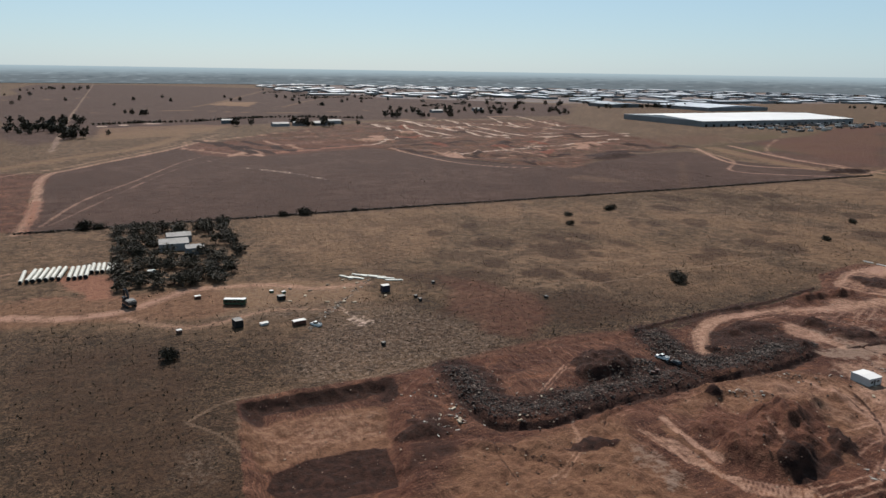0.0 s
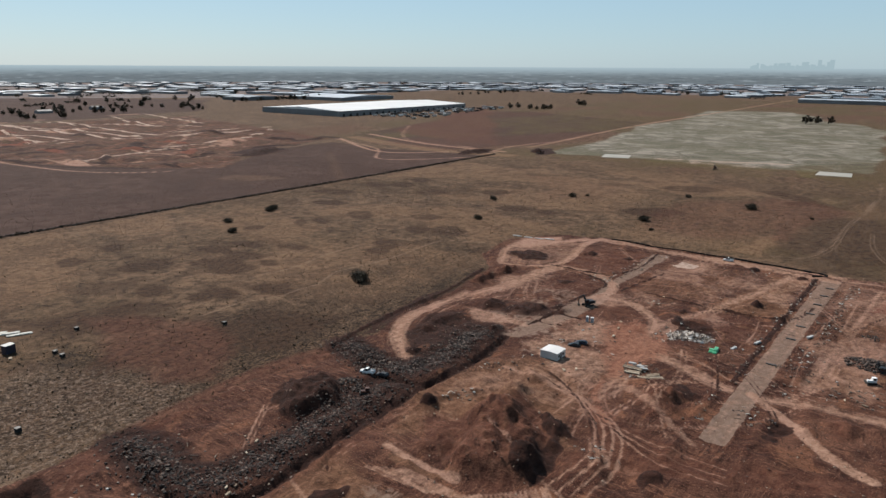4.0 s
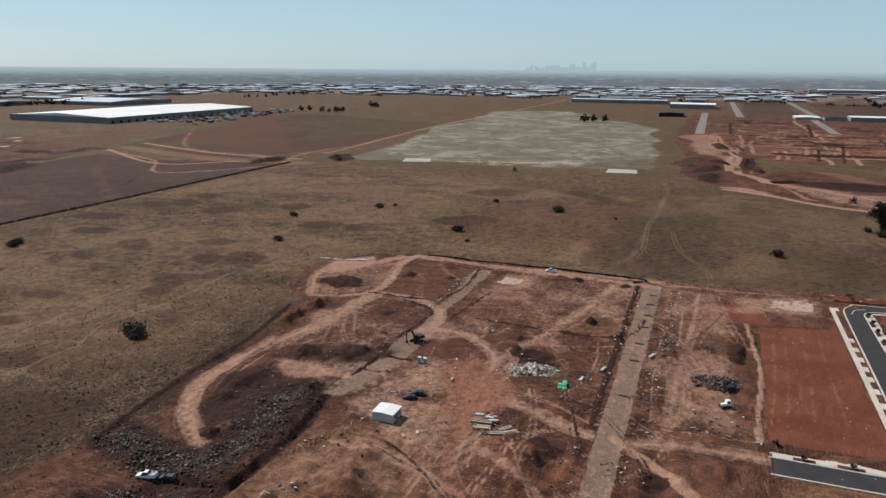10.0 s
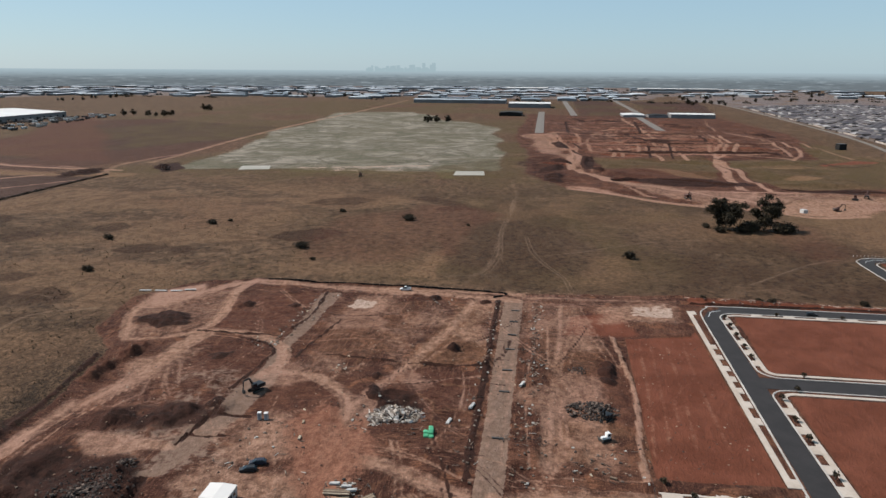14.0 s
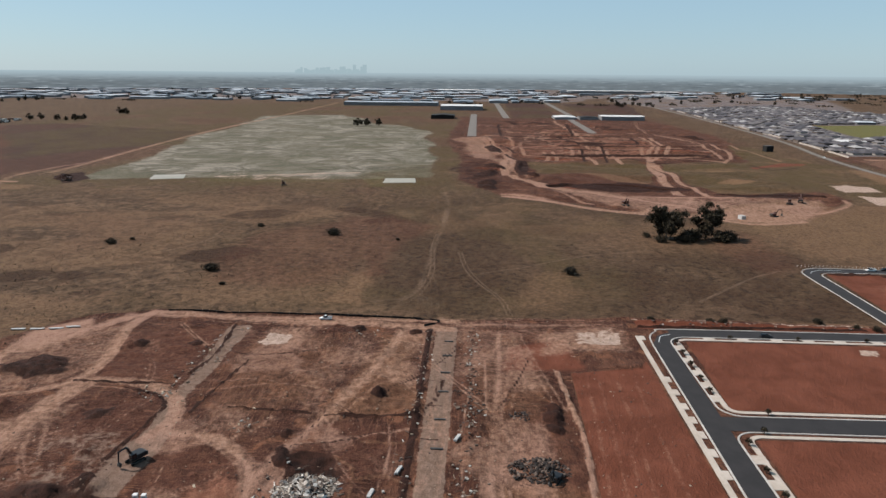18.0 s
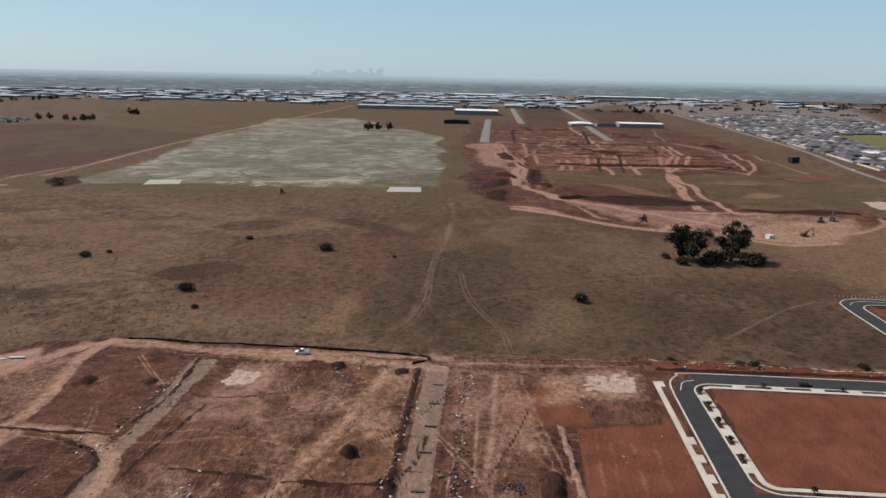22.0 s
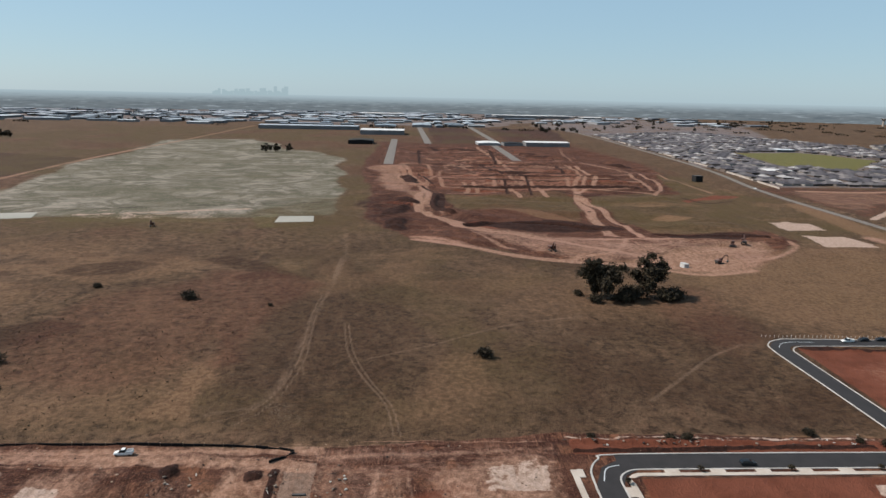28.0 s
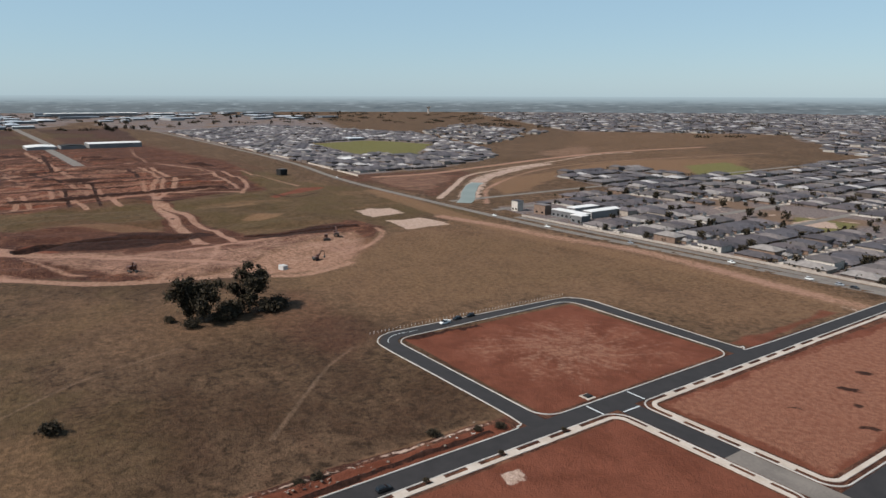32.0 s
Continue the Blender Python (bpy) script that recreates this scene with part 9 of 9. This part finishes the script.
for _, x, y, turn, key in lots[:300]:
    h = thing("house", pose(x, y, 0, 0, 0, -turn), "single-storey house with a dark grey tiled hip roof", "house", "suburb houses")
    kind = HOUSE_KINDS[key % 3 if TABLE[key & 255, 60] < 0.95 else 3]
    for name, me_ in zip(("wall", "roof", "garage_door", "window", "driveway"), kind):
        part(name, me_, None, h)
    if key % 5 == 2:
        side = 1 if turn < 0 else -1
        car(x + side * 15.5, y + side * (2.6 if key % 2 else 3.4), 90, ("white", "silver", "white", "black")[key % 4], "car parked on a suburban driveway", "hatch", z=0.2)
    if key % 3 == 1:
        s = 0.5 + 0.45 * TABLE[key & 255, 61]
        copy_thing(garden_tree[key % 3], pose(x + (14 if key % 2 else -13), y + 6.3, 0, 0, 0, 70 * key)).scale = (s, s, s)
far = [(x, y, turn) for _, x, y, turn, _ in lots[300:]]
NEAR_SUBURB = [(2287, -500), (1489, -440), (1099, -410), (1056, -418), (1066, -524), (1153, -723), (1313, -828), (1900, -1050), (2600, -900)]
OVAL = [(1660, -610), (1720, -790), (1500, -850), (1260, -650), (1330, -545)]
FAR_SUBURBS = [(NEAR_SUBURB, 1.0), ([(850, -1250), (1270, -1850), (1750, -1500), (3600, -2600), (2600, -4200), (500, -4200), (500, -1380)], 0.6), ([(1400, -880), (1750, -1420), (2300, -1500), (1900, -1080)], 0.8)]
for poly, dens in FAR_SUBURBS:
    p = np.array(poly)
    grow = 1.0 if poly is NEAR_SUBURB else 1.5
    for x in np.arange(p[:, 0].min(), p[:, 0].max(), 27 * grow):
        for y in np.arange(p[:, 1].min(), p[:, 1].max(), 14.5 * grow):
            i, j = int(x) & 255, int(y) & 255
            if TABLE[i, j] < dens and in_poly(x, y, poly) and not in_poly(x, y, OVAL):
                far.append((x + 6 * TABLE[j, i], y, 90))
vs, fs, first = [], [], 0
for n, (x, y, turn) in enumerate(far):
    v, f = FAR_HOUSE[int(TABLE[n & 255, (n >> 8) & 255] > 0.85)]
    s = (0.85 + 0.35 * TABLE[n & 255, 70]) * (1.3 if abs(y) > 1500 else 1.0)
    vs.append(np.stack([-v[:, 1] * s + x, v[:, 0] * s + y, v[:, 2]], 1))
    fs += [[i + first for i in q] for q in f]
    first += len(v)
me = raw_mesh("far_houses", np.concatenate(vs).tolist(), fs, [BRICK_FAR, TILES_FAR])
per = len(FAR_HOUSE[0][1])
me.polygons.foreach_set("material_index", np.tile([0] * 6 + [1] * (per - 6), len(far)).astype(np.int32))
tagged(new("far_houses", me), "far suburb of low houses with grey hip roofs", "houses", kind="stuff")
# garden shrubs and street trees between the houses
gx_, gy_ = [], []
for n, (d, x, y, turn, key) in enumerate(lots):
    for q in range(3):
        gx_.append(x + (TABLE[n & 255, 80 + q] - 0.5) * 34)
        gy_.append(y + 6.4)
for n, (x, y, turn) in enumerate(far[:2600]):
    if n % 2:
        gx_.append(x + 16), gy_.append(y + 6)
tagged(new("garden_trees", leaf_cloud("garden_trees", [(a, b, 2.0) for a, b in zip(gx_, gy_)], 1.3 + 1.9 * rng.rand(len(gx_)), 56000, 0.9, LEAF, 9)), "dark garden trees and shrubs between houses", "trees", kind="stuff")
for k in range(9):
    flat_piece("suburb_street", [(268 + 66 * k, -366), (268 + 66 * k, -1300)], 8, 0.1 + 0.004 * k, OLD_ASPHALT, "grey suburban street between rows of houses")
flat_piece("suburb_front", smooth_line([(260, -366), (520, -361), (690, -358)], 20), 7, 0.16, OLD_ASPHALT, "grey street in front of the suburb")
rear = tagged(new("boundary_fence", strip_mesh("boundary_fence", smooth_line([(260, -371.5), (520, -367), (690, -364)], 12), 0.12, 0, 1.7, plain("fence_paling", (168, 154, 142), (192, 178, 166), 1.5))), "grey paling fence in front of the houses", "fence", kind="structure")
flat_piece("noise_wall", smooth_line([(1040, -398), (1400, -436), (2280, -500)], 12), 0.4, 2.2, CONCRETE, "pale wall in front of the far houses", "wall", thick=2.4)
# town houses and shops at the creek corner
for x, y, lx, ly, h, tall in ((660, -392, 36, 9, 5.5, 0), (652, -424, 10, 40, 5.5, 0), (690, -388, 14, 7, 8, 1), (716, -382, 8, 7, 9, 1), (704, -402, 12, 9, 7, 1), (640, -382, 12, 8, 6, 0), (676, -424, 10, 30, 5, 0)):
    b = thing("shop_building", pose(x, y, 0), "flat-roofed grey building with a white parapet roof", "building", "corner buildings")
    part("wall", boxes((-lx / 2, -ly / 2, 0, lx / 2, ly / 2, h)), BRICK if tall else SHED_WALL, b)
    part("roof", boxes((-lx / 2 - 0.4, -ly / 2 - 0.4, h + 0.004, lx / 2 + 0.4, ly / 2 + 0.4, h + 0.5), bevel=0.1), ROOF_WHITE if not tall else TILES, b)
    for k in range(max(2, int(lx / 5))):
        xx = -lx / 2 + (k + 0.5) * lx / max(2, int(lx / 5))
        part("window", boxes((xx - 1.2, ly / 2 + 0.004, 1, xx + 1.2, ly / 2 + 0.07, 2.6)), GLASS, b)


# ---- sheds ----
FARM_ROOF = plain("weathered_sheet", (120, 112, 106), (156, 148, 142), 0.4, 0.7)
def shed(x0, y0, x1, y1, h, label, roof=None, wallm=None, bays=0, name="warehouse", rise=0.02):
    cx, cy, w, d = (x0 + x1) / 2, (y0 + y1) / 2, x1 - x0, y1 - y0
    t = thing(name, pose(cx, cy, 0), label, "warehouse")
    part("wall", boxes((-w / 2, -d / 2, -0.2, w / 2, d / 2, h)), wallm or SHED_WALL, t)
    bm = bmesh.new()
    r = rise * min(w, d)
    ends = ((-w / 2, -d / 2), (w / 2, -d / 2), (w / 2, d / 2), (-w / 2, d / 2))
    ridge_ = ((-w / 2, 0), (w / 2, 0)) if w > d else ((0, -d / 2), (0, d / 2))
    v = [bm.verts.new((a, b, h + 0.01)) for a, b in ends] + [bm.verts.new((a, b, h + r + 0.6)) for a, b in ridge_]
    for f in (((0, 1, 5, 4), (2, 3, 4, 5), (1, 2, 5), (3, 0, 4)) if w > d else ((1, 2, 5, 4), (3, 0, 4, 5), (0, 1, 4), (2, 3, 5))) + ((3, 2, 1, 0),):
        bm.faces.new([v[i] for i in f])
    part("roof", bm, roof or SHED_ROOF, t)
    for k in range(bays):
        xx = -w / 2 + (k + 0.5) * w / bays
        part("dock_door", boxes((xx - 3, -d / 2 - 0.2, 0, xx + 3, -d / 2 - 0.004, 5)), BLACK_SHEET, t)
    return t


shed(1052, 1085, 1490, 1330, 11, "huge low warehouse with a white sheet roof", ROOF_WHITE, None, 22)
shed(2370, 200, 2440, 495, 11, "long grey warehouse with a pale roof")
shed(2130, 60, 2230, 178, 12, "new warehouse with a pale roof and dark walls", ROOF_WHITE)
shed(1738, 126, 1800, 178, 8, "dark grey shed beside the new road", BLACK_SHEET, BLACK_SHEET)
shed(1745, -300, 1800, -205, 9, "building under construction with a white roof", ROOF_WHITE)
shed(1755, -200, 1800, -158, 6, "low dark building under construction", BLACK_SHEET)
shed(1760, -152, 1830, -102, 5, "low pale building beside the road stub", ROOF_WHITE)
shed(1360, 1780, 1470, 1900, 10, "grey warehouse beyond the fields")
shed(1530, 1560, 1760, 1790, 10, "wide warehouse with a pale roof")
shed(4070, -820, 4150, -410, 14, "very long far warehouse with a white roof", ROOF_WHITE)
shed(3880, -950, 3960, -850, 14, "far warehouse with a white roof", ROOF_WHITE)
shed(3980, 70, 4080, 290, 14, "far warehouse with a white roof", ROOF_WHITE)
shed(3990, 490, 4040, 1000, 11, "very long far warehouse with a grey roof")
shed(1230, -520, 1262, -480, 4, "white school roof among the houses", ROOF_WHITE, name="school_building")
shed(1700, -780, 1740, -740, 5, "pavilion beside the sports oval", name="pavilion")
for x, y, w, d, h in ((184, 1380, 24, 14, 6), (262, 1290, 30, 16, 5), (300, 1300, 26, 16, 5), (335, 1296, 24, 20, 5), (372, 1330, 26, 14, 6), (-70, 1260, 16, 12, 5), (720, 1640, 30, 18, 5), (860, 1690, 26, 16, 6), (22, 418, 16, 12, 4.2), (32, 404, 10, 8, 3.6), (26, 436, 14, 9, 4)):
    shed(x - w / 2, y - d / 2, x + w / 2, y + d / 2, h, "farm shed with a dull sheet roof among trees", roof=FARM_ROOF, name="farm_shed", rise=0.12)
# parked trailers and stacked crates in the warehouse yard
YARD = tones("yard_goods", [(214, 212, 208), (120, 110, 104), (70, 66, 66), (186, 180, 172), (150, 120, 104)], 0.5, 0.8)
unit = mesh_of("trailer_body", boxes((-6.5, -1.25, 1.1, 6.5, 1.25, 4.0), bevel=0.05), YARD)
axle = mesh_of("axle", boxes((-5.5, -1.1, 0, -3.0, 1.1, 1.05), bevel=0.1), RUBBER)
prop = mesh_of("support_leg", boxes((3.6, -0.9, 0, 4.4, 0.9, 1.05)), STEEL)
for i in range(120):
    u, v = TABLE[i, 90], TABLE[i, 91]
    x = 1085 + 470 * u
    y = 1070 - (150 + 20 * u) * v * (1 - 0.35 * u) + 40 * u
    if y > 1076:
        continue
    t = thing("trailer", pose(x, y, 0, 0, 0, 90 * int(3 * TABLE[i, 92])), "parked trailer or crate stack in the warehouse yard", "trailer", "yard trailers")
    part("trailer_body", unit, None, t)
    part("axle", axle, None, t)
    part("support_leg", prop, None, t)
# the industrial plain: sheds by the hundred
r = np.random.RandomState(5)
spots = []
ZONES = [(1500, 4600, 1950, 4600, 800), (2650, 4600, -250, 1950, 700), (700, 1600, 2500, 4600, 90), (3100, 4500, -1500, -300, 60)]
for xa, xb, ya, yb, n in ZONES:
    for _ in range(n):
        x, y = xa + (xb - xa) * r.rand(), ya + (yb - ya) * r.rand()
        w, d = (45 + 150 * r.rand() ** 2, 25 + 55 * r.rand())
        if r.rand() < 0.6:
            w, d = d, w
        if math.hypot(x, y) > 4650 or any(abs(x - a) < (w + c) / 2 + 8 and abs(y - b) < (d + e) / 2 + 8 for a, b, c, e, _ in spots) or (x < 2800 and 400 < y < 700) or (x < 2600 and y < 2000 and x + y < 3600):
            continue
        spots.append((x, y, w, d, 5 + 4 * r.rand()))
spots.sort(key=lambda s: math.hypot(s[0], s[1]))
for x, y, w, d, h in spots[:100]:
    shed(x - w / 2, y - d / 2, x + w / 2, y + d / 2, h, "far warehouse with a pale sheet roof")
vs, fs, mi = [], [], []
for x, y, w, d, h in spots[100:]:
    b = len(vs)
    vs += [(x + sx * w / 2, y + sy * d / 2, z) for z in (-0.2, h) for sx, sy in ((-1, -1), (1, -1), (1, 1), (-1, 1))]
    vs += [(x + sx * (w / 2 + 0.6), y + sy * (d / 2 + 0.6), h + 0.02) for sx, sy in ((-1, -1), (1, -1), (1, 1), (-1, 1))]
    vs += [(x - w / 2, y, h + 1.8), (x + w / 2, y, h + 1.8)] if w > d else [(x, y - d / 2, h + 1.8), (x, y + d / 2, h + 1.8)]
    fs += [(b + i, b + (i + 1) % 4, b + 4 + (i + 1) % 4, b + 4 + i) for i in range(4)]
    q = b + 8
    fs += [(q, q + 1, q + 5, q + 4), (q + 2, q + 3, q + 4, q + 5), (q + 1, q + 2, q + 5), (q + 3, q, q + 4)] if w > d else [(q + 1, q + 2, q + 5, q + 4), (q + 3, q, q + 4, q + 5), (q, q + 1, q + 4), (q + 2, q + 3, q + 5)]
    mi += [0] * 4 + [1] * 4
me = raw_mesh("far_warehouses", vs, fs, [SHED_WALLS, SHED_ROOFS])
me.polygons.foreach_set("material_index", np.array(mi, np.int32))
tagged(new("far_warehouses", me), "industrial plain of far low warehouses with pale roofs", "warehouses", kind="stuff")
# dark tree belts between them
bx, by = r.rand(900) * 4200 + 500, r.rand(900) * 7000 - 3400
keep = ((bx > 2500) | (by > 1900) | (by < -1500)) & (np.hypot(bx, by) < 4600)
bx, by = bx[keep], by[keep]
c, rr = [], []
for x, y in zip(bx, by):
    for k in range(6):
        c.append((x + (k - 2.5) * 9 * (1 if int(x) % 2 else 0.2), y + (k - 2.5) * 9 * (0.2 if int(x) % 2 else 1), 3.5))
        rr.append(4 + 4 * r.rand())
tagged(new("far_tree_belts", leaf_cloud("far_tree_belts", c, rr, 42000, 2.6, LEAF, 4, 0.7)), "far dark tree belts between warehouses and houses", "trees", kind="stuff")
# water tower far off
t = thing("water_tower", pose(3700, -2330, 0), "far white mushroom-shaped water tower", "water tower")
part("shaft", cyl(5, 4, 30, 12), CONCRETE, t)
part("tank", cyl(5, 15, 9, 16, pose(0, 0, 30)), CONCRETE, t)
# far city on the horizon, its haze painted as a flat glowing colour
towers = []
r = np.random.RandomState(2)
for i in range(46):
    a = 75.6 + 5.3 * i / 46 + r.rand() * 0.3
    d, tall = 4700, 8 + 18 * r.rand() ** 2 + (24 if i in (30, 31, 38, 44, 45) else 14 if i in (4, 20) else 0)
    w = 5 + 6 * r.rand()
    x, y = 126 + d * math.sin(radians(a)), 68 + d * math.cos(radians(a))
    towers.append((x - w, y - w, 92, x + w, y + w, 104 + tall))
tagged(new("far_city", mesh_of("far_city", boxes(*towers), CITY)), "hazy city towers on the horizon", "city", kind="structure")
